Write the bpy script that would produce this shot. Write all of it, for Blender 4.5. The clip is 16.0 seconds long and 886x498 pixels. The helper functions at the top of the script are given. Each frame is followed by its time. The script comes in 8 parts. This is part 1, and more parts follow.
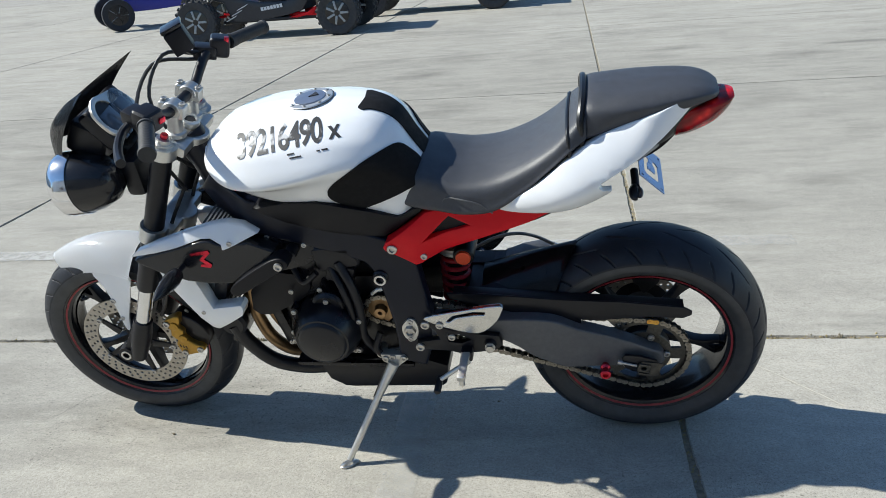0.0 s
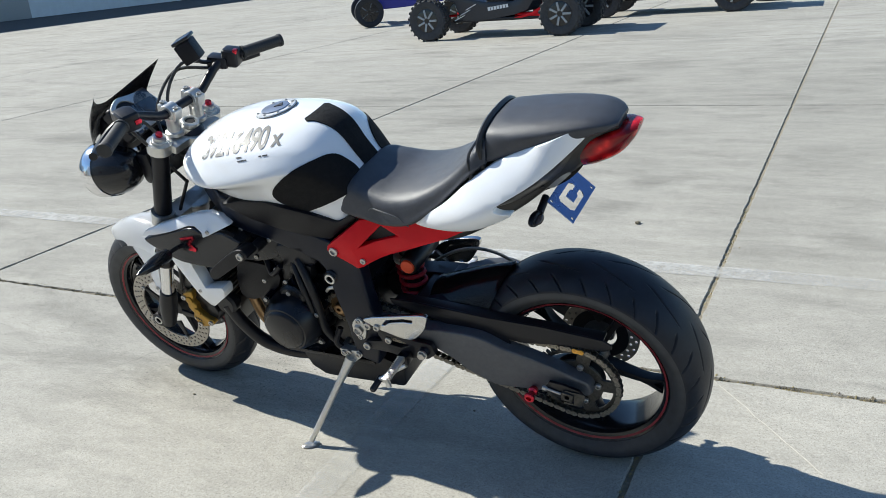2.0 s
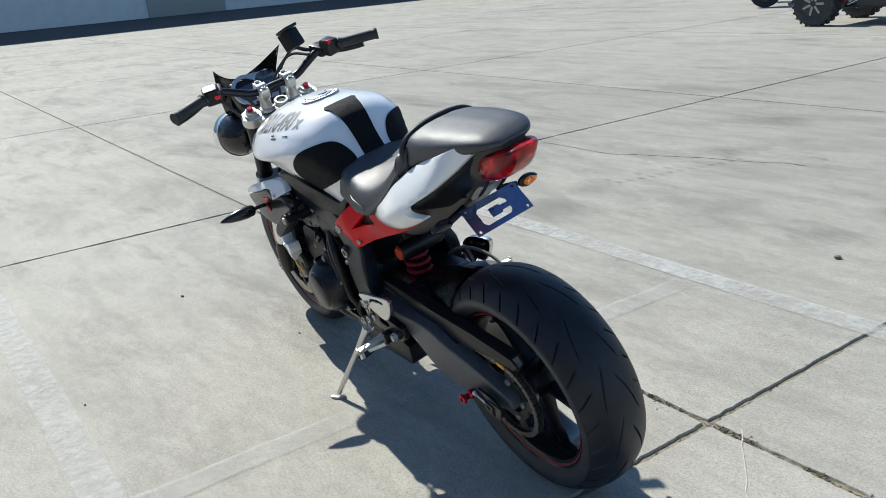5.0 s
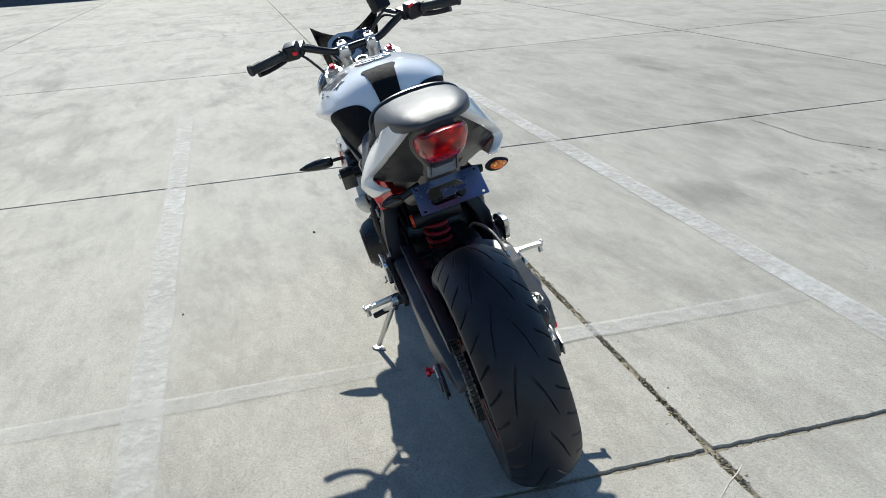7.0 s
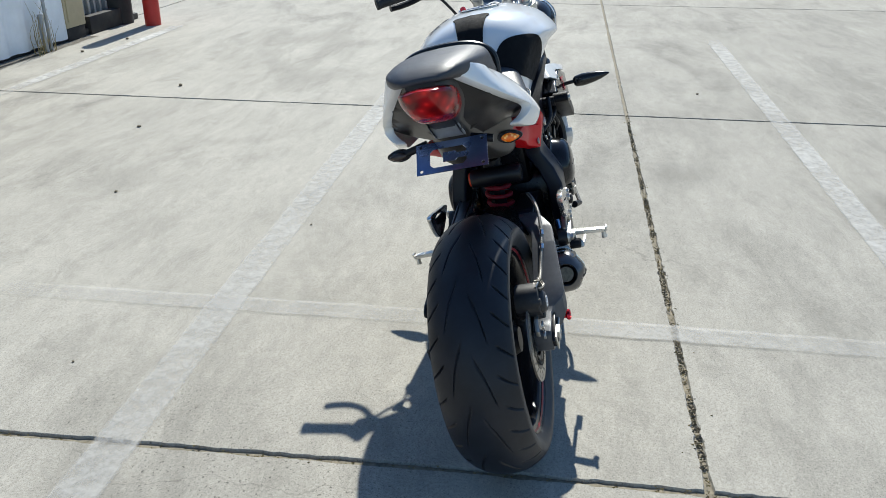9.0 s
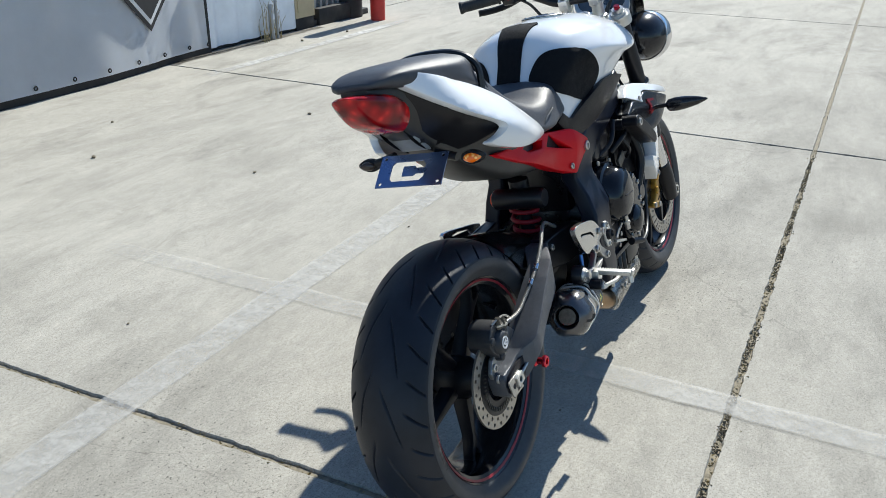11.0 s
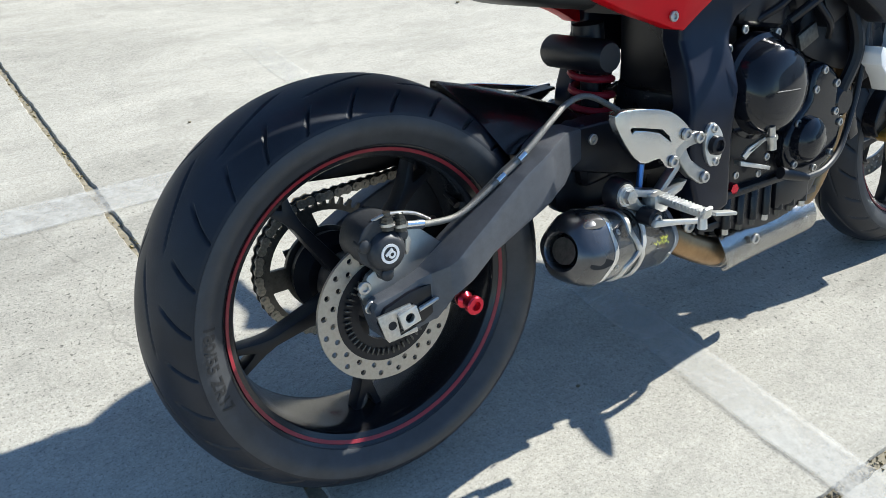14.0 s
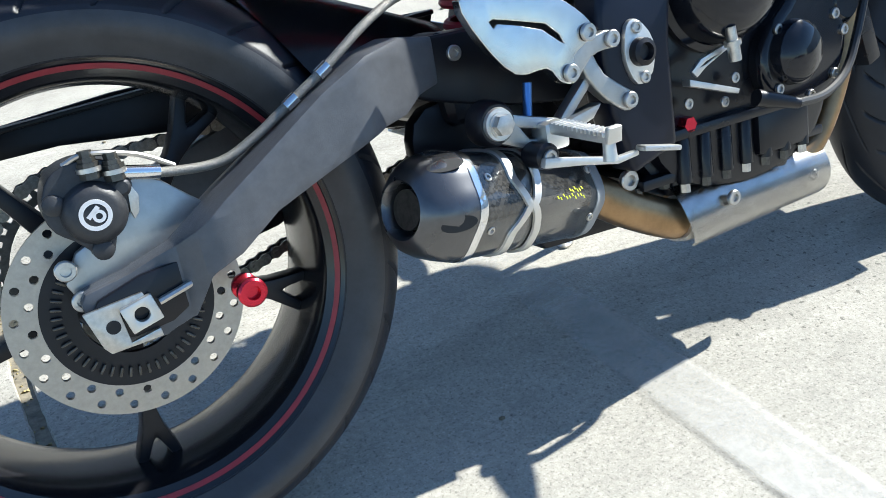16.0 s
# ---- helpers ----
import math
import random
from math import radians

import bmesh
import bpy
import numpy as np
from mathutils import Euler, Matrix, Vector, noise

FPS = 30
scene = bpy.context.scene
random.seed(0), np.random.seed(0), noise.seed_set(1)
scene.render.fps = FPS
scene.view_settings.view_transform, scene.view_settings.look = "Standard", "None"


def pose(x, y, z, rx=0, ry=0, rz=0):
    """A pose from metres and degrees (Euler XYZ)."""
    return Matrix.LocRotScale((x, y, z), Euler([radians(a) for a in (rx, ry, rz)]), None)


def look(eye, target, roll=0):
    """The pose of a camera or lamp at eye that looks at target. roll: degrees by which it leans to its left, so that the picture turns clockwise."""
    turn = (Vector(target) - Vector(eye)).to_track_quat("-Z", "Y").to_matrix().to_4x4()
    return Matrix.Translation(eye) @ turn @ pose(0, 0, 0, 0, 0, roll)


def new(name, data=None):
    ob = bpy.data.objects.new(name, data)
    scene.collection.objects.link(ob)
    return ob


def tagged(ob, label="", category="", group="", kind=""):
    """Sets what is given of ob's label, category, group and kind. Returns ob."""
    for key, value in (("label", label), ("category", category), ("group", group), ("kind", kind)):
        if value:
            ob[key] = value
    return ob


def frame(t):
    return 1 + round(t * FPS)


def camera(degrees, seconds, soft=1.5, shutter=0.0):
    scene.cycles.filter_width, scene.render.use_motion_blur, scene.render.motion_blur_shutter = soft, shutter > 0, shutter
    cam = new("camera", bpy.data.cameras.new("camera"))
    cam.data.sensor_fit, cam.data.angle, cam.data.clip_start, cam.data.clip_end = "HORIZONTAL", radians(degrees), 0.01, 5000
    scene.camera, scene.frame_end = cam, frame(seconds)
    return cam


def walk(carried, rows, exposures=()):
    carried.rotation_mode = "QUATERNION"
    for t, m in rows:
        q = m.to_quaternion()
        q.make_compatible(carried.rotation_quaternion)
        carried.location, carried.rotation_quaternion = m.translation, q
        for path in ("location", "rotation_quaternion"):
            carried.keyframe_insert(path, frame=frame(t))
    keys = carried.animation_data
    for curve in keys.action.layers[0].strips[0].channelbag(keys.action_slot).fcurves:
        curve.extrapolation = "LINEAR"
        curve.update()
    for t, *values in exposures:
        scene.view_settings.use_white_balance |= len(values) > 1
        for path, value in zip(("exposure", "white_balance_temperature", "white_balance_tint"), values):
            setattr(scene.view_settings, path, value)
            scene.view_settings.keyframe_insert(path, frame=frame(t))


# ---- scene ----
cam = camera(56.5, 16.0, soft=0.8)
EXPOSURES = [(0.0, 0.64, 6350, 4), (1.0, 0.72, 6350, 4), (3.0, 0.72, 6350, 4), (5.5, 0.57, 6350, 4), (10.2, 0.6, 6350, 4), (12.5, 0.84, 6300, 4), (13.5, 0.95, 6300, 4), (14.5, 1.12, 6250, 4), (15.2, 1.24, 6200, 4), (16.0, 1.32, 6200, 4)]
PATH = [
    (0, (-0.17, -1.926, 1.303), (-0.481, -0.081, 0.596), -4.7),
    (0.5, (0.073, -1.986, 1.309), (-0.391, -0.178, 0.592), -5.5),
    (1, (0.25, -1.935, 1.288), (-0.339, -0.166, 0.564), -5.8),
    (1.5, (0.411, -1.827, 1.296), (-0.307, -0.104, 0.578), -5.1),
    (2, (0.582, -1.772, 1.302), (-0.297, -0.103, 0.638), -5.2),
    (2.5, (0.819, -1.726, 1.31), (-0.201, -0.135, 0.653), -4.5),
    (3, (0.935, -1.637, 1.312), (-0.202, -0.125, 0.662), -4.8),
    (3.2, (0.969, -1.569, 1.303), (-0.214, -0.093, 0.653), -4.1),
    (5.3, (1.479, -1.072, 1.3), (-0.125, -0.083, 0.631), -4.4),
    (5.5, (1.489, -1.017, 1.294), (-0.124, -0.059, 0.601), -3.7),
    (6, (1.534, -0.839, 1.307), (-0.133, 0.003, 0.589), -2.8),
    (6.5, (1.62, -0.656, 1.298), (-0.145, -0.027, 0.597), -4.3),
    (7, (1.75, -0.462, 1.307), (-0.073, -0.041, 0.6), -3.8),
    (7.5, (1.74, -0.328, 1.3), (-0.092, -0.064, 0.542), -2.4),
    (8, (1.658, -0.171, 1.302), (-0.162, -0.057, 0.482), 0.5),
    (8.5, (1.657, -0.031, 1.318), (-0.16, -0.087, 0.484), 0.4),
    (9, (1.728, 0.191, 1.33), (-0.075, -0.066, 0.504), 0.2),
    (9.5, (1.731, 0.352, 1.332), (-0.039, -0.059, 0.497), -0.1),
    (10, (1.631, 0.482, 1.332), (-0.1, -0.066, 0.492), 0.2),
    (10.2, (1.583, 0.529, 1.326), (-0.131, -0.076, 0.491), 0.3),
    (12.3, (1.055, 1.025, 1.304), (-0.319, -0.139, 0.434), 0.7),
    (12.5, (0.978, 1.044, 1.26), (-0.336, -0.174, 0.37), 0.8),
    (13, (0.785, 1.129, 1.173), (-0.348, -0.231, 0.243), 2.0),
    (13.5, (0.65, 1.054, 1.094), (-0.384, -0.315, 0.066), 3.1),
    (14, (0.503, 0.933, 1.024), (-0.515, -0.394, -0.073), 4.0),
    (14.5, (0.395, 0.883, 0.919), (-0.569, -0.459, -0.207), 1.9),
    (15, (0.28, 0.87, 0.829), (-0.625, -0.524, -0.283), -1.0),
    (15.5, (0.17, 0.877, 0.771), (-0.709, -0.57, -0.294), -2.5),
    (16, (0.095, 0.877, 0.733), (-0.809, -0.614, -0.245), -2.9),
]
walk(cam, [(t, look(eye, target, roll)) for t, eye, target, roll in PATH], EXPOSURES)

# ---- world and sun ----
SUN_ELEV = 42.8
world = bpy.data.worlds.new("sky")
scene.world = world
world.use_nodes = True
wn = world.node_tree
sky = wn.nodes.new("ShaderNodeTexSky")
sky.sky_type, sky.sun_disc = "NISHITA", False
sky.sun_elevation, sky.sun_rotation = radians(SUN_ELEV), radians(-90)
sky.air_density, sky.dust_density, sky.ozone_density = 1.0, 0.1, 5.0
wn.links.new(sky.outputs["Color"], wn.nodes["Background"].inputs["Color"])
wn.nodes["Background"].inputs["Strength"].default_value = 0.092
sun = new("sun", bpy.data.lights.new("sun", "SUN"))
sun.data.energy, sun.data.angle, sun.data.color = 4.2, radians(0.53), (1.0, 0.95, 0.885)
sun.matrix_world = look((-7.34, 0.0, 6.79), (0, 0, 0))

# ---- materials ----


def mat(name, color, rough=0.5, metal=0.0, var=0.12, scale=30.0, bump=0.0, bscale=200.0, coat=0.0, spec=0.5, aniso=None, rvar=0.1):
    m = bpy.data.materials.new(name)
    m.use_nodes = True
    nt = m.node_tree
    b = nt.nodes["Principled BSDF"]
    b.inputs["Metallic"].default_value = metal
    b.inputs["Specular IOR Level"].default_value = spec
    b.inputs["Coat Weight"].default_value = coat
    b.inputs["Coat Roughness"].default_value = 0.05
    tc = nt.nodes.new("ShaderNodeTexCoord")
    n1 = nt.nodes.new("ShaderNodeTexNoise")
    n1.inputs["Scale"].default_value = scale
    n1.inputs["Detail"].default_value = 6
    n1.inputs["Roughness"].default_value = 0.65
    nt.links.new(tc.outputs["Object"], n1.inputs["Vector"])
    mp = nt.nodes.new("ShaderNodeMapRange")
    mp.inputs["From Min"].default_value, mp.inputs["From Max"].default_value = 0.25, 0.75
    mp.inputs["To Min"].default_value, mp.inputs["To Max"].default_value = 1 - var, 1 + var
    nt.links.new(n1.outputs["Fac"], mp.inputs["Value"])
    mx = nt.nodes.new("ShaderNodeVectorMath")
    mx.operation = "SCALE"
    mx.inputs[0].default_value = color[:3]
    nt.links.new(mp.outputs["Result"], mx.inputs["Scale"])
    nt.links.new(mx.outputs["Vector"], b.inputs["Base Color"])
    mr = nt.nodes.new("ShaderNodeMapRange")
    mr.inputs["From Min"].default_value, mr.inputs["From Max"].default_value = 0.3, 0.7
    mr.inputs["To Min"].default_value, mr.inputs["To Max"].default_value = max(0.02, rough - rvar * rough), rough + rvar * rough
    n2 = nt.nodes.new("ShaderNodeTexNoise")
    n2.inputs["Scale"].default_value = scale * 0.4
    n2.inputs["Detail"].default_value = 4
    nt.links.new(tc.outputs["Object"], n2.inputs["Vector"])
    nt.links.new(n2.outputs["Fac"], mr.inputs["Value"])
    nt.links.new(mr.outputs["Result"], b.inputs["Roughness"])
    if bump:
        n3 = nt.nodes.new("ShaderNodeTexNoise")
        n3.inputs["Scale"].default_value = bscale
        n3.inputs["Detail"].default_value = 3
        nt.links.new(tc.outputs["Object"], n3.inputs["Vector"])
        bp = nt.nodes.new("ShaderNodeBump")
        bp.inputs["Strength"].default_value = min(1.0, bump)
        bp.inputs["Distance"].default_value = 0.001
        nt.links.new(n3.outputs["Fac"], bp.inputs["Height"])
        nt.links.new(bp.outputs["Normal"], b.inputs["Normal"])
    return m


WHITE = mat("white_gloss_paint", (0.85, 0.855, 0.86), 0.20, var=0.03, scale=8, coat=0.6)
BLACKG = mat("black_gloss_plastic", (0.012, 0.012, 0.014), 0.18, var=0.2, scale=20)
BLACKS = mat("black_satin_plastic", (0.008, 0.008, 0.011), 0.36, spec=0.36, var=0.25, scale=40, bump=0.15, bscale=900)
FRAME = mat("satin_black_frame_paint", (0.005, 0.007, 0.016), 0.32, spec=0.30, var=0.2, scale=40, bump=0.08, bscale=700)
SWING = mat("graphite_textured_powder_coat", (0.086, 0.090, 0.100), 0.42, metal=0.15, spec=0.55, var=0.2, scale=60, bump=0.22, bscale=1500)
ENGINE = mat("black_engine_paint", (0.006, 0.006, 0.009), 0.28, spec=0.42, var=0.35, scale=25, bump=0.08, bscale=500)
ENGINE_G = mat("black_gloss_engine_cover", (0.009, 0.010, 0.014), 0.12, spec=0.38, coat=0.1, var=0.3, scale=25)
GREYP = mat("dark_grey_moulded_plastic", (0.007, 0.007, 0.010), 0.42, spec=0.24, var=0.15, scale=60, bump=0.3, bscale=900)
RED = mat("red_satin_paint", (0.66, 0.005, 0.014), 0.42, var=0.08, scale=12, coat=0.0, spec=0.22)
REDANO = mat("red_anodised_aluminium", (0.62, 0.035, 0.06), 0.25, metal=0.85, var=0.1)
ORANGE = mat("orange_anodised_cap", (0.75, 0.09, 0.03), 0.35, metal=0.3, var=0.1)
SILVER = mat("brushed_silver_aluminium", (0.66, 0.65, 0.62), 0.42, metal=0.9, var=0.08, scale=60)
POLISHED = mat("polished_cast_aluminium", (0.62, 0.615, 0.60), 0.24, metal=1.0, var=0.10, scale=40, bump=0.05, bscale=300)
CASTGREY = mat("grey_cast_aluminium", (0.42, 0.42, 0.41), 0.38, metal=0.9, var=0.12, scale=60, bump=0.1, bscale=400)
CHROME = mat("chrome_steel", (0.75, 0.75, 0.76), 0.14, metal=1.0, var=0.06)
STEEL = mat("worn_bolt_steel", (0.52, 0.50, 0.47), 0.34, metal=0.9, var=0.25, scale=120)
DARKSTEEL = mat("dark_oily_steel", (0.10, 0.095, 0.085), 0.42, metal=0.8, var=0.4, scale=150)
CHAINM = mat("worn_chain_steel", (0.33, 0.30, 0.25), 0.4, metal=0.85, var=0.4, scale=200)
GOLDLINK = mat("gold_master_link", (0.80, 0.45, 0.10), 0.35, metal=0.9, var=0.15)
GOLD = mat("gold_anodised_caliper", (0.40, 0.235, 0.045), 0.36, metal=0.8, var=0.15, scale=80)
BRONZE = mat("heat_tinted_exhaust_steel", (0.31, 0.20, 0.105), 0.36, metal=0.9, var=0.45, scale=14)
DISC = mat("ground_brake_disc_steel", (0.42, 0.385, 0.335), 0.40, metal=0.8, var=0.12, scale=160)
GRIPM = mat("black_rubber_grip", (0.022, 0.022, 0.023), 0.62, var=0.2, scale=80, bump=0.3, bscale=600)
SPRINGRED = mat("dusty_red_spring_paint", (0.26, 0.008, 0.016), 0.5, spec=0.3, var=0.2, scale=60)
CLOTH = mat("black_ribbed_tank_pad", (0.007, 0.007, 0.008), 0.75, spec=0.2, var=0.2, scale=200, bump=0.6, bscale=1500)
INK = mat("black_marker_lettering", (0.02, 0.02, 0.022), 0.5, var=0.2)
def worn_ink():
    m = mat("worn_black_stamp_ink", (0.02, 0.02, 0.022), 0.5, var=0.2)
    nt = m.node_tree
    b = nt.nodes["Principled BSDF"]
    tc = nt.nodes.new("ShaderNodeTexCoord")
    n = nt.nodes.new("ShaderNodeTexNoise")
    n.inputs["Scale"].default_value, n.inputs["Detail"].default_value = 26, 8
    nt.links.new(tc.outputs["Object"], n.inputs["Vector"])
    r = nt.nodes.new("ShaderNodeMapRange")
    r.inputs["From Min"].default_value, r.inputs["From Max"].default_value = 0.50, 0.60
    sx = nt.nodes.new("ShaderNodeSeparateXYZ")
    nt.links.new(tc.outputs["Object"], sx.inputs[0])
    gr = nt.nodes.new("ShaderNodeMapRange")
    gr.inputs["From Min"].default_value, gr.inputs["From Max"].default_value = -0.90, -0.72
    gr.inputs["To Min"].default_value, gr.inputs["To Max"].default_value = 0.07, -0.12
    nt.links.new(sx.outputs["X"], gr.inputs["Value"])
    sm = nt.nodes.new("ShaderNodeMath")
    nt.links.new(n.outputs["Fac"], sm.inputs[0])
    nt.links.new(gr.outputs["Result"], sm.inputs[1])
    nt.links.new(sm.outputs["Value"], r.inputs["Value"])
    mx = nt.nodes.new("ShaderNodeMix")
    mx.data_type = "RGBA"
    mx.inputs[6].default_value = (0.02, 0.02, 0.022, 1)
    mx.inputs[7].default_value = (0.55, 0.55, 0.55, 1)
    nt.links.new(r.outputs["Result"], mx.inputs[0])
    nt.links.new(mx.outputs[2], b.inputs["Base Color"])
    return m


WORNINK = worn_ink()
CALIPER = mat("dusty_black_caliper", (0.030, 0.031, 0.034), 0.45, spec=0.45, var=0.3, scale=90, bump=0.25, bscale=500)
UNDERTRAY = mat("weathered_grey_undertray", (0.024, 0.024, 0.024), 0.45, spec=0.6, var=0.15, scale=30, bump=0.1, bscale=500)
CAPM = mat("dark_titanium_end_cap", (0.13, 0.13, 0.135), 0.28, metal=0.85, var=0.2, scale=30)
CAPGREY = mat("blue_grey_anodised_cap", (0.30, 0.33, 0.40), 0.34, metal=0.8, var=0.1, scale=40)
BLUEP = mat("brushed_dark_plate_metal", (0.20, 0.27, 0.47), 0.28, metal=0.9, var=0.1, scale=40)
def lit_lens():
    """Moulded amber lens lit by its bulb: bright and dull cells."""
    m = mat("lit_amber_lens", (0.55, 0.16, 0.01), 0.10, var=0.8, scale=140, bump=0.8, bscale=160, coat=0.6)
    nt = m.node_tree
    b = nt.nodes["Principled BSDF"]
    tc = nt.nodes.new("ShaderNodeTexCoord")
    vo = nt.nodes.new("ShaderNodeTexVoronoi")
    vo.inputs["Scale"].default_value = 130
    nt.links.new(tc.outputs["Object"], vo.inputs["Vector"])
    cr = nt.nodes.new("ShaderNodeValToRGB")
    e = cr.color_ramp.elements
    e[0].position, e[0].color = 0.15, (1.0, 0.62, 0.16, 1)
    e[1].position, e[1].color = 0.55, (0.75, 0.14, 0.005, 1)
    nt.links.new(vo.outputs["Distance"], cr.inputs["Fac"])
    nt.links.new(cr.outputs["Color"], b.inputs["Base Color"])
    nt.links.new(cr.outputs["Color"], b.inputs["Emission Color"])
    b.inputs["Emission Strength"].default_value = 0.10
    return m


AMBER = lit_lens()
SMOKE = mat("smoked_indicator_lens", (0.05, 0.035, 0.03), 0.12, var=0.2, scale=200)
HOSE = mat("braided_brake_hose", (0.22, 0.21, 0.19), 0.45, metal=0.4, var=0.3, scale=600, bump=0.5, bscale=2500)
CABLE = mat("black_cable_sheath", (0.015, 0.015, 0.016), 0.45, var=0.15)
YELLOW = mat("yellow_green_print", (0.55, 0.60, 0.03), 0.4, var=0.05)
GLASSY = mat("instrument_screen", (0.05, 0.07, 0.10), 0.08, var=0.05, coat=0.5)
BLUEREF = mat("blue_anodised_sleeve", (0.10, 0.22, 0.50), 0.3, metal=0.8, var=0.1)


def tail_lens():
    """Deep red moulded lens: soft bright reflector cells under a glossy skin."""
    m = mat("red_tail_lens", (0.42, 0.004, 0.010), 0.22, var=0.3, scale=30, bump=0.25, bscale=60, spec=0.35, coat=0.15)
    nt = m.node_tree
    tc = nt.nodes.new("ShaderNodeTexCoord")
    vo = nt.nodes.new("ShaderNodeTexVoronoi")
    vo.feature = "SMOOTH_F1"
    vo.inputs["Scale"].default_value = 42
    nt.links.new(tc.outputs["Object"], vo.inputs["Vector"])
    cr = nt.nodes.new("ShaderNodeValToRGB")
    e = cr.color_ramp.elements
    e[0].position, e[0].color = 0.10, (0.78, 0.014, 0.014, 1)
    e[1].position, e[1].color = 0.62, (0.13, 0.002, 0.004, 1)
    k = cr.color_ramp.elements.new(0.30)
    k.color = (0.44, 0.004, 0.007, 1)
    nt.links.new(vo.outputs["Distance"], cr.inputs["Fac"])
    nt.links.new(cr.outputs["Color"], nt.nodes["Principled BSDF"].inputs["Base Color"])
    return m


TAILRED = tail_lens()


def rubber():
    m = mat("tyre_rubber", (0.014, 0.016, 0.022), 0.46, spec=0.36, var=0.35, scale=18, bump=0.25, bscale=500)
    return m


RUBBER = rubber()
# darker than the sidewall: the shade of the letters' relief as colour
SIDEWALL_MARK = mat("relief_shade_lettering", (0.014, 0.014, 0.015), 0.55, var=0.2)
SIDEWALL = mat("dusty_tyre_sidewall", (0.040, 0.042, 0.046), 0.50, spec=0.5, var=0.3, scale=30, bump=0.2, bscale=300)


def leather():
    m = mat("black_vinyl_seat", (0.048, 0.050, 0.058), 0.46, spec=0.52, var=0.15, scale=60, bump=0.35, bscale=1400)
    return m


VINYL = leather()
PIPING = mat("black_seat_piping", (0.008, 0.008, 0.009), 0.35, var=0.1)
STITCH = mat("grey_seat_seam", (0.10, 0.10, 0.10), 0.5, var=0.1)


def carbon():
    m = mat("carbon_fibre_sleeve", (0.03, 0.03, 0.03), 0.25, coat=0.8)
    nt = m.node_tree
    b = nt.nodes["Principled BSDF"]
    tc = nt.nodes.new("ShaderNodeTexCoord")
    mp = nt.nodes.new("ShaderNodeMapping")
    mp.inputs["Rotation"].default_value = (0.5, 0.8, 0.2)
    nt.links.new(tc.outputs["Object"], mp.inputs["Vector"])
    ch = nt.nodes.new("ShaderNodeTexChecker")
    ch.inputs["Scale"].default_value = 190
    ch.inputs["Color1"].default_value = (0.048, 0.046, 0.043, 1)
    ch.inputs["Color2"].default_value = (0.022, 0.022, 0.022, 1)
    nt.links.new(mp.outputs["Vector"], ch.inputs["Vector"])
    nt.links.new(ch.outputs["Color"], b.inputs["Base Color"])
    return m


CARBON = carbon()


# old spills and smears on the slabs: centre, half sizes, how much light is left
SPOTS = (
    (-2.0, 5.0, 9.0, 4.8, 0.88), (-0.55, 2.28, 0.24, 0.18, 0.70), (-0.46, 2.81, 0.17, 0.13, 0.74), (-1.82, 1.76, 0.30, 0.26, 0.68),
    (-1.98, 2.22, 0.20, 0.22, 0.78), (-5.97, 3.52, 0.80, 0.30, 0.76), (-6.08, 4.60, 0.60, 0.25, 0.78), (-1.25, 1.01, 0.36, 0.17, 0.84),
    (-0.90, 1.10, 0.30, 0.17, 0.86), (-2.28, 0.76, 0.40, 0.12, 0.85), (-3.8, 3.6, 0.5, 0.3, 0.82), (-4.55, 2.24, 0.90, 0.30, 0.80),
    (-3.05, 2.55, 0.4, 0.2, 0.82), (0.99, 7.3, 0.35, 0.2, 0.72), (0.70, 6.8, 0.35, 0.2, 0.78), (-2.41, 3.08, 0.70, 0.20, 0.85),
    (-1.68, 6.4, 0.40, 0.30, 0.74), (-1.23, 4.5, 0.30, 0.25, 0.80), (0.65, 1.97, 0.22, 0.14, 0.76), (1.07, 2.36, 0.30, 0.14, 0.76),
    (2.1, 6.55, 0.4, 0.16, 0.76), (2.8, 7.06, 0.5, 0.14, 0.66), (-3.84, 5.38, 0.8, 0.25, 0.82), (-5.1, -1.6, 0.5, 0.25, 0.85))


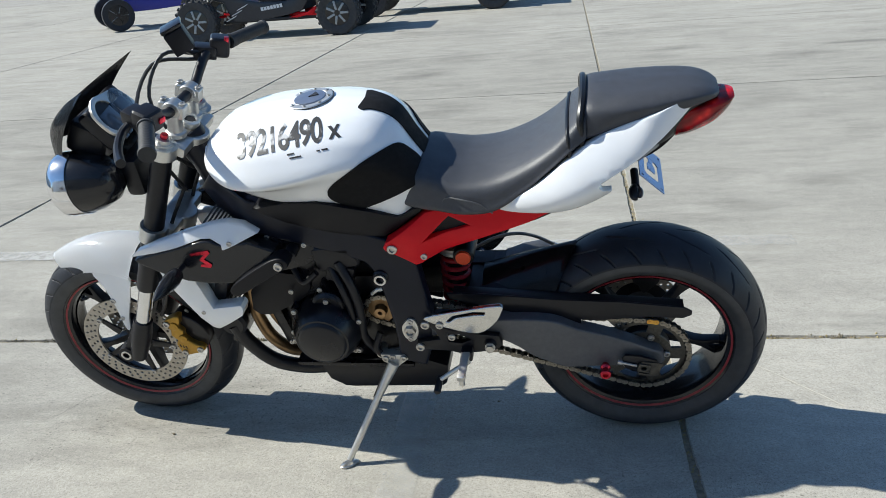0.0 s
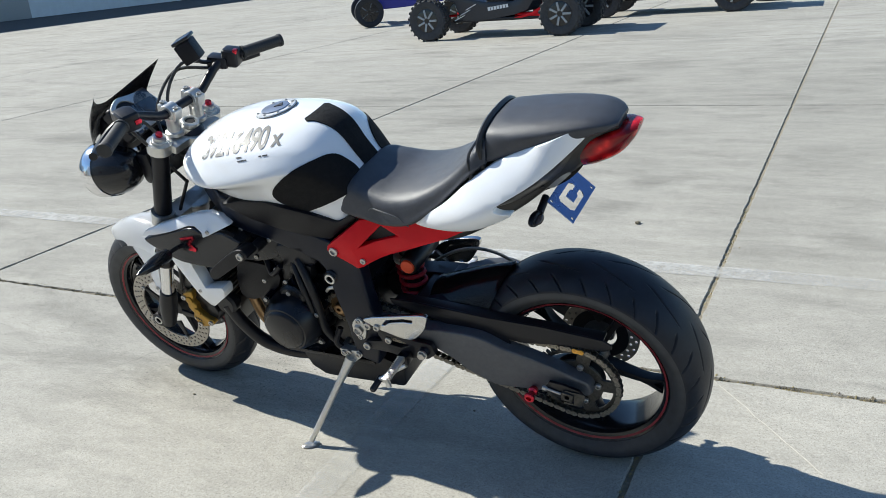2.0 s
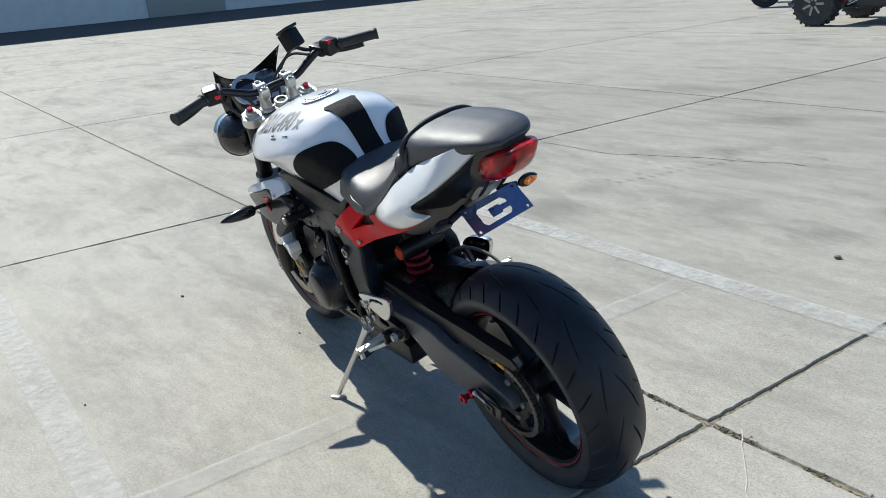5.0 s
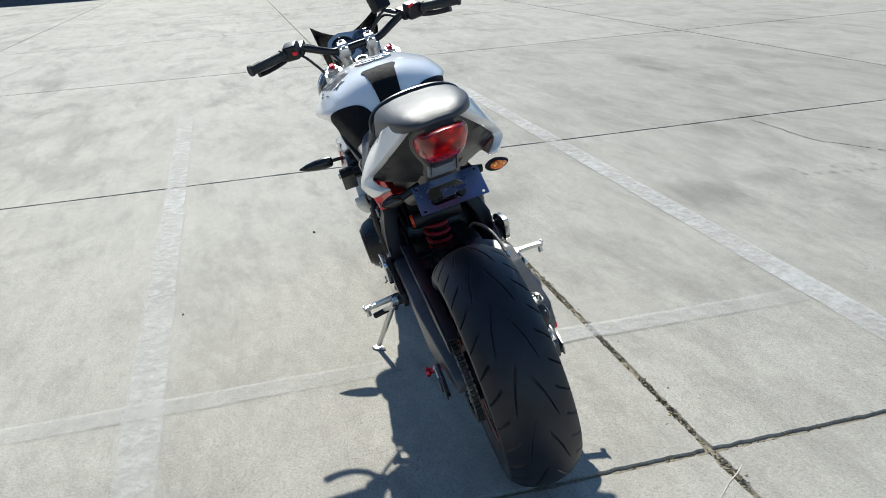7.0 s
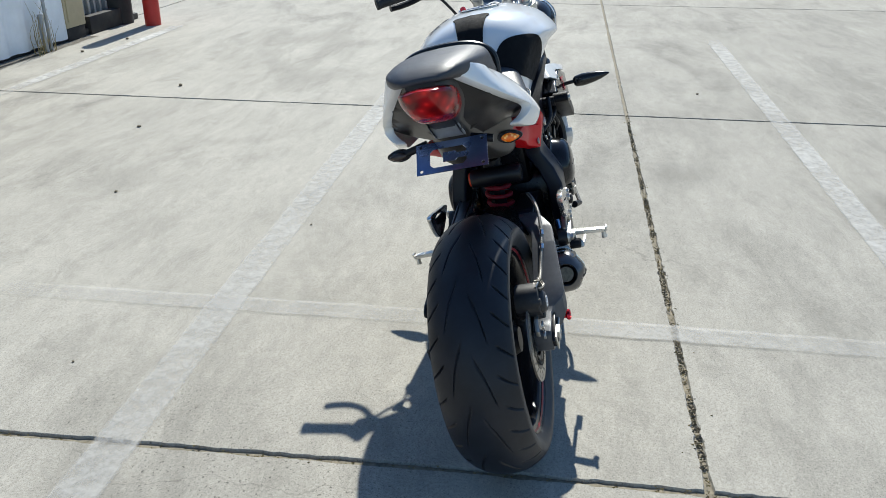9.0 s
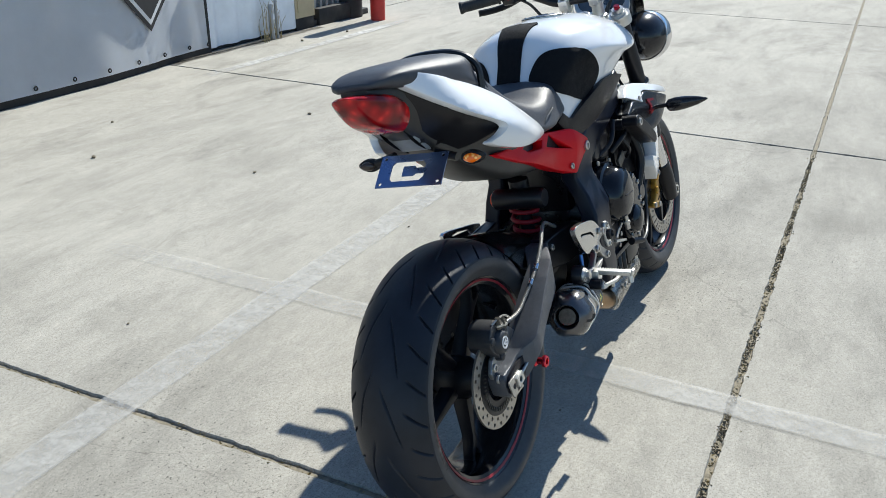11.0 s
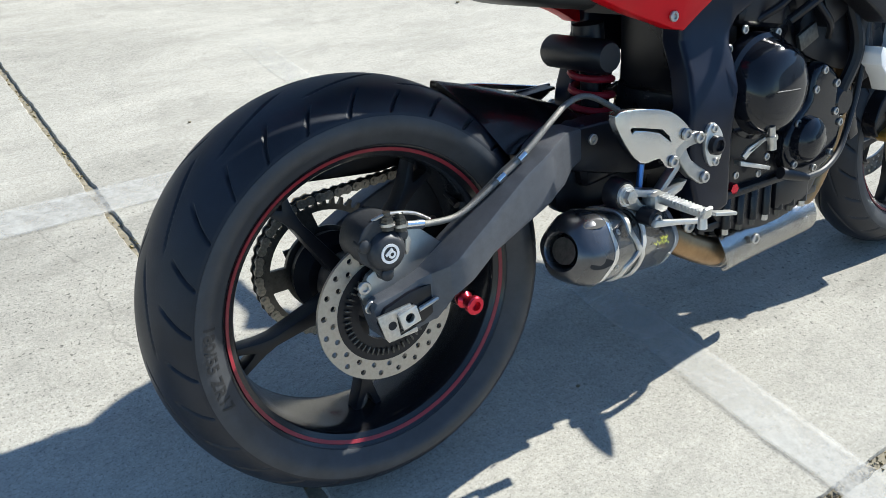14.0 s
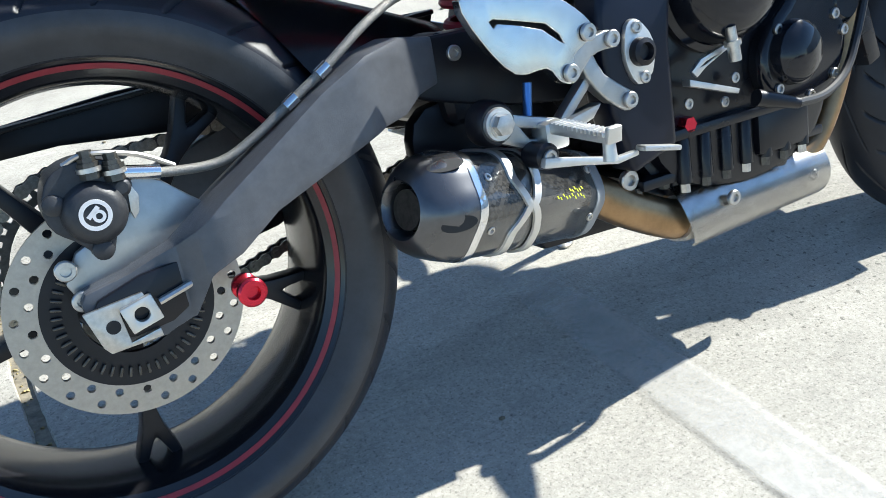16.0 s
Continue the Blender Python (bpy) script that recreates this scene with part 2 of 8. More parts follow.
def concrete(name, base, stain=0.35, speck=True):
    m = bpy.data.materials.new(name)
    m.use_nodes = True
    nt = m.node_tree
    L = nt.links.new
    b = nt.nodes["Principled BSDF"]
    b.inputs["Specular IOR Level"].default_value = 0.25
    geo = nt.nodes.new("ShaderNodeNewGeometry")
    oi = nt.nodes.new("ShaderNodeObjectInfo")
    pos = geo.outputs["Position"]

    def noise_tex(scale, detail, rough=0.6, dist=0.0, sx=1.0):
        n = nt.nodes.new("ShaderNodeTexNoise")
        n.inputs["Scale"].default_value, n.inputs["Detail"].default_value = scale, detail
        n.inputs["Roughness"].default_value, n.inputs["Distortion"].default_value = rough, dist
        if sx != 1.0:
            mp = nt.nodes.new("ShaderNodeMapping")
            mp.inputs["Scale"].default_value = (sx, 1, 1)
            L(pos, mp.inputs["Vector"])
            L(mp.outputs["Vector"], n.inputs["Vector"])
        else:
            L(pos, n.inputs["Vector"])
        return n.outputs["Fac"]

    def ramp(fac, a, b_, lo, hi):
        r = nt.nodes.new("ShaderNodeMapRange")
        r.inputs["From Min"].default_value, r.inputs["From Max"].default_value = a, b_
        r.inputs["To Min"].default_value, r.inputs["To Max"].default_value = lo, hi
        L(fac, r.inputs["Value"])
        return r.outputs["Result"]

    def mul(x, y):
        r = nt.nodes.new("ShaderNodeMath")
        r.operation = "MULTIPLY"
        for n, v in enumerate((x, y)):
            if isinstance(v, float):
                r.inputs[n].default_value = v
            else:
                L(v, r.inputs[n])
        return r.outputs["Value"]

    big = ramp(noise_tex(0.55, 5, 0.6, 0.4), 0.3, 0.72, 1.06, 0.90)
    mid = ramp(noise_tex(3.2, 6, 0.65, 0.3, 0.6), 0.3, 0.75, 1.06, 0.93)
    patch = ramp(noise_tex(0.9, 9, 0.68, 0.8, 0.40), 0.57, 0.72, 1.0, 1.0 - stain)
    fine = ramp(noise_tex(110, 9, 0.84), 0.28, 0.72, 0.64, 1.36)
    grit = mul(ramp(noise_tex(230, 3, 0.6), 0.56, 0.66, 1.0, 0.60), ramp(noise_tex(330, 2, 0.6), 0.60, 0.70, 1.0, 1.35))
    streak = mul(ramp(noise_tex(9, 6, 0.7, 0.3, 0.22), 0.3, 0.70, 1.08, 0.90), ramp(noise_tex(24, 6, 0.7, 0.2, 0.8), 0.35, 0.7, 1.07, 0.91))
    wv = nt.nodes.new("ShaderNodeVectorMath")
    wv.operation = "MULTIPLY_ADD"
    wn = nt.nodes.new("ShaderNodeTexNoise")
    wn.inputs["Scale"].default_value, wn.inputs["Detail"].default_value = 2.2, 7
    L(pos, wn.inputs["Vector"])
    L(wn.outputs["Color"], wv.inputs[0])
    wv.inputs[1].default_value = (0.5, 0.5, 0)
    L(pos, wv.inputs[2])
    vo = nt.nodes.new("ShaderNodeTexVoronoi")
    vo.feature = "DISTANCE_TO_EDGE"
    vo.inputs["Scale"].default_value = 0.42
    L(wv.outputs["Vector"], vo.inputs["Vector"])
    hair = ramp(vo.outputs["Distance"], 0.0003, 0.0014, 0.78, 1.0)
    gate = ramp(noise_tex(0.7, 2), 0.54, 0.60, 0.0, 1.0)
    gm = nt.nodes.new("ShaderNodeMix")
    gm.inputs["A"].default_value = 1.0
    L(gate, gm.inputs["Factor"])
    L(hair, gm.inputs["B"])
    crack = gm.outputs["Result"]
    # small pits, in clusters
    pm = nt.nodes.new("ShaderNodeMix")
    pm.inputs["A"].default_value = 1.0
    L(ramp(noise_tex(1.1, 5, 0.6, 0.4, 0.6), 0.46, 0.62, 0.0, 1.0), pm.inputs["Factor"])
    L(ramp(noise_tex(95, 2, 0.5), 0.63, 0.69, 1.0, 0.42), pm.inputs["B"])
    pits = pm.outputs["Result"]
    stains = []
    for cx, cy, rx, ry, dk in SPOTS:
        s0 = nt.nodes.new("ShaderNodeVectorMath")
        s0.operation = "SUBTRACT"
        L(pos, s0.inputs[0])
        s0.inputs[1].default_value = (cx, cy, 0)
        s1 = nt.nodes.new("ShaderNodeVectorMath")
        s1.operation = "MULTIPLY"
        L(s0.outputs["Vector"], s1.inputs[0])
        s1.inputs[1].default_value = (1 / rx, 1 / ry, 0)
        s2 = nt.nodes.new("ShaderNodeVectorMath")
        s2.operation = "LENGTH"
        L(s1.outputs["Vector"], s2.inputs[0])
        stains.append((s2.outputs["Value"], dk))
    blot = noise_tex(6, 9, 0.7, 0.5, 0.4)
    spot = None
    for d0, dk in stains:
        ad = nt.nodes.new("ShaderNodeMath")
        ad.operation = "MULTIPLY_ADD"
        L(blot, ad.inputs[0])
        ad.inputs[1].default_value = 1.6
        L(d0, ad.inputs[2])
        one = ramp(ad.outputs["Value"], 1.05, 1.85, dk, 1.0)
        spot = one if spot is None else mul(spot, one)
    smudge = mul(ramp(noise_tex(1.3, 7, 0.62, 1.0, 0.45), 0.50, 0.68, 1.0, 0.80), ramp(noise_tex(4.5, 8, 0.7, 0.6, 0.35), 0.52, 0.70, 1.0, 0.80))
    sy = nt.nodes.new("ShaderNodeSeparateXYZ")
    L(pos, sy.inputs[0])
    worn = ramp(sy.outputs["Y"], -1.2, 1.6, 1.08, 0.97)
    slab = ramp(oi.outputs["Random"], 0.0, 1.0, 0.96, 1.03)
    f = mul(mul(mul(mul(big, mid), mul(patch, fine)), mul(mul(grit, pits), slab)), mul(mul(mul(streak, crack), mul(smudge, worn)), spot))
    sc = nt.nodes.new("ShaderNodeVectorMath")
    sc.operation = "SCALE"
    sc.inputs[0].default_value = base
    L(f, sc.inputs["Scale"])
    L(sc.outputs["Vector"], b.inputs["Base Color"])
    b.inputs["Roughness"].default_value = 0.85
    bp = nt.nodes.new("ShaderNodeBump")
    bp.inputs["Strength"].default_value, bp.inputs["Distance"].default_value = 0.55, 0.0015
    add = nt.nodes.new("ShaderNodeMath")
    add.operation = "ADD"
    L(noise_tex(140, 5, 0.75), add.inputs[0])
    L(noise_tex(14, 4, 0.6), add.inputs[1])
    L(add.outputs["Value"], bp.inputs["Height"])
    L(bp.outputs["Normal"], b.inputs["Normal"])
    return m


SLAB = concrete("sunlit_pale_concrete", (0.392, 0.370, 0.322))
FARCON = concrete("weathered_concrete_yard", (0.361, 0.343, 0.307))
JOINT = mat("dirt_filled_joint", (0.235, 0.205, 0.150), 0.95, var=0.5, scale=60, bump=0.8, bscale=300)


def worn_paint(name, color):
    """A thin worn layer that shows the concrete through its gaps."""
    m = bpy.data.materials.new(name)
    m.use_nodes = True
    nt = m.node_tree
    L = nt.links.new
    b = nt.nodes["Principled BSDF"]
    b.inputs["Base Color"].default_value = (*color, 1)
    b.inputs["Roughness"].default_value = 0.75
    geo = nt.nodes.new("ShaderNodeNewGeometry")
    n = nt.nodes.new("ShaderNodeTexNoise")
    n.inputs["Scale"].default_value, n.inputs["Detail"].default_value, n.inputs["Roughness"].default_value = 16, 8, 0.75
    n2 = nt.nodes.new("ShaderNodeTexNoise")
    n2.inputs["Scale"].default_value, n2.inputs["Detail"].default_value = 1.6, 1
    L(geo.outputs["Position"], n.inputs["Vector"])
    L(geo.outputs["Position"], n2.inputs["Vector"])
    a = nt.nodes.new("ShaderNodeMath")
    a.operation = "ADD"
    h = nt.nodes.new("ShaderNodeMath")
    h.operation = "MULTIPLY_ADD"
    h.inputs[1].default_value, h.inputs[2].default_value = 0.5, 0.25
    L(n.outputs["Fac"], a.inputs[0])
    L(n2.outputs["Fac"], h.inputs[0])
    L(h.outputs["Value"], a.inputs[1])
    r = nt.nodes.new("ShaderNodeMapRange")
    r.inputs["From Min"].default_value, r.inputs["From Max"].default_value = 0.84, 1.20
    r.inputs["To Min"].default_value, r.inputs["To Max"].default_value = 0.28, 1.0
    at = nt.nodes.new("ShaderNodeAttribute")
    at.attribute_name = "cover"
    ma = nt.nodes.new("ShaderNodeMath")
    ma.operation = "MULTIPLY"
    L(a.outputs["Value"], r.inputs["Value"])
    L(at.outputs["Fac"], ma.inputs[0])
    L(r.outputs["Result"], ma.inputs[1])
    tr = nt.nodes.new("ShaderNodeBsdfTransparent")
    mx = nt.nodes.new("ShaderNodeMixShader")
    L(ma.outputs["Value"], mx.inputs["Fac"])
    L(tr.outputs["BSDF"], mx.inputs[1])
    L(b.outputs["BSDF"], mx.inputs[2])
    L(mx.outputs["Shader"], nt.nodes["Material Output"].inputs["Surface"])
    return m


LINEPAINT = worn_paint("worn_white_line_paint", (0.57, 0.56, 0.53))
WALLFOOT = worn_paint("dark_wall_foot_layer", (0.075, 0.062, 0.045))
SCUFF = worn_paint("grey_rubber_scuff", (0.14, 0.135, 0.125))
VINYLBANNER = mat("white_vinyl_banner", (0.84, 0.87, 0.92), 0.45, var=0.06, scale=3, bump=0.2, bscale=12)
CORR = mat("white_painted_corrugated_steel", (0.82, 0.85, 0.88), 0.45, var=0.1, scale=5)
BLACKPL = mat("black_rubber_skirt", (0.015, 0.015, 0.016), 0.7, var=0.3)
TAN = mat("tan_painted_cabinet", (0.50, 0.42, 0.27), 0.6, var=0.12, scale=6)
GREYSTEEL = mat("galvanised_grey_steel", (0.33, 0.35, 0.37), 0.5, metal=0.5, var=0.2)
RIMTAPE = mat("dull_red_rim_tape", (0.25, 0.018, 0.028), 0.40, var=0.2, scale=60)
DUSTY = mat("dusty_offroad_rubber", (0.050, 0.050, 0.052), 0.75, spec=0.3, var=0.4, scale=25)
SANDLINE = mat("sand_filled_crack", (0.52, 0.49, 0.42), 0.9, var=0.2, scale=40)
# near black: the painted shade by the far building, and the hairline crack
SHADE_CRACK = mat("dark_shade_and_crack", (0.05, 0.052, 0.055), 0.9, var=0.3, scale=8, bump=0.4, bscale=60)
BOLLARD = mat("red_painted_bollard_steel", (0.50, 0.025, 0.02), 0.4, var=0.15, scale=10)
UTVBODY = mat("navy_black_bodywork", (0.02, 0.024, 0.034), 0.35, var=0.2)
BLUEBODY = mat("blue_bodywork", (0.02, 0.03, 0.30), 0.3, var=0.1)
WHITEBAR = mat("white_decal", (0.7, 0.7, 0.7), 0.5, var=0.05)
BUILDING = mat("white_metal_siding", (0.62, 0.66, 0.70), 0.5, var=0.08, scale=2)
DEBRIS = mat("dark_leaf_litter", (0.17, 0.145, 0.10), 0.9, var=0.5, scale=40)
WEED = mat("dry_weed_straw", (0.30, 0.24, 0.11), 0.8, var=0.4, scale=60)

# ---- mesh helpers ----


def finish(name, bm, material, parent=None, label="", angle=35):
    bmesh.ops.recalc_face_normals(bm, faces=bm.faces)
    me = bpy.data.meshes.new(name)
    bm.to_mesh(me)
    bm.free()
    me.materials.append(material)
    me.shade_smooth()
    me.set_sharp_from_angle(angle=radians(angle))
    ob = new(name, me)
    ob.parent = parent
    if label:
        tagged(ob, label)
    return ob


def part(name, bm, material, parent, label="", angle=35):
    return finish(name, bm, material, parent, label, angle)


def share(name, me, parent, m=None, label=""):
    ob = new(name, me)
    ob.parent = parent
    if m is not None:
        ob.matrix_local = m
    if label:
        tagged(ob, label)
    return ob


def mesh_of(bm, material, angle=35, name="piece"):
    bmesh.ops.recalc_face_normals(bm, faces=bm.faces)
    me = bpy.data.meshes.new(name)
    bm.to_mesh(me)
    bm.free()
    me.materials.append(material)
    me.shade_smooth()
    me.set_sharp_from_angle(angle=radians(angle))
    return me


def spline(pts, n):
    """Catmull-Rom through points: n samples a span."""
    P = [Vector(p) for p in pts]
    P = [P[0] * 2 - P[1]] + P + [P[-1] * 2 - P[-2]]
    out = []
    for i in range(1, len(P) - 2):
        for k in range(n):
            t = k / n
            a, b, c, d = P[i - 1], P[i], P[i + 1], P[i + 2]
            out.append(0.5 * ((2 * b) + (c - a) * t + (2 * a - 5 * b + 4 * c - d) * t * t + (3 * b - a - 3 * c + d) * t**3))
    out.append(P[-2].copy())
    return out


def skin(bm, rings, closed=True, caps=True):
    vs = [[bm.verts.new(p) for p in r] for r in rings]
    for a, b in zip(vs, vs[1:]):
        m = len(a)
        for i in range(m if closed else m - 1):
            j = (i + 1) % m
            bm.faces.new((a[i], a[j], b[j], b[i]))
    if caps and closed:
        bm.faces.new(vs[0][::-1])
        bm.faces.new(vs[-1])
    return vs


def half_loft(sections, nx=4, ny=4):
    """Closed body, mirrored in y. A section: x and the half profile [(y, z), ...] from the bottom edge up to the middle line."""
    k = len(sections[0][1])
    cols = []
    for j in range(k):
        cols.append(spline([(x, prof[j][0], prof[j][1]) for x, prof in sections], nx))
    bm = bmesh.new()
    rings = []
    for i in range(len(cols[0])):
        half = spline([c[i] for c in cols], ny)
        half[-1].y = 0
        ring = half + [Vector((p.x, -p.y, p.z)) for p in half[-2::-1]]
        rings.append(ring)
    skin(bm, rings)
    return bm


def bevel(bm, width, segs=2, limit=30):
    if width <= 0:
        return
    es = [e for e in bm.edges if len(e.link_faces) == 2 and e.calc_face_angle(0) > radians(limit)]
    if es:
        bmesh.ops.bevel(bm, geom=es, offset=width, segments=segs, profile=0.6, affect="EDGES", clamp_overlap=True)


def plate(outline, y0, y1, bev=0.003, holes=(), warp=None, step=0.0, segs=2):
    """A plate with an outline in (x, z), from y0 to y1."""
    bm = bmesh.new()
    es = []
    for loop in (outline, *holes):
        vs = [bm.verts.new((x, y0, z)) for x, z in loop]
        es += [bm.edges.new((vs[i], vs[(i + 1) % len(vs)])) for i in range(len(vs))]
    if holes:
        bmesh.ops.triangle_fill(bm, edges=es, use_beauty=True, use_dissolve=False)
    else:
        bm.faces.new(bm.verts[:])
    r = bmesh.ops.extrude_face_region(bm, geom=bm.faces[:])
    bmesh.ops.translate(bm, verts=[v for v in r["geom"] if isinstance(v, bmesh.types.BMVert)], vec=(0, y1 - y0, 0))
    bmesh.ops.recalc_face_normals(bm, faces=bm.faces)
    bevel(bm, bev, segs)
    if step:
        for ax in (0, 2):
            lo, hi = min(v.co[ax] for v in bm.verts), max(v.co[ax] for v in bm.verts)
            n = int((hi - lo) / step)
            for k in range(1, n + 1):
                c = lo + (hi - lo) * k / (n + 1)
                co, no = Vector((0, 0, 0)), Vector((0, 0, 0))
                co[ax], no[ax] = c, 1
                bmesh.ops.bisect_plane(bm, geom=bm.verts[:] + bm.edges[:] + bm.faces[:], plane_co=co, plane_no=no, dist=1e-5)
    if warp:
        for v in bm.verts:
            v.co = Vector(warp(*v.co))
    return bm


def rounded(outline, n=4):
    """The closed outline, smoothed through its points."""
    P = list(outline)
    ring = P[-2:] + P + P[:2]
    out = []
    for i in range(2, len(P) + 2):
        a, b, c, d = (Vector(ring[(i + o) % len(ring)]) for o in (-1, 0, 1, 2)) if i + 2 < len(ring) else (Vector(P[(i - 2 + o) % len(P)]) for o in (-1, 0, 1, 2))
        for k in range(n):
            t = k / n
            out.append(tuple(0.5 * ((2 * b) + (c - a) * t + (2 * a - 5 * b + 4 * c - d) * t * t + (3 * b - a - 3 * c + d) * t**3)))
    return out


def box(size, at=(0, 0, 0), rot=(0, 0, 0), bev=0.004, segs=2):
    bm = bmesh.new()
    bmesh.ops.create_cube(bm, size=1)
    bmesh.ops.scale(bm, vec=size, verts=bm.verts)
    bevel(bm, bev, segs)
    bmesh.ops.transform(bm, matrix=pose(*at, *rot), verts=bm.verts)
    return bm


def lathe(profile, at=(0, 0, 0), n=48, axis="y", closed=False):
    """Turn (along, radius) round an axis through at."""
    bm = bmesh.new()
    rings = []
    for k in range(n):
        a = 2 * math.pi * k / n
        c, s = math.cos(a), math.sin(a)
        ring = []
        for u, r in profile:
            p = {"y": (r * c, u, r * s), "x": (u, r * c, r * s), "z": (r * c, r * s, u)}[axis]
            ring.append(bm.verts.new(Vector(p) + Vector(at)))
        rings.append(ring)
    m = len(profile)
    for k in range(n):
        a, b = rings[k], rings[(k + 1) % n]
        for i in range(m if closed else m - 1):
            j = (i + 1) % m
            bm.faces.new((a[i], a[j], b[j], b[i]))
    bmesh.ops.remove_doubles(bm, verts=bm.verts, dist=1e-6)
    if not closed:
        bmesh.ops.holes_fill(bm, edges=[e for e in bm.edges if e.is_boundary])
    return bm


def tube(pts, r, n=10, smooth=5, taper=None):
    P = spline(pts, smooth) if smooth else [Vector(p) for p in pts]
    bm = bmesh.new()
    up = Vector((0.13, 0.97, 0.21)).normalized()
    rings = []
    for i, p in enumerate(P):
        d = (P[min(i + 1, len(P) - 1)] - P[max(i - 1, 0)]).normalized()
        u = (up - d * up.dot(d))
        u = u.normalized() if u.length > 1e-3 else d.orthogonal().normalized()
        v = d.cross(u)
        up = u
        rr = r if taper is None else r + (taper - r) * i / (len(P) - 1)
        rings.append([p + rr * (math.cos(2 * math.pi * k / n) * u + math.sin(2 * math.pi * k / n) * v) for k in range(n)])
    skin(bm, rings)
    return bm


def rod(a, b, profile, n=24):
    """A turned body between two points: profile of (share of the way, radius)."""
    a, b = Vector(a), Vector(b)
    d = b - a
    m = Matrix.Translation(a) @ d.to_track_quat("Z", "Y").to_matrix().to_4x4()
    bm = lathe([(u * d.length, r) for u, r in profile], n=n, axis="z")
    bmesh.ops.transform(bm, matrix=m, verts=bm.verts)
    return bm


def join(*bms):
    out = bmesh.new()
    for b in bms:
        me = bpy.data.meshes.new("tmp")
        b.to_mesh(me)
        b.free()
        out.from_mesh(me)
        bpy.data.meshes.remove(me)
    return out


def lerp(x, pts):
    for (a, u), (b, v) in zip(pts, pts[1:]):
        if x <= b:
            t = max(0.0, (x - a) / (b - a))
            t = t * t * (3 - 2 * t) * 0.4 + t * 0.6
            return u + (v - u) * t
    return pts[-1][1]


def circle(cx, cz, r, n=20):
    return [(cx + r * math.cos(2 * math.pi * k / n), cz + r * math.sin(2 * math.pi * k / n)) for k in range(n)]


def lettering(text, size, material, name, parent, project, label="", spacing=1.0, cuts=2, bold=0.0):
    """Raised letters laid on a surface: project maps flat (u, v) in metres to a place."""
    cu = bpy.data.curves.new("tmp", "FONT")
    cu.body, cu.size, cu.space_character, cu.resolution_u = text, size, spacing, 3
    cu.offset = bold
    ob = bpy.data.objects.new("tmp", cu)
    scene.collection.objects.link(ob)
    me = bpy.data.meshes.new_from_object(ob.evaluated_get(bpy.context.evaluated_depsgraph_get()))
    bpy.data.objects.remove(ob)
    bm = bmesh.new()
    bm.from_mesh(me)
    bpy.data.meshes.remove(me)
    bmesh.ops.triangulate(bm, faces=bm.faces)
    for _ in range(cuts):
        long = [e for e in bm.edges if e.calc_length() > 0.006]
        if long:
            bmesh.ops.subdivide_edges(bm, edges=long, cuts=1)
            bmesh.ops.triangulate(bm, faces=bm.faces)
    for v in bm.verts:
        v.co = project(v.co.x, v.co.y)
    return part(name, bm, material, parent, label)

# ---- ground ----
GX = [-36.5, -31.8, -27.05, -22.3, -17.55, -12.8, -8.06, -3.28, 0.118, 4.83, 9.6, 14.4]
GY = [-13.7, -8.94, -4.18, 0.602, 5.10, 9.86, 14.62, 19.6, 24.4, 29.2]
bm = bmesh.new()
bmesh.ops.create_grid(bm, x_segments=24, y_segments=24, size=1500)
for v in bm.verts:
    v.co.z = -0.016
ground = tagged(finish("ground", bm, FARCON), "weathered pale concrete yard reaching far away", "ground", kind="structure")
bm = bmesh.new()
bmesh.ops.create_grid(bm, x_segments=2, y_segments=2, size=1)
for v in bm.verts:
    v.co = (-11.05 + v.co.x * 25.4, 7.75 + v.co.y * 21.4, -0.0075)
pavement = tagged(finish("pavement", bm, JOINT), "cracked dirt in the joints between pale concrete slabs", "pavement", kind="structure")
rng = random.Random(7)


def skew(x, y):
    """The joint by the rear wheel runs a little askew towards the banner wall."""
    return 0.024 * max(0.0, min(3.5, -y)) * max(0.0, 1 - abs(x - 0.118) / 3.0)


def slab(x0, x1, y0, y1, near):
    """A slab with worn, slightly wavy edges."""
    bm = bmesh.new()
    n = 380 if near else 8
    g = 0.012 if near else 0.013
    pts = []
    for (ax, ay), (bx, by) in (((x0, y0), (x1, y0)), ((x1, y0), (x1, y1)), ((x1, y1), (x0, y1)), ((x0, y1), (x0, y0))):
        for k in range(n):
            t = k / n
            x, y = ax + (bx - ax) * t, ay + (by - ay) * t
            w = g + (0.004 * noise.noise((x * 9, y * 9, 1)) + 0.005 * noise.noise((x * 33, y * 33, 5)) if near else 0)
            cx, cy = (x0 + x1) / 2, (y0 + y1) / 2
            hx, hy = (x1 - x0) / 2, (y1 - y0) / 2
            px, py = cx + (x - cx) * (hx - w) / hx, cy + (y - cy) * (hy - w) / hy
            pts.append((px + skew(px, py), py))
    top = [bm.verts.new((x, y, 0)) for x, y in pts]
    cx, cy = (x0 + x1) / 2, (y0 + y1) / 2
    low = []
    for v in top:
        chip = 0.004 + (0.004 * max(0, noise.noise((v.co.x * 25, v.co.y * 25, 3))) if near else 0)
        o = bm.verts.new((v.co.x + math.copysign(chip, v.co.x - cx) * 0.6, v.co.y + math.copysign(chip, v.co.y - cy) * 0.6, -0.005))
        low.append(o)
    deep = [bm.verts.new((v.co.x, v.co.y, -0.03)) for v in low]
    bm.faces.new(top)
    m = len(top)
    for a, b in ((top, low), (low, deep)):
        for i in range(m):
            j = (i + 1) % m
            bm.faces.new((a[i], b[i], b[j], a[j]))
    return part("slab", bm, SLAB, pavement)


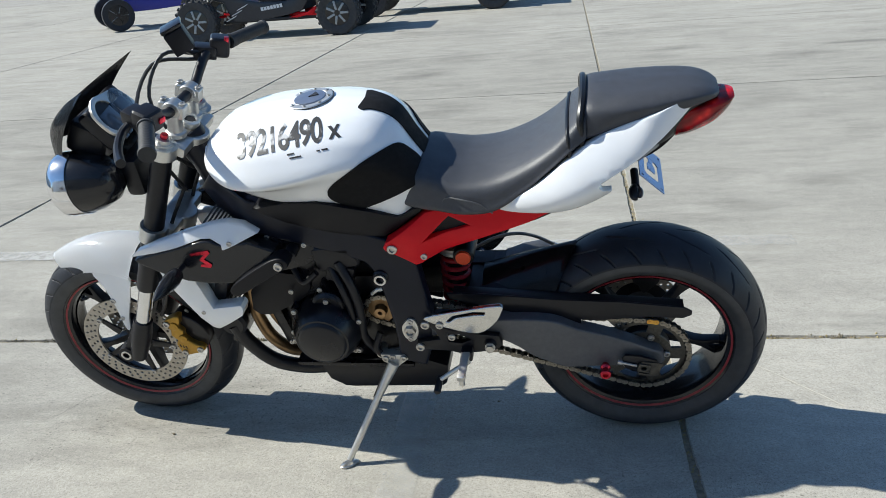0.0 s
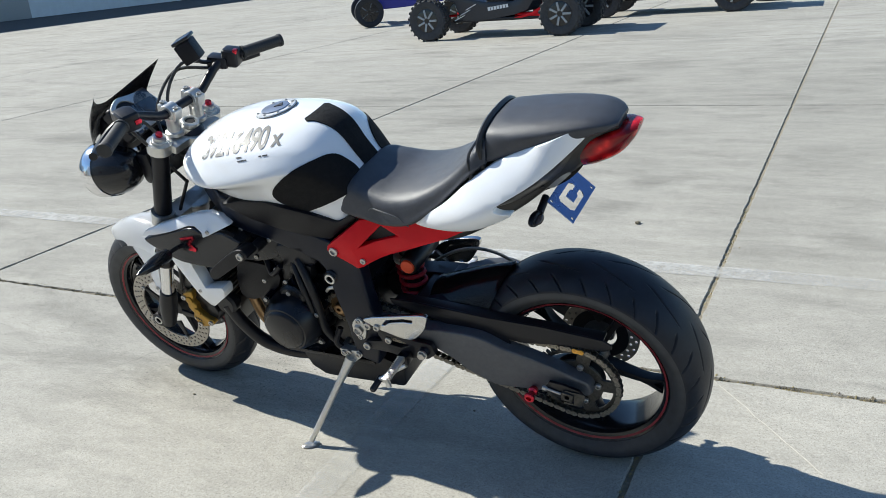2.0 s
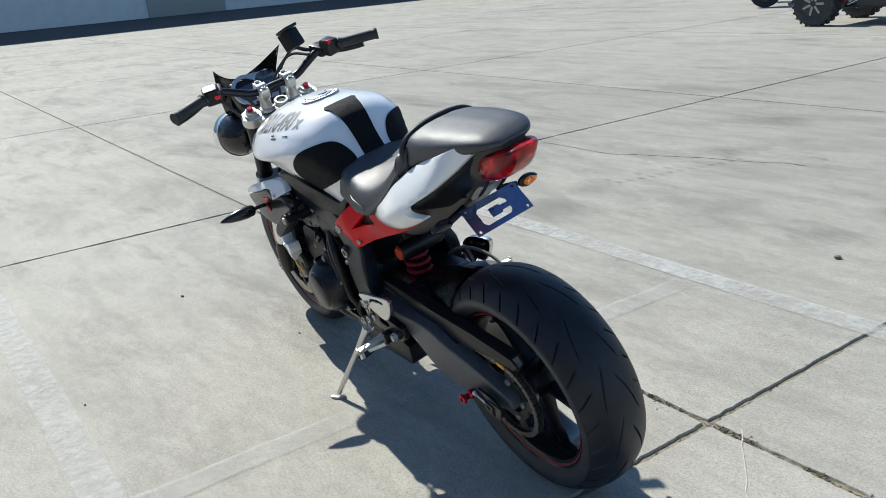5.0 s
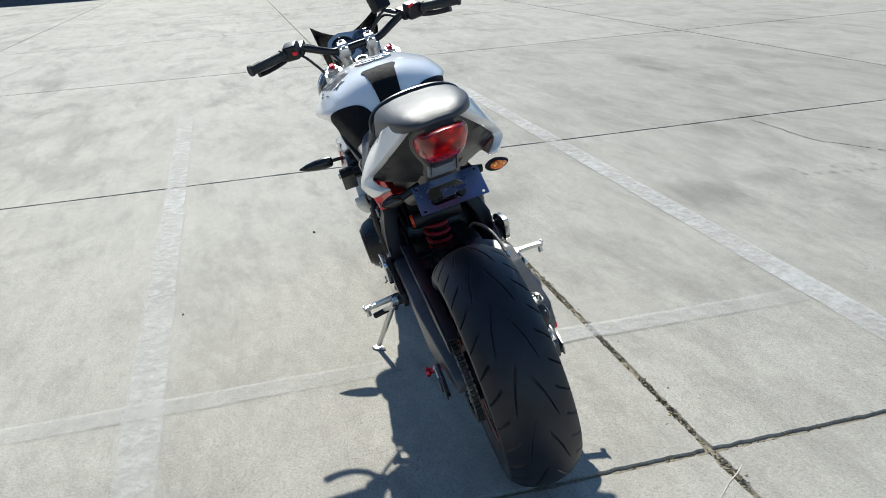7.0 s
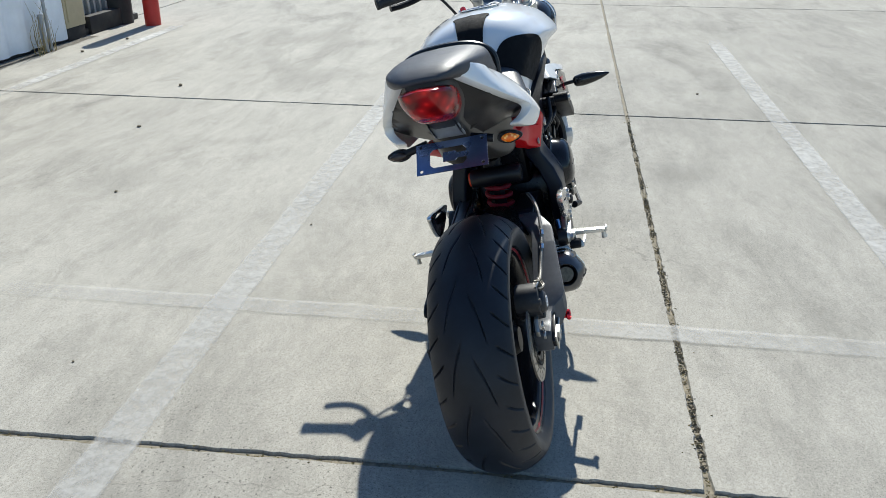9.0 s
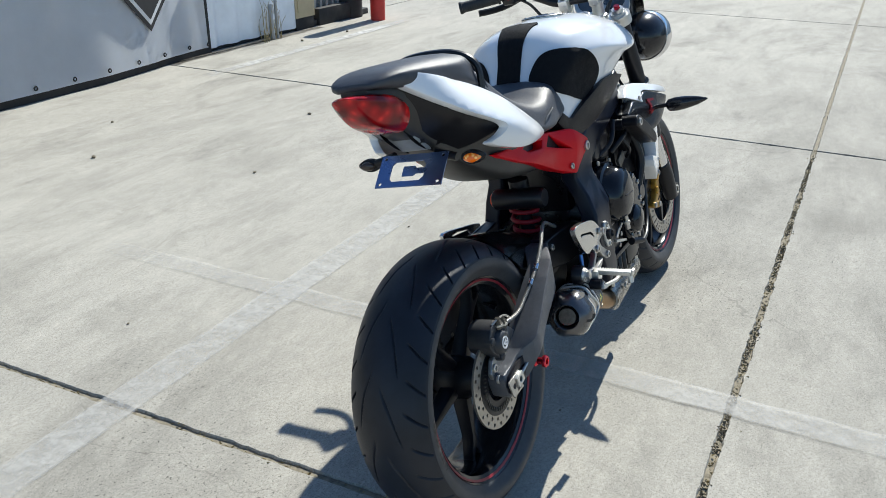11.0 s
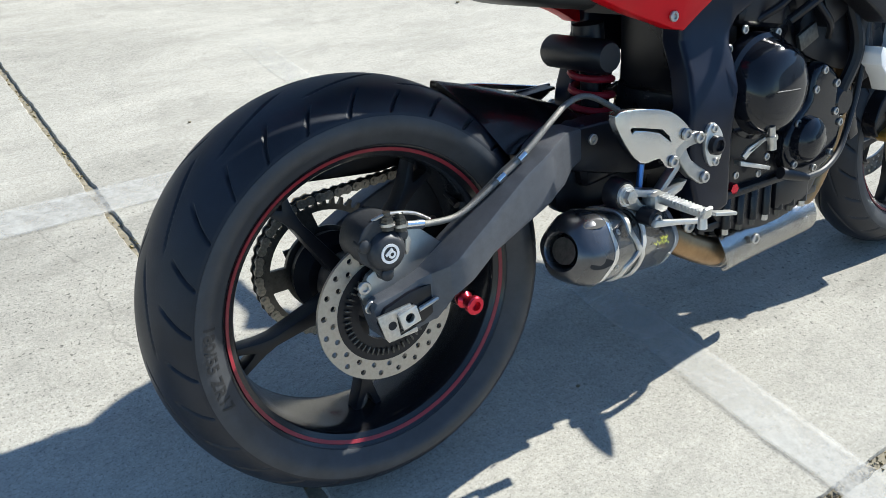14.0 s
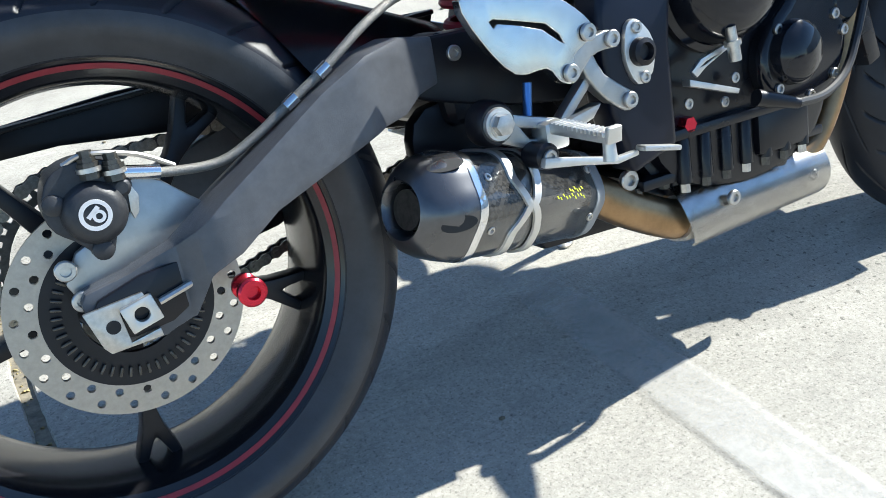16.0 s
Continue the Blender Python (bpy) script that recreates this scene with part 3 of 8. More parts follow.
def stripe(pts, w, name, label, strength=1.0, lift=0.004):
    """A worn painted stripe on the slabs along two points."""
    (x0, y0), (x1, y1) = pts
    d = Vector((x1 - x0, y1 - y0)).normalized()
    nrm = Vector((-d.y, d.x))
    L = math.hypot(x1 - x0, y1 - y0)
    n = max(2, int(L / 0.05))
    bm = bmesh.new()
    cover = bm.verts.layers.float.new("cover")
    rows = []
    for k in range(n + 1):
        p = Vector((x0, y0)) + d * (L * k / n)
        a = w / 2 + 0.006 * noise.noise((p.x * 8, p.y * 8, 2)) + 0.003 * noise.noise((p.x * 40, p.y * 40, 4))
        b = w / 2 + 0.006 * noise.noise((p.x * 8, p.y * 8, 9)) + 0.003 * noise.noise((p.x * 40, p.y * 40, 8))
        row = []
        for q, c in ((a, 0.0), (a * 0.82, 1.0), (-b * 0.82, 1.0), (-b, 0.0)):
            v = bm.verts.new((*(p + nrm * q), lift))
            v[cover] = c * strength * min(1.0, 0.25 + k * L / n / 0.7, 0.25 + (n - k) * L / n / 0.7)
            row.append(v)
        rows.append(row)
    for a, b in zip(rows, rows[1:]):
        for i in range(3):
            bm.faces.new((a[i], a[i + 1], b[i + 1], b[i]))
    return tagged(finish(name, bm, LINEPAINT), label, "parking line", "painted parking lines", "structure")


stripe(((0.95, -0.872), (-5.6, -0.935)), 0.130, "parking_line", "worn white painted parking line on concrete", 0.72)
stripe(((0.75, 1.49), (-5.95, 1.50)), 0.130, "parking_line", "worn white painted parking line on concrete", 0.76)
stripe(((-0.612, -1.75), (-0.633, 0.20)), 0.105, "parking_line", "faded white cross line on concrete", 0.42, 0.0047)
stripe(((-0.636, 0.02), (-0.625, 1.425)), 0.110, "parking_line", "worn white cross line on concrete", 0.62, 0.0054)
stripe(((-0.05, -3.18), (-0.95, -3.18)), 0.10, "parking_line", "faded white dash beside the banner wall", 0.4)
stripe(((-3.1, -3.47), (-6.05, -3.47)), 0.11, "parking_line", "worn white painted line beside the banner wall")

# ---- the motorcycle ----
bike = new("motorcycle")
bike.matrix_world = pose(0, 0.145, 0, 0, 0, -2.0) @ pose(0, 0, 0, 13.7, 0, 0)
tagged(bike, "white and red naked motorcycle leaning on its side stand", "motorcycle")
B = bike

bolt_mesh = mesh_of(join(lathe([(0, 0.0), (0, 0.0085), (-0.0035, 0.0085), (-0.0045, 0.0075), (-0.0045, 0.0045), (-0.0015, 0.0042), (-0.0015, 0.0)], n=16)), STEEL, name="bolt")


def bolt(x, y, z, s=1.0, parent=None, name="bolt"):
    """A socket-head bolt that faces away from the middle plane."""
    m = pose(x, y, z) @ Matrix.Diagonal((s, s if y < 0 else -s, s, 1))
    return share(name, bolt_mesh, parent or B, m)


def tyre_profile(R, W, rb, rim):
    """Half of the tyre's section, from the bead out over the shoulder to the crown."""
    hw = W / 2
    drop = 0.44 * (R - rb) + 0.004
    prof = [(rim - 0.001, rb - 0.001), (rim + 0.003, rb + 0.005), (0.975 * hw, rb + 0.45 * (R - drop - rb)), (1.0 * hw, R - drop - 0.012), (0.975 * hw, R - drop)]
    arc = []
    for k in range(1, 56):
        a = math.radians(62) * (1 - k / 56)
        arc.append((0.975 * hw * math.sin(a) / math.sin(math.radians(62)), R - drop * (1 - math.cos(a)) / (1 - math.cos(math.radians(62)))))
    return [tuple(v[:2]) for v in spline([(a, b, 0) for a, b in prof], 3)], arc, R - drop


def tyre(R, W, rb, rim, front):
    hw = W / 2
    side, arc, shoulder = tyre_profile(R, W, rb, rim)
    half = side + arc
    full = half + [(0, R)] + [(-u, r) for u, r in half[::-1]]
    n = 1500 if not front else 720
    bm = bmesh.new()
    rings = []
    rep = 28 if not front else 26
    for k in range(n):
        a = 2 * math.pi * k / n
        ring = []
        for u, r in full:
            d = 0.0
            q = abs(u) / hw
            if r > shoulder - 0.006 and q > 0.05:
                turn = a / (2 * math.pi) + (0.5 / rep if u > 0 else 0.0)
                if q > 0.56:
                    s, lo, hi, wd = turn * rep + 1.35 * q, 0.58 + 0.06 * (int(turn * rep + 1.35 * q) % 2), 0.985, 0.055
                else:
                    s, lo, hi, wd = turn * rep / 2 + 2.3 * q + 0.05 * math.sin(14 * q), 0.10, 0.50, 0.055
                if lo < q < hi:
                    g = max(0.0, 1.0 - abs((s % 1.0) - 0.5) / wd)
                    d = (0.0055 if q > 0.56 else 0.0035) * min(1.0, 1.8 * g) * min(1.0, (q - lo) / 0.08, (hi - q) / 0.05)
            rr = r - d
            ring.append(bm.verts.new((rr * math.cos(a), u, rr * math.sin(a))))
        rings.append(ring)
    m = len(full)
    for k in range(n):
        a, b = rings[k], rings[(k + 1) % n]
        for i in range(m - 1):
            bm.faces.new((a[i], a[i + 1], b[i + 1], b[i]))
    return bm


def y_spoke(r0, r1, w, th, ang):
    """One cast spoke: a tapered bar that forks near the rim."""
    rf = r1 - 0.052
    out = [(r0, -w), (rf - 0.01, -w * 0.62), (rf + 0.012, -w * 0.95), (r1, -w * 2.1), (r1, -w * 1.15), (rf + 0.03, -w * 0.35), (rf + 0.024, 0), (rf + 0.03, w * 0.35), (r1, w * 1.15), (r1, w * 2.1), (rf + 0.012, w * 0.95), (rf - 0.01, w * 0.62), (r0, w)]
    def warp(x, y, z):
        f = max(0.0, min(1.0, (x - r0) / (r1 - r0)))
        return (x, y * (1.0 - 0.35 * f), z)
    bm = plate(out, -th, th, 0.0035, warp=warp)
    bmesh.ops.transform(bm, matrix=Matrix.Rotation(ang, 4, "Y"), verts=bm.verts)
    return bm


def wheel(name, x, z, R, W, rb, rim_w, front):
    hw = rim_w / 2
    half = [(hw - 0.010, rb + 0.006), (hw + 0.002, rb + 0.0075), (hw + 0.0045, rb + 0.005), (hw + 0.0045, rb + 0.0005), (hw + 0.001, rb - 0.003), (hw - 0.007, rb - 0.018), (hw - 0.013, rb - 0.021), (hw - 0.030, rb - 0.023), (0.02, rb - 0.026)]
    prof = half[1:] + [(-u, r) for u, r in half[:0:-1]] + [(-hw + 0.010, rb + 0.003), (-0.02, rb - 0.016), (0.02, rb - 0.016), (hw - 0.010, rb + 0.003)]
    w = part(name, lathe(prof, n=128, closed=True), BLACKG, B, "gloss black cast alloy wheel with a red rim stripe")
    w.location = (x, 0, z)
    part("tyre", tyre(R, W, rb, hw + 0.0045, front), RUBBER, w, "black sport tyre with slanted tread grooves, scuffed edges")
    for s in (-1, 1):
        wall = tyre_profile(R, W, rb, hw + 0.0045)[0][1:-1]
        ring = [(s * (u + 0.0006), r) for u, r in wall] + [(s * (u - 0.0015), r) for u, r in wall[::-1]]
        part("sidewall", lathe(ring, n=160, closed=True), SIDEWALL, w, "matt dark grey tyre sidewall")
    hubw = 0.045 if front else 0.06
    part("hub", lathe([(-hubw, 0.0), (-hubw, 0.030), (-0.025, 0.048), (0.025, 0.048), (hubw, 0.030), (hubw, 0.0)], n=40), BLACKS, w)
    for k in range(5):
        part("spoke", y_spoke(0.042, rb - 0.022, 0.0120, 0.020, 2 * math.pi * (k + (0.18 if front else 0.222)) / 5), BLACKS, w)
    for s in (-1, 1):
        a, b = (s * (hw - 0.0002), rb - 0.0056), (s * (hw - 0.0028), rb - 0.0106)
        part("rim_stripe", lathe([a, (a[0] + s * 0.0012, a[1] - 0.0003), (b[0] + s * 0.0012, b[1] - 0.0003), b], n=128, closed=True), RIMTAPE, w, "thin dull red rim tape")
        # the gloss lip's reflection, put in as a thin grey ring
        c = s * (hw + 0.0046)
        part("rim_sheen", lathe([(c, rb + 0.0045), (c + s * 0.0007, rb + 0.004), (c + s * 0.0007, rb + 0.002), (c, rb + 0.0015)], n=128, closed=True), GREYSTEEL, w, "thin grey ring coloured as the sheen on the rim's gloss lip")
    vb = rod((0.0, 0.0, 0.0), (0.0, 0.030, -0.012), [(0, 0.004), (0.5, 0.004), (0.55, 0.0055), (1, 0.0055)], 10)
    va = 2.6
    bmesh.ops.transform(vb, matrix=Matrix.Translation(((rb - 0.026) * math.cos(va), 0, (rb - 0.026) * math.sin(va))), verts=vb.verts)
    part("valve", vb, BLACKS, w)
    return w


def disc(parent, y, r0, r1, rows, n_h, th=0.005, name="brake_disc"):
    bm = bmesh.new()
    N = 120
    es = []
    for r in (r1, r0):
        vs = [bm.verts.new((r * math.cos(2 * math.pi * k / N), y - th / 2, r * math.sin(2 * math.pi * k / N))) for k in range(N)]
        es += [bm.edges.new((vs[i], vs[(i + 1) % N])) for i in range(N)]
    for ri, off in rows:
        for k in range(n_h):
            a = 2 * math.pi * (k + off) / n_h
            cx, cz = ri * math.cos(a), ri * math.sin(a)
            vs = [bm.verts.new((cx + 0.0042 * math.cos(2 * math.pi * q / 8), y - th / 2, cz + 0.0042 * math.sin(2 * math.pi * q / 8))) for q in range(8)]
            es += [bm.edges.new((vs[i], vs[(i + 1) % 8])) for i in range(8)]
    bmesh.ops.triangle_fill(bm, edges=es, use_beauty=True)
    r = bmesh.ops.extrude_face_region(bm, geom=bm.faces[:])
    bmesh.ops.translate(bm, verts=[v for v in r["geom"] if isinstance(v, bmesh.types.BMVert)], vec=(0, th, 0))
    return part(name, bm, DISC, parent, "drilled brake disc with brownish wear ring", 20)


RW = wheel("rear_wheel", 0.008, 0.3115, 0.309, 0.183, 0.225, 0.142, False)
RW.location.y = 0.005
FW = wheel("front_wheel", -1.425, 0.298, 0.298, 0.122, 0.224, 0.094, True)
for s in (-1, 1):
    disc(FW, s * 0.062, 0.112, 0.155, ((0.122, 0.0), (0.134, 0.33), (0.146, 0.66)), 36)
    for k in range(5):
        a = 2 * math.pi * (k + 0.1) / 5
        arm = plate([(0.05, -0.012), (0.112, -0.006), (0.118, -0.012), (0.118, 0.012), (0.112, 0.006), (0.05, 0.012)], -0.003, 0.003, 0.001)
        bmesh.ops.transform(arm, matrix=Matrix.Translation((0, s * 0.060, 0)) @ Matrix.Rotation(a, 4, "Y"), verts=arm.verts)
        part("disc_carrier", arm, BLACKS, FW)
        share("disc_bolt", bolt_mesh, FW, pose(0.116 * math.cos(a), s * 0.066, -0.116 * math.sin(a)) @ Matrix.Diagonal((1, -s, 1, 1)))
disc(RW, 0.098, 0.076, 0.1055, ((0.084, 0.0), (0.0965, 0.5)), 21)
part("disc_carrier", lathe([(0.094, 0.045), (0.101, 0.045), (0.101, 0.077), (0.094, 0.077)], n=60, closed=True), BLACKS, RW)
tone = bmesh.new()
for k in range(48):
    a = 2 * math.pi * k / 48
    t = box((0.010, 0.003, 0.0028), (0.063, 0.104, 0))
    bmesh.ops.transform(t, matrix=Matrix.Rotation(a, 4, "Y"), verts=t.verts)
    tone = join(tone, t)
part("sensor_ring", tone, DARKSTEEL, RW, "toothed speed sensor ring")

# chain drive
CY = -0.098
F_S, R_S = Vector((-0.655, 0.0, 0.455)), Vector((0.010, 0.0, 0.316))
RF, RR = 0.0405, 0.108


def sprocket(r, n, hole, y, w, holes=()):
    pts = []
    for k in range(n):
        for f, q in ((-0.28, 0.94), (-0.10, 1.045), (0.10, 1.045), (0.28, 0.94)):
            a = 2 * math.pi * (k + f) / n
            pts.append((r * q * math.cos(a), r * q * math.sin(a)))
    return plate(pts, y - w / 2, y + w / 2, 0, holes=[circle(0, 0, hole, 24), *holes])


def window(k):
    """One of five curved openings between the sprocket's arms."""
    mid, half = 2 * math.pi * (k + 0.5) / 5, radians(25)
    outer = [(0.093 * math.cos(mid + half * q / 4), 0.093 * math.sin(mid + half * q / 4)) for q in range(-4, 5)]
    inner = [(0.068 * math.cos(mid + 0.85 * half * q / 4), 0.068 * math.sin(mid + 0.85 * half * q / 4)) for q in range(4, -5, -1)]
    return outer + inner


rs = part("rear_sprocket", sprocket(RR, 45, 0.045, 0, 0.007, [window(k) for k in range(5)]), DARKSTEEL, RW, "dark steel toothed rear sprocket")
rs.location = (0, CY, 0)
part("sprocket_carrier", lathe([(-0.094, 0.02), (-0.088, 0.062), (-0.070, 0.066), (-0.05, 0.05)], n=40), BLACKS, RW)
for k in range(5):
    a = 2 * math.pi * (k + 0.02) / 5
    share("sprocket_nut", bolt_mesh, RW, pose(0.056 * math.cos(a), CY - 0.005, 0.056 * math.sin(a)) @ Matrix.Diagonal((1.0, 1.6, 1.0, 1)))
fs = part("front_sprocket", sprocket(RF, 16, 0.012, 0, 0.010), BRONZE, B, "worn brownish front sprocket")
fs.location = (F_S.x, CY, F_S.z)
part("sprocket_nut", lathe([(-0.022, 0.006), (-0.022, 0.015), (0, 0.019), (0, 0.006)], (F_S.x, CY, F_S.z), n=12, closed=True), BRONZE, B)


def link_mesh(material, outer):
    p = 0.0159
    y = 0.0085 if outer else 0.0058
    bms = []
    for s in (-1, 1):
        o = [(-p / 2 + 0.0072 * math.cos(t), 0.0072 * math.sin(t)) for t in [math.pi * (0.5 + k / 6) for k in range(7)]] + [(0, -0.0050)] + [(p / 2 + 0.0072 * math.cos(t), 0.0072 * math.sin(t)) for t in [math.pi * (-0.5 + k / 6) for k in range(7)]] + [(0, 0.0050)]
        bms.append(plate(o, s * y - 0.001, s * y + 0.001, 0))
    for x in (-p / 2, p / 2):
        bms.append(lathe([(-y - 0.003, 0.0), (-y - 0.003, 0.0028), (y + 0.003, 0.0028), (y + 0.003, 0.0)] if outer else [(-y, 0.0), (-y, 0.005), (y, 0.005), (y, 0.0)], (x, 0, 0), n=10))
    return mesh_of(join(*bms), material, name="link")


L_OUT, L_IN, L_GOLD = link_mesh(CHAINM, True), link_mesh(DARKSTEEL, False), link_mesh(GOLDLINK, True)
d = F_S - R_S
dist = d.length
base = math.atan2(d.z, d.x)
off = math.acos((RR - RF) / dist)
loop = []
a0, a1 = base - off, base + off
for k in range(90):
    a = a1 + (2 * math.pi - 2 * off) * k / 89
    loop.append((R_S.x + RR * math.cos(a), R_S.z + RR * math.sin(a)))
lowf = (F_S.x + RF * math.cos(a0), F_S.z + RF * math.sin(a0))
lowr = loop[-1]
for k in range(1, 30):
    t = k / 30
    sag = -0.012 * math.sin(math.pi * t)
    loop.append((lowr[0] + (lowf[0] - lowr[0]) * t, lowr[1] + (lowf[1] - lowr[1]) * t + sag * (1 if (base - off) < base else 1)))
for k in range(30):
    a = a0 - 0 + (2 * off) * k / 29
    loop.append((F_S.x + RF * math.cos(a0 + 2 * off * k / 29), F_S.z + RF * math.sin(a0 + 2 * off * k / 29)))
loop.append(loop[0])
lens = [0.0]
for a, b in zip(loop, loop[1:]):
    lens.append(lens[-1] + math.hypot(b[0] - a[0], b[1] - a[1]))
NL = int(round(lens[-1] / 0.0159 / 2) * 2)
chain = part("chain", tube([(F_S.x, CY, F_S.z - 0.012), (F_S.x, CY, F_S.z + 0.012)], 0.006, 8, 1), DARKSTEEL, B, "oily drive chain with one gold link")


def on_loop(s):
    s %= lens[-1]
    i = max(k for k in range(len(lens)) if lens[k] <= s)
    i = min(i, len(loop) - 2)
    t = (s - lens[i]) / max(1e-9, lens[i + 1] - lens[i])
    return Vector((loop[i][0] + (loop[i + 1][0] - loop[i][0]) * t, CY, loop[i][1] + (loop[i + 1][1] - loop[i][1]) * t))


for k in range(NL):
    s = lens[-1] * k / NL
    a, b = on_loop(s), on_loop(s + lens[-1] / NL)
    c = (a + b) / 2
    ang = math.atan2(b.z - a.z, b.x - a.x)
    me = L_OUT if k % 2 == 0 else L_IN
    share("link", me, chain, Matrix.Translation(c) @ Matrix.Rotation(-ang, 4, "Y"))
top_k = min((k for k in range(0, NL, 2)), key=lambda k: (on_loop(lens[-1] * k / NL) - Vector((0.02, CY, 0.425))).length)
share("link", L_GOLD, chain, Matrix.Translation((on_loop(lens[-1] * top_k / NL) + on_loop(lens[-1] * (top_k + 1) / NL)) / 2 + Vector((0, -0.002, 0))) @ Matrix.Rotation(-math.atan2(on_loop(lens[-1] * (top_k + 1) / NL).z - on_loop(lens[-1] * top_k / NL).z, on_loop(lens[-1] * (top_k + 1) / NL).x - on_loop(lens[-1] * top_k / NL).x), 4, "Y"), "gold master link")

# tank


def tank_prof(wb, zb, w, zw, zt):
    return [(wb, zb), (wb + 0.52 * (w - wb), zb + 0.60 * (zw - zb)), (0.985 * w, zw - 0.010), (w, zw + 0.004), (0.91 * w, zw + 0.31 * (zt - zw)), (0.755 * w, zw + 0.60 * (zt - zw)), (0.40 * w, zw + 0.905 * (zt - zw)), (0, zt)]


tank_bm = half_loft([
    (-1.005, tank_prof(0.06, 0.915, 0.095, 0.930, 0.945)),
    (-0.985, tank_prof(0.11, 0.885, 0.155, 0.912, 0.960)),
    (-0.93, tank_prof(0.145, 0.850, 0.195, 0.888, 0.982)),
    (-0.85, tank_prof(0.155, 0.822, 0.211, 0.886, 0.998)),
    (-0.75, tank_prof(0.150, 0.805, 0.204, 0.898, 1.002)),
    (-0.67, tank_prof(0.138, 0.787, 0.185, 0.908, 1.001)),
    (-0.60, tank_prof(0.127, 0.760, 0.158, 0.902, 0.991)),
    (-0.555, tank_prof(0.122, 0.748, 0.138, 0.868, 0.962)),
    (-0.525, tank_prof(0.112, 0.760, 0.124, 0.838, 0.908)),
    (-0.495, tank_prof(0.096, 0.768, 0.108, 0.812, 0.858)),
], 6, 5)
from mathutils.bvhtree import BVHTree
bmesh.ops.recalc_face_normals(tank_bm, faces=tank_bm.faces)
tank_tree = BVHTree.FromBMesh(tank_bm)
tank = part("fuel_tank", tank_bm, WHITE, B, "glossy white fuel tank with black knee pads", 50)


def top_tank(x, y, lift=0.0015):
    hit = tank_tree.ray_cast(Vector((x, y, 1.4)), Vector((0, 0, -1)))
    if hit[0] is None:
        hit = tank_tree.find_nearest(Vector((x, y, 0.9)))
    return hit[0] + hit[1] * lift


def skin_patch(outline, place, material, name, parent, label="", step=0.012, lift=0.0035):
    """A thin pad with the outline in two surface coordinates, laid on a surface."""
    bm = bmesh.new()
    vs = [bm.verts.new((u, v, 0)) for u, v in outline]
    bm.faces.new(vs)
    for ax in (0, 1):
        lo, hi = min(v.co[ax] for v in bm.verts), max(v.co[ax] for v in bm.verts)
        n = int((hi - lo) / step)
        for k in range(1, n + 1):
            co, no = Vector((0, 0, 0)), Vector((0, 0, 0))
            co[ax], no[ax] = lo + (hi - lo) * k / (n + 1), 1
            bmesh.ops.bisect_plane(bm, geom=bm.verts[:] + bm.edges[:] + bm.faces[:], plane_co=co, plane_no=no, dist=1e-5)
    r = bmesh.ops.extrude_face_region(bm, geom=bm.faces[:])
    topv = [v for v in r["geom"] if isinstance(v, bmesh.types.BMVert)]
    tops = set(topv)
    flat = {v: (v.co.x, v.co.y) for v in bm.verts}
    for v in bm.verts:
        v.co = place(*flat[v], lift if v in tops else 0.0005)
    return part(name, bm, material, parent, label, 40)


def on_flank(x, s, z, lift):
    """The tank's rear flank, met square to its slope (x, z taken 0.15 m off the middle)."""
    d = Vector((-0.74, -s * 0.59, -0.385)).normalized()
    p = Vector((x, s * 0.15, z))
    hit = tank_tree.ray_cast(p - d * 0.3, d)
    if hit[0] is None:
        hit = tank_tree.find_nearest(p + d * 0.08)
    return hit[0] + hit[1] * lift


for s in (-1, 1):
    skin_patch(rounded([(-0.722, 0.838), (-0.700, 0.866), (-0.639, 0.904), (-0.536, 0.946), (-0.470, 0.965), (-0.428, 0.959), (-0.388, 0.930), (-0.405, 0.895), (-0.478, 0.850), (-0.610, 0.796), (-0.650, 0.800), (-0.702, 0.816)], 3),
               lambda x, z, l, s=s: on_flank(x, s, z, l), CLOTH, "knee_pad", tank, "matt black rubber knee pad")
skin_patch([(-0.635, -0.045), (-0.625, -0.052), (-0.61, -0.045), (-0.53, -0.032), (-0.498, -0.032), (-0.498, 0.032), (-0.53, 0.032), (-0.61, 0.045), (-0.625, 0.052), (-0.635, 0.045), (-0.628, 0.0)],
           lambda x, y, l: top_tank(x, y, l), CLOTH, "tank_pad", tank, "matt black tank pad strip")
cp = top_tank(-0.762, 0.006, 0)
cap = part("filler_cap", lathe([(-0.01, 0.0), (-0.01, 0.055), (0.001, 0.056), (0.0035, 0.054), (0.004, 0.041), (0.003, 0.0395), (0.003, 0.0)], n=56, axis="z"), SILVER, tank, "round silver filler cap with a blue-grey centre")
cap.matrix_local = pose(cp.x, cp.y, cp.z - 0.003, 0, -5, 0)
cring = part("cap_centre", lathe([(0.0032, 0.0), (0.0032, 0.0385), (0.006, 0.0375), (0.0066, 0.034), (0.0066, 0.0)], n=48, axis="z"), CAPGREY, cap, "blue-grey metal cap centre")
ctri = part("cap_emblem", plate([(-0.010, -0.010), (0.014, -0.004), (0.002, 0.014)], 0.0, 0.002, 0), INK, cap)
ctri.matrix_local = pose(0.008, 0.008, 0.0085, -90, 0, 0)
part("cap_gasket", lathe([(0.0, 0.0558), (0.0, 0.058), (0.0014, 0.0578), (0.0014, 0.0558)], n=56, axis="z", closed=True), BLACKPL, cap)
for k in range(8):
    a = 2 * math.pi * k / 8
    share("cap_bolt", bolt_mesh, cap, pose(0.0475 * math.cos(a), 0.0475 * math.sin(a), 0.004, -90, 0, 0) @ Matrix.Scale(0.42, 4))


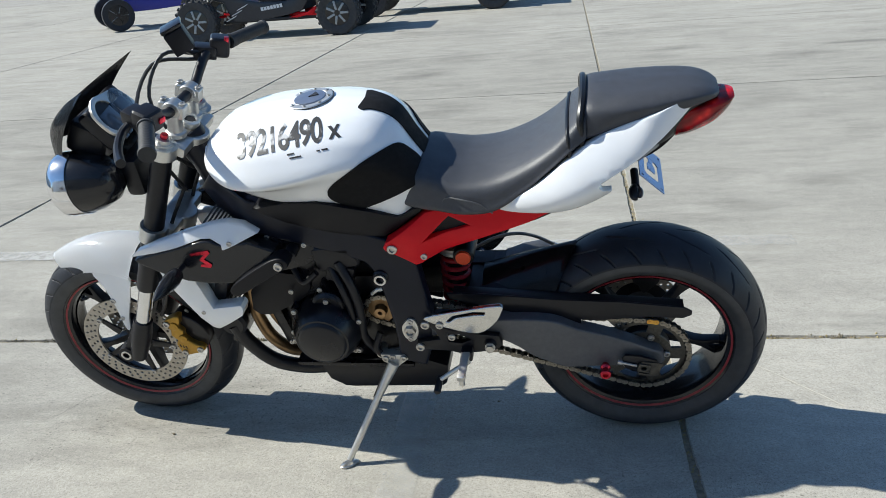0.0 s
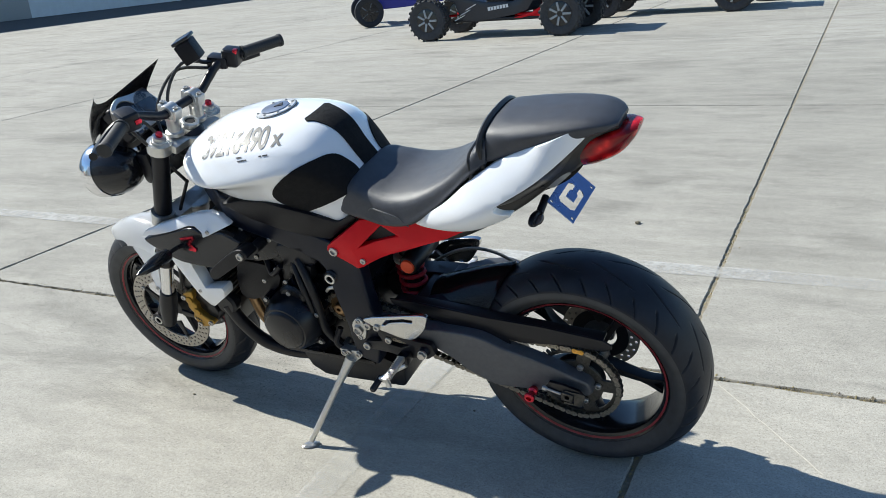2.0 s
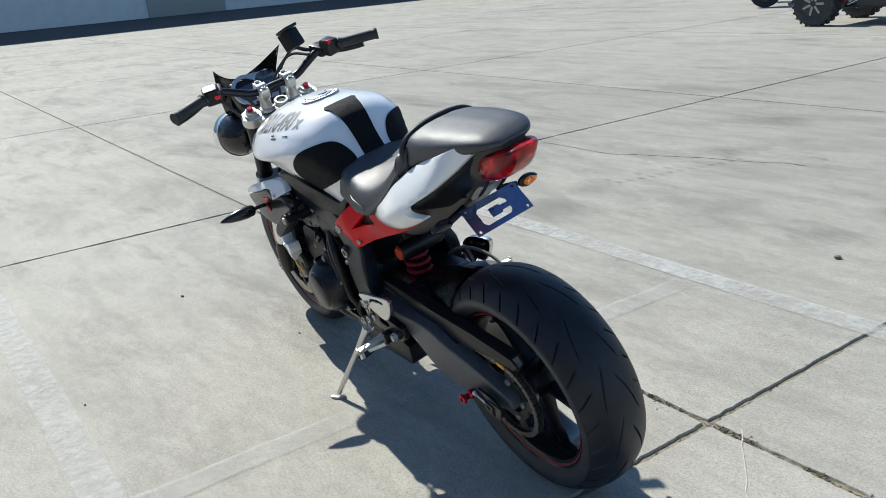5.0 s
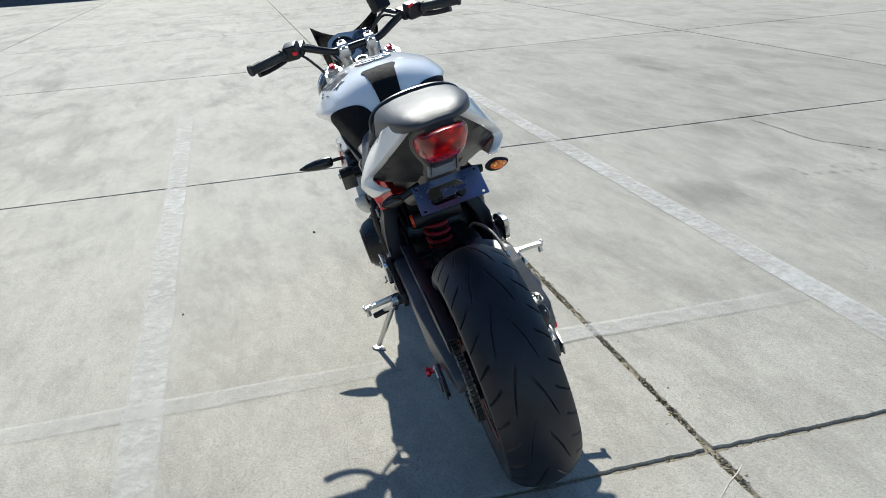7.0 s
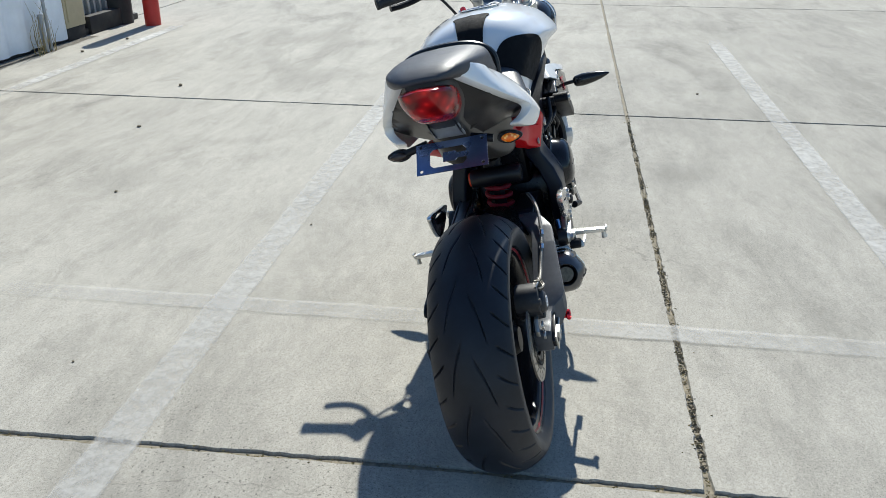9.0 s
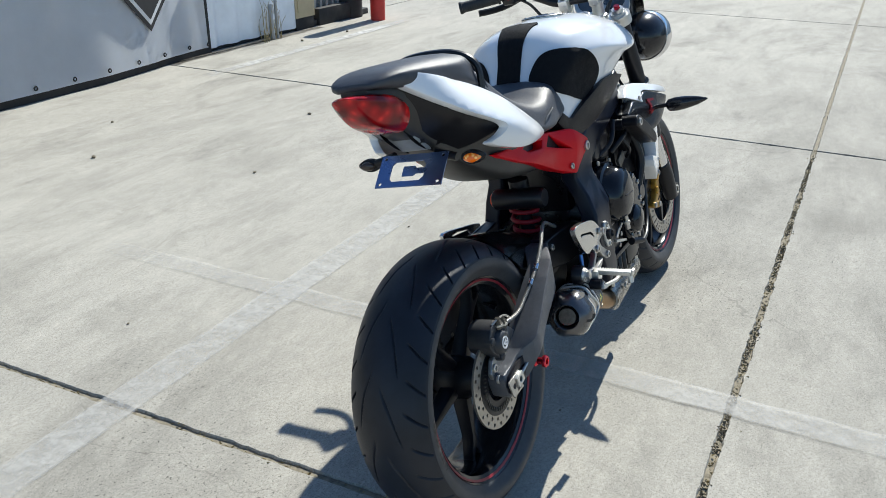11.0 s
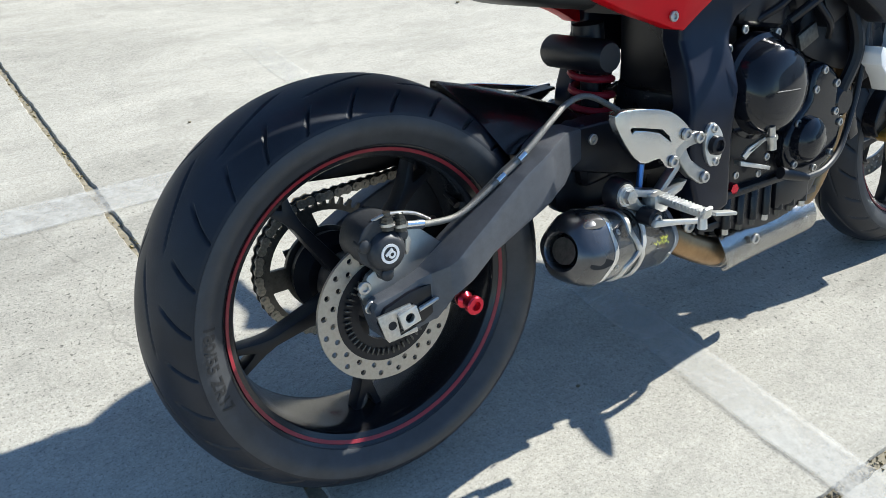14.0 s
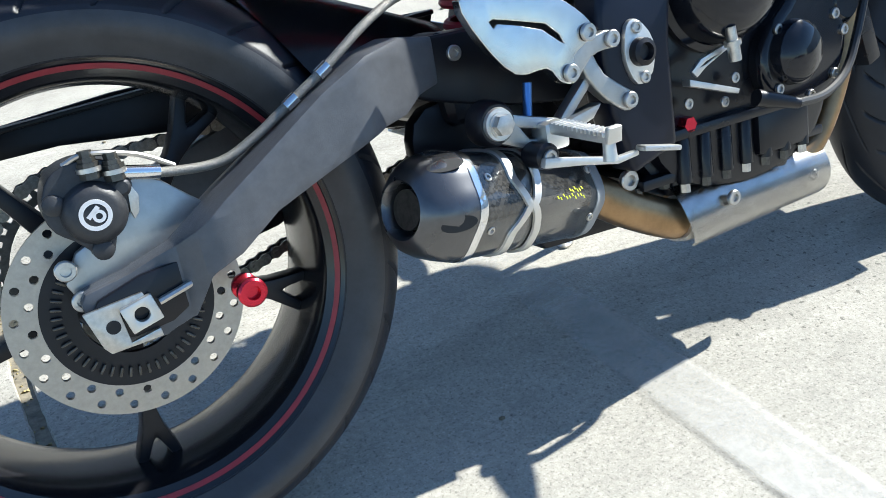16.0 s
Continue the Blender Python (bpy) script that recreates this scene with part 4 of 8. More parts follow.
def on_left(u, v):
    """Lettering on the tank's left shoulder, rising to the rear, laid on square to the slope."""
    x, z = -0.898 + u * 0.90 - v * 0.36, 0.939 + v * 1.32 + 0.16 * u
    d = Vector((0, 0.92, -0.39))
    hit = tank_tree.ray_cast(Vector((x, -0.17, z)) - d * 0.3, d)
    if hit[0] is None:
        hit = tank_tree.find_nearest(Vector((x, -0.12, z)))
    return hit[0] + hit[1] * 0.0012


lettering("39216490", 0.062, WORNINK, "marker_number", tank, on_left, "black hand-stamped number with worn digits", 0.90, 2, 0.0013)
lettering("x", 0.052, INK, "marker_letter", tank, lambda u, v: on_left(u + 0.240, v * 0.9 + 0.001), "black letter", 1.0, 2, 0.0010)
for u0, u1, v0 in ((0.132, 0.150, -0.012), (0.136, 0.166, -0.019), (0.205, 0.213, -0.016), (0.217, 0.232, -0.016)):
    bmq = bmesh.new()
    n = 6
    low = [bmq.verts.new(on_left(u0 + (u1 - u0) * k / n, v0)) for k in range(n + 1)]
    top = [bmq.verts.new(on_left(u0 + (u1 - u0) * k / n, v0 + 0.0028)) for k in range(n + 1)]
    for k in range(n):
        bmq.faces.new((low[k], low[k + 1], top[k + 1], top[k]))
    part("print_bar", bmq, WORNINK, tank, "tiny faded print")

# seats


def seat_prof(w, zb, zt, e=0.5):
    zm = zb + 0.35 * (zt - zb)
    return [(0.75 * w, zb), (w, zb + 0.012), (0.99 * w, zm), (0.86 * w, zb + 0.80 * (zt - zb)), (0.45 * w, zt - 0.003), (0, zt)]


seat = part("rider_seat", half_loft([
    (-0.558, seat_prof(0.104, 0.778, 0.838)), (-0.538, seat_prof(0.122, 0.768, 0.858)), (-0.50, seat_prof(0.130, 0.762, 0.870)), (-0.46, seat_prof(0.138, 0.760, 0.860)), (-0.40, seat_prof(0.150, 0.757, 0.846)),
    (-0.33, seat_prof(0.150, 0.765, 0.853)), (-0.26, seat_prof(0.140, 0.808, 0.880)), (-0.20, seat_prof(0.130, 0.858, 0.918)), (-0.155, seat_prof(0.120, 0.895, 0.962)), (-0.125, seat_prof(0.105, 0.915, 0.985))], 6, 5), VINYL, B, "smooth black vinyl rider seat", 60)
def cushion_prof(w, zb, zt):
    h = zt - zb
    return [(0.84 * w, zb), (0.97 * w, zb + 0.18 * h), (w, zb + 0.46 * h), (0.95 * w, zb + 0.70 * h), (0.66 * w, zb + 0.92 * h), (0, zt)]


pillion = part("pillion_seat", half_loft([
    (-0.142, seat_prof(0.095, 0.905, 0.985)), (-0.120, seat_prof(0.110, 0.915, 1.002)), (-0.06, cushion_prof(0.107, 0.932, 1.008)), (0.02, cushion_prof(0.099, 0.950, 1.012)),
    (0.08, cushion_prof(0.086, 0.966, 1.012)), (0.115, cushion_prof(0.073, 0.974, 1.008)), (0.138, cushion_prof(0.058, 0.978, 1.000)), (0.152, cushion_prof(0.038, 0.980, 0.992))], 6, 5), VINYL, B, "black vinyl pillion pad", 60)
pillion.location.y = 0.010
part("seat_piping", tube([(-0.135, -0.112, 0.912), (-0.138, -0.108, 0.965), (-0.134, -0.070, 0.994), (-0.133, 0, 1.002), (-0.134, 0.070, 0.994), (-0.138, 0.108, 0.965), (-0.135, 0.112, 0.912)], 0.0075, 8), PIPING, pillion)
part("seat_piping", tube([(-0.160, -0.121, 0.892), (-0.164, -0.106, 0.938), (-0.166, -0.06, 0.948), (-0.167, 0, 0.951), (-0.166, 0.06, 0.948), (-0.164, 0.106, 0.938), (-0.160, 0.121, 0.892)], 0.005, 8), PIPING, seat)
for s in (-1, 1):
    part("seat_seam", tube([(-0.455, s * 0.138, 0.785), (-0.44, s * 0.137, 0.806), (-0.40, s * 0.151, 0.808), (-0.36, s * 0.152, 0.795), (-0.335, s * 0.151, 0.772)], 0.0018, 6), STITCH, seat)

# tail
tailcore = part("tail_body", half_loft([
    (-0.40, [(0.05, 0.66), (0.075, 0.67), (0.08, 0.70), (0.075, 0.74), (0.04, 0.765), (0, 0.77)]),
    (-0.25, [(0.05, 0.69), (0.08, 0.70), (0.095, 0.74), (0.10, 0.79), (0.06, 0.83), (0, 0.84)]),
    (-0.10, [(0.035, 0.768), (0.055, 0.776), (0.066, 0.82), (0.098, 0.88), (0.08, 0.93), (0, 0.94)]),
    (0.00, [(0.025, 0.840), (0.036, 0.848), (0.047, 0.87), (0.078, 0.92), (0.072, 0.955), (0, 0.96)]),
    (0.055, [(0.02, 0.874), (0.036, 0.882), (0.050, 0.90), (0.066, 0.94), (0.058, 0.962), (0, 0.966)]),
    (0.10, [(0.015, 0.925), (0.030, 0.930), (0.046, 0.945), (0.050, 0.968), (0.04, 0.980), (0, 0.983)]),
    (0.150, [(0.01, 0.960), (0.02, 0.963), (0.03, 0.972), (0.03, 0.980), (0.02, 0.984), (0, 0.986)])], 5, 4), UNDERTRAY, B, "weathered dark grey tail unit", 50)
tailcore.location.y = 0.010
lens = part("tail_light", half_loft([
    (0.066, [(0.016, 0.880), (0.034, 0.884), (0.050, 0.902), (0.055, 0.926), (0.043, 0.941), (0, 0.946)]),
    (0.10, [(0.016, 0.889), (0.036, 0.894), (0.055, 0.918), (0.059, 0.947), (0.044, 0.959), (0, 0.963)]),
    (0.145, [(0.016, 0.911), (0.034, 0.917), (0.051, 0.942), (0.053, 0.962), (0.040, 0.970), (0, 0.973)]),
    (0.175, [(0.014, 0.942), (0.027, 0.946), (0.038, 0.960), (0.038, 0.968), (0.026, 0.973), (0, 0.975)]),
    (0.186, [(0.009, 0.962), (0.017, 0.964), (0.024, 0.967), (0.024, 0.970), (0.013, 0.973), (0, 0.974)])], 5, 4), TAILRED, B, "deep red faceted tail light lens", 40)
lens.location.y = 0.012


def glide(x, pts):
    """Smooth curve through points (the first and last only steer the ends)."""
    for k in range(1, len(pts) - 2):
        (x0, a), (x1, b), (x2, c), (x3, d) = pts[k - 1:k + 3]
        if x <= x2 or k == len(pts) - 3:
            t = (x - x1) / (x2 - x1)
            m1, m2 = (c - a) / (x2 - x0) * (x2 - x1), (d - b) / (x3 - x1) * (x2 - x1)
            t2, t3 = t * t, t * t * t
            return (2 * t3 - 3 * t2 + 1) * b + (t3 - 2 * t2 + t) * m1 + (3 * t2 - 2 * t3) * c + (t3 - t2) * m2


def tail_warp(s, inset=0.0):
    """Wing-shaped sides: widest a little ahead of the rear axle, tucked in at both edges."""
    def f(x, y, z):
        under = glide(x, [(-0.16, 0.82), (-0.10, 0.845), (-0.06, 0.866), (-0.012, 0.892), (0.05, 0.936), (0.108, 0.988), (0.16, 1.03)]) - z if inset else 0.0
        w = glide(x, [(-0.42, 0.110), (-0.34, 0.143), (-0.25, 0.172), (-0.16, 0.184), (-0.07, 0.167), (0.02, 0.126), (0.11, 0.060), (0.2, -0.01)])
        zm = glide(x, [(-0.44, 0.755), (-0.33, 0.772), (-0.2, 0.803), (-0.1, 0.840), (0.0, 0.898), (0.10, 0.972), (0.2, 1.04)])
        o = abs((z - zm) / 0.05) ** 0.7
        w -= (0.026 if z > zm else 0.030) * o * o * min(1.0, w / 0.15) * (1.0 - 0.65 * max(0.0, min(1.0, (x + 0.04) / 0.12)))
        return (x, s * max(0.03, w - inset - 1.5 * max(0.0, under) + abs(y) - 0.118) + 0.010, z)
    return f


for s in (-1, 1):
    o = rounded([(-0.325, 0.780), (-0.255, 0.773), (-0.175, 0.777), (-0.118, 0.792), (-0.072, 0.813), (-0.090, 0.826), (-0.098, 0.844), (-0.06, 0.866), (-0.012, 0.892), (0.05, 0.936), (0.108, 0.988), (0.095, 0.999), (0.02, 0.974), (-0.085, 0.936), (-0.165, 0.890), (-0.235, 0.835)], 4)
    part("tail_panel", plate(o, 0.095, 0.118, 0.006, warp=tail_warp(s), step=0.018), WHITE, B, "glossy white tail panel", 45)
    o = rounded([(0.098, 0.982), (0.045, 0.945), (-0.02, 0.902), (-0.07, 0.874), (-0.106, 0.850), (-0.102, 0.816), (-0.074, 0.802), (0.0, 0.830), (0.045, 0.862), (0.078, 0.905), (0.102, 0.955)], 3)
    part("tail_insert", plate(o, 0.085, 0.106, 0.003, warp=tail_warp(s, 0.006), step=0.018), BLACKS, B, "matt black insert under the tail panel", 45)

# red subframe covers
for s in (-1, 1):
    o = [(-0.606, 0.678), (-0.597, 0.692), (-0.498, 0.760) if s < 0 else (-0.520, 0.736), (-0.42, 0.757) if s < 0 else (-0.42, 0.750), (-0.30, 0.760), (-0.170, 0.766), (-0.19, 0.754), (-0.257, 0.724), (-0.335, 0.697), (-0.44, 0.655), (-0.500, 0.630), (-0.518, 0.621), (-0.535, 0.617), (-0.590, 0.657), (-0.604, 0.668)]
    h = [(-0.508, 0.688), (-0.445, 0.741), (-0.398 if s < 0 else -0.412, 0.719)]
    slot = [(-0.402, 0.738), (-0.315, 0.750), (-0.298, 0.744), (-0.318, 0.730), (-0.385, 0.722)]
    cov = part("subframe_cover", plate(o, s * 0.075, s * 0.110, 0.004, holes=[h] if s < 0 else [h, slot], warp=lambda x, y, z, s=s: (x, y * (0.94 + 0.16 * math.exp(-((z - 0.70) / 0.05) ** 2)) + s * 0.030 * max(0.0, min(1.0, (-0.46 - x) / 0.07)), z), step=0.02), RED, B, "bright red subframe cover with a dark triangular window", 40)
    if s > 0:
        part("window_mesh", plate(slot, 0.080, 0.086, 0), GREYP, cov)
    part("window_mesh", plate(h, s * 0.106, s * 0.110, 0), GREYP, cov)
    bolt(-0.583, s * 0.1475, 0.675, 1.5, cov)
    bolt(-0.513, s * 0.131, 0.641, 1.0, cov)

# frame
for s in (-1, 1):
    o = [(-1.075, 0.800), (-1.035, 0.755), (-0.945, 0.715), (-0.80, 0.672), (-0.665, 0.622), (-0.640, 0.585), (-0.622, 0.52), (-0.612, 0.44), (-0.612, 0.325), (-0.545, 0.305), (-0.520, 0.38), (-0.511, 0.48), (-0.534, 0.600), (-0.535, 0.645), (-0.58, 0.680), (-0.75, 0.745), (-0.93, 0.808), (-1.03, 0.850)]

    def warp(x, y, z, s=s):
        a = abs(y)
        if x < -0.93:
            a -= 0.55 * (-0.93 - x)
        a += (0.045 if s > 0 else 0.022) * max(0.0, min(1.0, (0.60 - z) / 0.075))
        return (x, s * a, z)
    part("frame_spar", plate(o, 0.085, 0.130, 0.008, warp=warp, step=0.05, segs=3), FRAME, B, "satin black aluminium frame beam", 40)
    o = [(-0.905, 0.800), (-0.82, 0.816), (-0.741, 0.816), (-0.700, 0.806), (-0.631, 0.782), (-0.561, 0.754), (-0.544, 0.760), (-0.510, 0.780), (-0.500, 0.770) if s < 0 else (-0.485, 0.760), (-0.589, 0.702) if s < 0 else (-0.568, 0.700), (-0.604, 0.692), (-0.622, 0.692), (-0.745, 0.722), (-0.83, 0.752)]
    part("airbox_panel", plate(o, s * 0.09, s * 0.148, 0.006, warp=lambda x, y, z, s=s: (x, y - s * 0.02 * max(0, (x + 0.70) / 0.17) + s * 0.015 * (z - 0.75) / 0.06, z), step=0.05), GREYP, B, "dark grey panel under the tank")
    py, px, pz = (0.172, 0.0, 0.0) if s > 0 else (0.149, -0.010, -0.009)
    pv = part("pivot_plate", plate([(x + px, z + pz) for x, z in rounded([(-0.578, 0.415), (-0.582, 0.450), (-0.562, 0.475), (-0.545, 0.470), (-0.540, 0.435), (-0.555, 0.405)], 3)], s * py, s * (py + 0.009), 0.003), SILVER, B, "bare metal swingarm pivot plate")
    part("pivot_nut", lathe([(s * (py + 0.008), 0.0), (s * (py + 0.008), 0.016), (s * (py + 0.018), 0.015), (s * (py + 0.020), 0.010), (s * (py + 0.014), 0.008), (s * (py + 0.014), 0.0)], (-0.561 + px, 0, 0.440 + pz), n=6 if s < 0 else 24), STEEL if s < 0 else BLACKS, pv)
    bolt(-0.558 + px, s * (py + 0.009), 0.467 + pz, 0.8, pv)
    bolt(-0.564 + px, s * (py + 0.009), 0.412 + pz, 0.8, pv)
part("steering_head", rod((-1.035, 0, 0.78), (-1.095, 0, 0.93), [(0, 0.0), (0, 0.042), (0.5, 0.036), (1, 0.042), (1, 0)]), FRAME, B)
part("airbox", half_loft([(-0.98, [(0.03, 0.74), (0.07, 0.75), (0.09, 0.80), (0.09, 0.86), (0.05, 0.90), (0, 0.90)]), (-0.75, [(0.06, 0.66), (0.10, 0.68), (0.12, 0.74), (0.12, 0.80), (0.06, 0.84), (0, 0.84)]), (-0.50, [(0.05, 0.64), (0.075, 0.66), (0.085, 0.70), (0.085, 0.75), (0.05, 0.77), (0, 0.77)])], 4, 4), BLACKS, B)

# swingarm
def flare(x, y, z):
    """The right arm widens towards the axle, folds in at the slot, and tucks behind the hanger in front."""
    inner = 0.105 - 0.52 * max(0.0, min(0.13, -0.225 - x))
    outer = lerp(x, [(-0.70, 0.085), (-0.350, 0.108), (-0.336, 0.112), (-0.238, 0.160), (-0.062, 0.181), (-0.030, 0.1475), (0.06, 0.1465)])
    return (x, inner + (y - 0.105) / 0.057 * (outer - inner), z)


for s in (-1, 1):
    if s < 0:
        o = rounded([(-0.58, 0.455), (-0.50, 0.462), (-0.40, 0.457), (-0.31, 0.461), (-0.216, 0.456), (-0.154, 0.428), (-0.089, 0.405), (-0.027, 0.378), (0.02, 0.354), (0.050, 0.338), (0.048, 0.300), (-0.06, 0.302), (-0.10, 0.303), (-0.181, 0.304), (-0.219, 0.319), (-0.267, 0.342), (-0.302, 0.371), (-0.359, 0.402), (-0.42, 0.410), (-0.50, 0.408), (-0.585, 0.404)], 3)
        arm = part("swingarm", plate(o, -0.105, -0.150, 0.008, warp=lambda x, y, z: (x, y * (1 - 0.12 * max(0, x + 0.2) / 0.2), z), step=0.06, segs=3), SWING, B, "graphite textured aluminium swingarm")
    else:
        o = [(-0.348, 0.496), (-0.300, 0.502), (-0.248, 0.493), (-0.196, 0.468), (-0.086, 0.400), (-0.037, 0.366), (0.007, 0.351), (0.044, 0.344), (0.049, 0.335), (0.047, 0.318), (0.040, 0.292), (0.033, 0.285), (-0.012, 0.286), (-0.041, 0.298), (-0.060, 0.336), (-0.090, 0.347), (-0.131, 0.374), (-0.262, 0.421), (-0.294, 0.425), (-0.320, 0.440), (-0.348, 0.446)]
        part("swingarm", plate(o, 0.105, 0.162, 0.006, warp=flare, step=0.018, segs=2), SWING, B, "graphite textured aluminium swingarm", 24)
        # root in black instead of graphite: the shade under the hanger as colour
        o = rounded([(-0.585, 0.47), (-0.47, 0.492), (-0.36, 0.496), (-0.29, 0.490), (-0.29, 0.455), (-0.33, 0.432), (-0.46, 0.40), (-0.585, 0.40)], 3)
        part("shaded_swingarm_root", plate(o, 0.045, 0.104, 0.010, segs=3), BLACKS, B, "swingarm root coloured black for the shade under the hanger")
        bolt(-0.372, 0.1045, 0.474, 1.0)
    rec = plate(rounded([(-0.040, 0.352), (0.036, 0.336), (0.042, 0.300), (-0.020, 0.300), (-0.045, 0.322)], 2), s * 0.146, s * 0.1535, 0.001)
    part("adjuster_slot", rec, ENGINE, B)
    o = [(0.051, 0.33), (0.0, 0.335), (-0.003, 0.326), (0.017, 0.325), (0.022, 0.322), (0.019, 0.294), (-0.007, 0.299), (-0.008, 0.291), (0.037, 0.289), (0.042, 0.296)]
    part("axle_carrier", plate(o, s * 0.1535, s * 0.1575, 0.001), STEEL if s > 0 else DARKSTEEL, B, "pressed axle carrier plate")
    if s > 0:
        part("carrier_hole", lathe([(s * 0.1574, 0), (s * 0.1574, 0.0062), (s * 0.1582, 0.0062), (s * 0.1582, 0)], (0.03, 0, 0.312), n=18), BLACKPL, B)
    ab = plate([(-0.0145, -0.0125), (0.0145, -0.0125), (0.0145, 0.0125), (-0.0145, 0.0125)], -0.004, 0.004, 0.0015, holes=[circle(0, 0, 0.0065, 16)])
    bmesh.ops.transform(ab, matrix=pose(0.005, s * 0.1585, 0.317, 0, 14, 0), verts=ab.verts)
    part("axle_block", ab, SILVER if s > 0 else DARKSTEEL, B, "axle adjuster block with a hole")
    part("adjuster_bolt", rod((-0.058, s * 0.157, 0.334), (-0.012, s * 0.157, 0.322), [(0, 0.0), (0, 0.006), (0.25, 0.006), (0.25, 0.0035), (1, 0.0035), (1, 0)], 8), STEEL, B)
    part("swingarm_spool", lathe([(s * 0.142, 0.0), (s * 0.142, 0.009), (s * 0.151, 0.0125), (s * 0.155, 0.0125), (s * 0.160, 0.008), (s * 0.170, 0.008), (s * 0.174, 0.0135), (s * 0.180, 0.0135), (s * 0.182, 0.0115), (s * 0.182, 0.007), (s * 0.176, 0.006), (s * 0.176, 0)], (-0.088, 0, 0.311), n=32), REDANO, B, "red anodised paddock stand spool")
# bridge in black too, to colour in the shade around the root
part("swingarm_bridge", box((0.09, 0.20, 0.09), (-0.40, 0, 0.442), (0, 8, 0), 0.02, 3), BLACKS, B)
part("swingarm_brace", plate([(-0.46, 0.47), (-0.36, 0.500), (-0.31, 0.488), (-0.30, 0.44)], -0.10, 0.10, 0.012), FRAME, B)
part("chain_guard", plate([(-0.475, 0.518), (-0.405, 0.517), (-0.197, 0.498), (-0.052, 0.492), (0.097, 0.476), (0.117, 0.464), (0.116, 0.453), (0.096, 0.443), (0.014, 0.446), (-0.114, 0.434), (-0.146, 0.438), (-0.142, 0.398), (-0.152, 0.388), (-0.172, 0.388), (-0.233, 0.424), (-0.262, 0.440), (-0.347, 0.470), (-0.468, 0.500)], -0.119, -0.112, 0.003), BLACKS, B, "black plastic chain guard")
part("guard_lip", plate([(-0.46, 0.518), (-0.197, 0.4985), (0.097, 0.4765), (0.097, 0.471), (-0.197, 0.493), (-0.46, 0.512)], -0.117, -0.084, 0.002), BLACKS, B)
bolt(-0.150, -0.1195, 0.402, 1.0)
bolt(-0.20, -0.10, 0.335, 0.8)
bolt(-0.165, -0.10, 0.325, 0.8)
part("lower_chain_guide", plate(rounded([(-0.24, 0.325), (-0.13, 0.318), (-0.07, 0.300), (-0.09, 0.285), (-0.20, 0.296)], 3), -0.112, -0.094, 0.003), BLACKS, B)

# hugger: a blade over the front of the tyre
hb = bmesh.new()
vs = []
for j in range(21):
    q = -1 + j / 10
    a = abs(q)
    back = Vector((-0.154 - 0.060 * a ** 1.25, 0.004 + q * 0.094, 0.588 - 0.106 * a ** 1.5))
    fore = Vector((-0.395, 0.004 + q * 0.088, 0.508 - 0.060 * a ** 2.2))
    vs.append([hb.verts.new(back.lerp(fore, k / 12) + Vector((0, 0, 0.006 * math.sin(math.pi * k / 12) * (1 - a)))) for k in range(13)])
for a, b in zip(vs, vs[1:]):
    for i in range(12):
        hb.faces.new((a[i], a[i + 1], b[i + 1], b[i]))
bmesh.ops.solidify(hb, geom=hb.faces[:], thickness=0.003)
part("rear_hugger", hb, BLACKG, B, "gloss black rear hugger mudguard", 50)

# shock
part("shock_body", rod((-0.46, 0, 0.63), (-0.475, 0, 0.40), [(0, 0), (0, 0.026), (0.25, 0.026), (0.25, 0.018), (1, 0.018), (1, 0)]), BLACKS, B)
sp = [(-0.466 + 0.034 * math.cos(k * 0.5) - 0.00006 * k, 0.034 * math.sin(k * 0.5), 0.575 - 0.0021 * k) for k in range(76)]
part("shock_spring", tube(sp, 0.0062, 8, 1), SPRINGRED, B, "dusty red coil spring")
part("shock_collar", lathe([(0.575, 0.02), (0.575, 0.044), (0.583, 0.044), (0.586, 0.041), (0.592, 0.041), (0.592, 0.02)], (-0.463, 0, 0), n=32, axis="z", closed=True), SILVER, B)
part("shock_reservoir", lathe([(-0.060, 0.0), (-0.060, 0.024), (-0.055, 0.027), (0.072, 0.027), (0.080, 0.022), (0.080, 0)], (-0.433, 0, 0.586), n=32), BLACKS, B, "black shock reservoir")
part("reservoir_cap", lathe([(-0.066, 0.0), (-0.066, 0.0185), (-0.060, 0.0195), (-0.060, 0)], (-0.433, 0, 0.586), n=28), ORANGE, B, "orange anodised reservoir cap")

# engine
eng = part("crankcase", plate(rounded([(-0.935, 0.40), (-0.90, 0.50), (-0.80, 0.53), (-0.66, 0.545), (-0.60, 0.50), (-0.60, 0.36), (-0.64, 0.27), (-0.76, 0.235), (-0.88, 0.255), (-0.93, 0.32)], 3), -0.080, 0.135, 0.012), ENGINE, B, "black painted engine crankcase")
cyl = box((0.17, 0.23, 0.19), (-0.855, 0.0, 0.585), (0, 22, 0), 0.018, 3)
part("cylinder_block", cyl, ENGINE, B, "black cylinder block")
part("cylinder_head", box((0.19, 0.25, 0.09), (-0.895, 0.0, 0.675), (0, 22, 0), 0.02, 3), ENGINE, B)
for k in range(5):
    part("cooling_rib", box((0.172, 0.22, 0.006), (-0.83 - 0.0125 * k, 0, 0.525 + 0.03 * k), (0, 22, 0), 0.002), ENGINE, B)
part("throttle_body", box((0.12, 0.26, 0.08), (-0.74, 0, 0.635), (0, -10, 0), 0.02, 3), BLACKS, B)
part("sump", plate([(-0.86, 0.262), (-0.84, 0.205), (-0.80, 0.180), (-0.775, 0.178), (-0.52, 0.188), (-0.51, 0.20), (-0.50, 0.262), (-0.60, 0.30)], -0.105, 0.012, 0.010), BLACKS, B, "flat black sump and belly box")
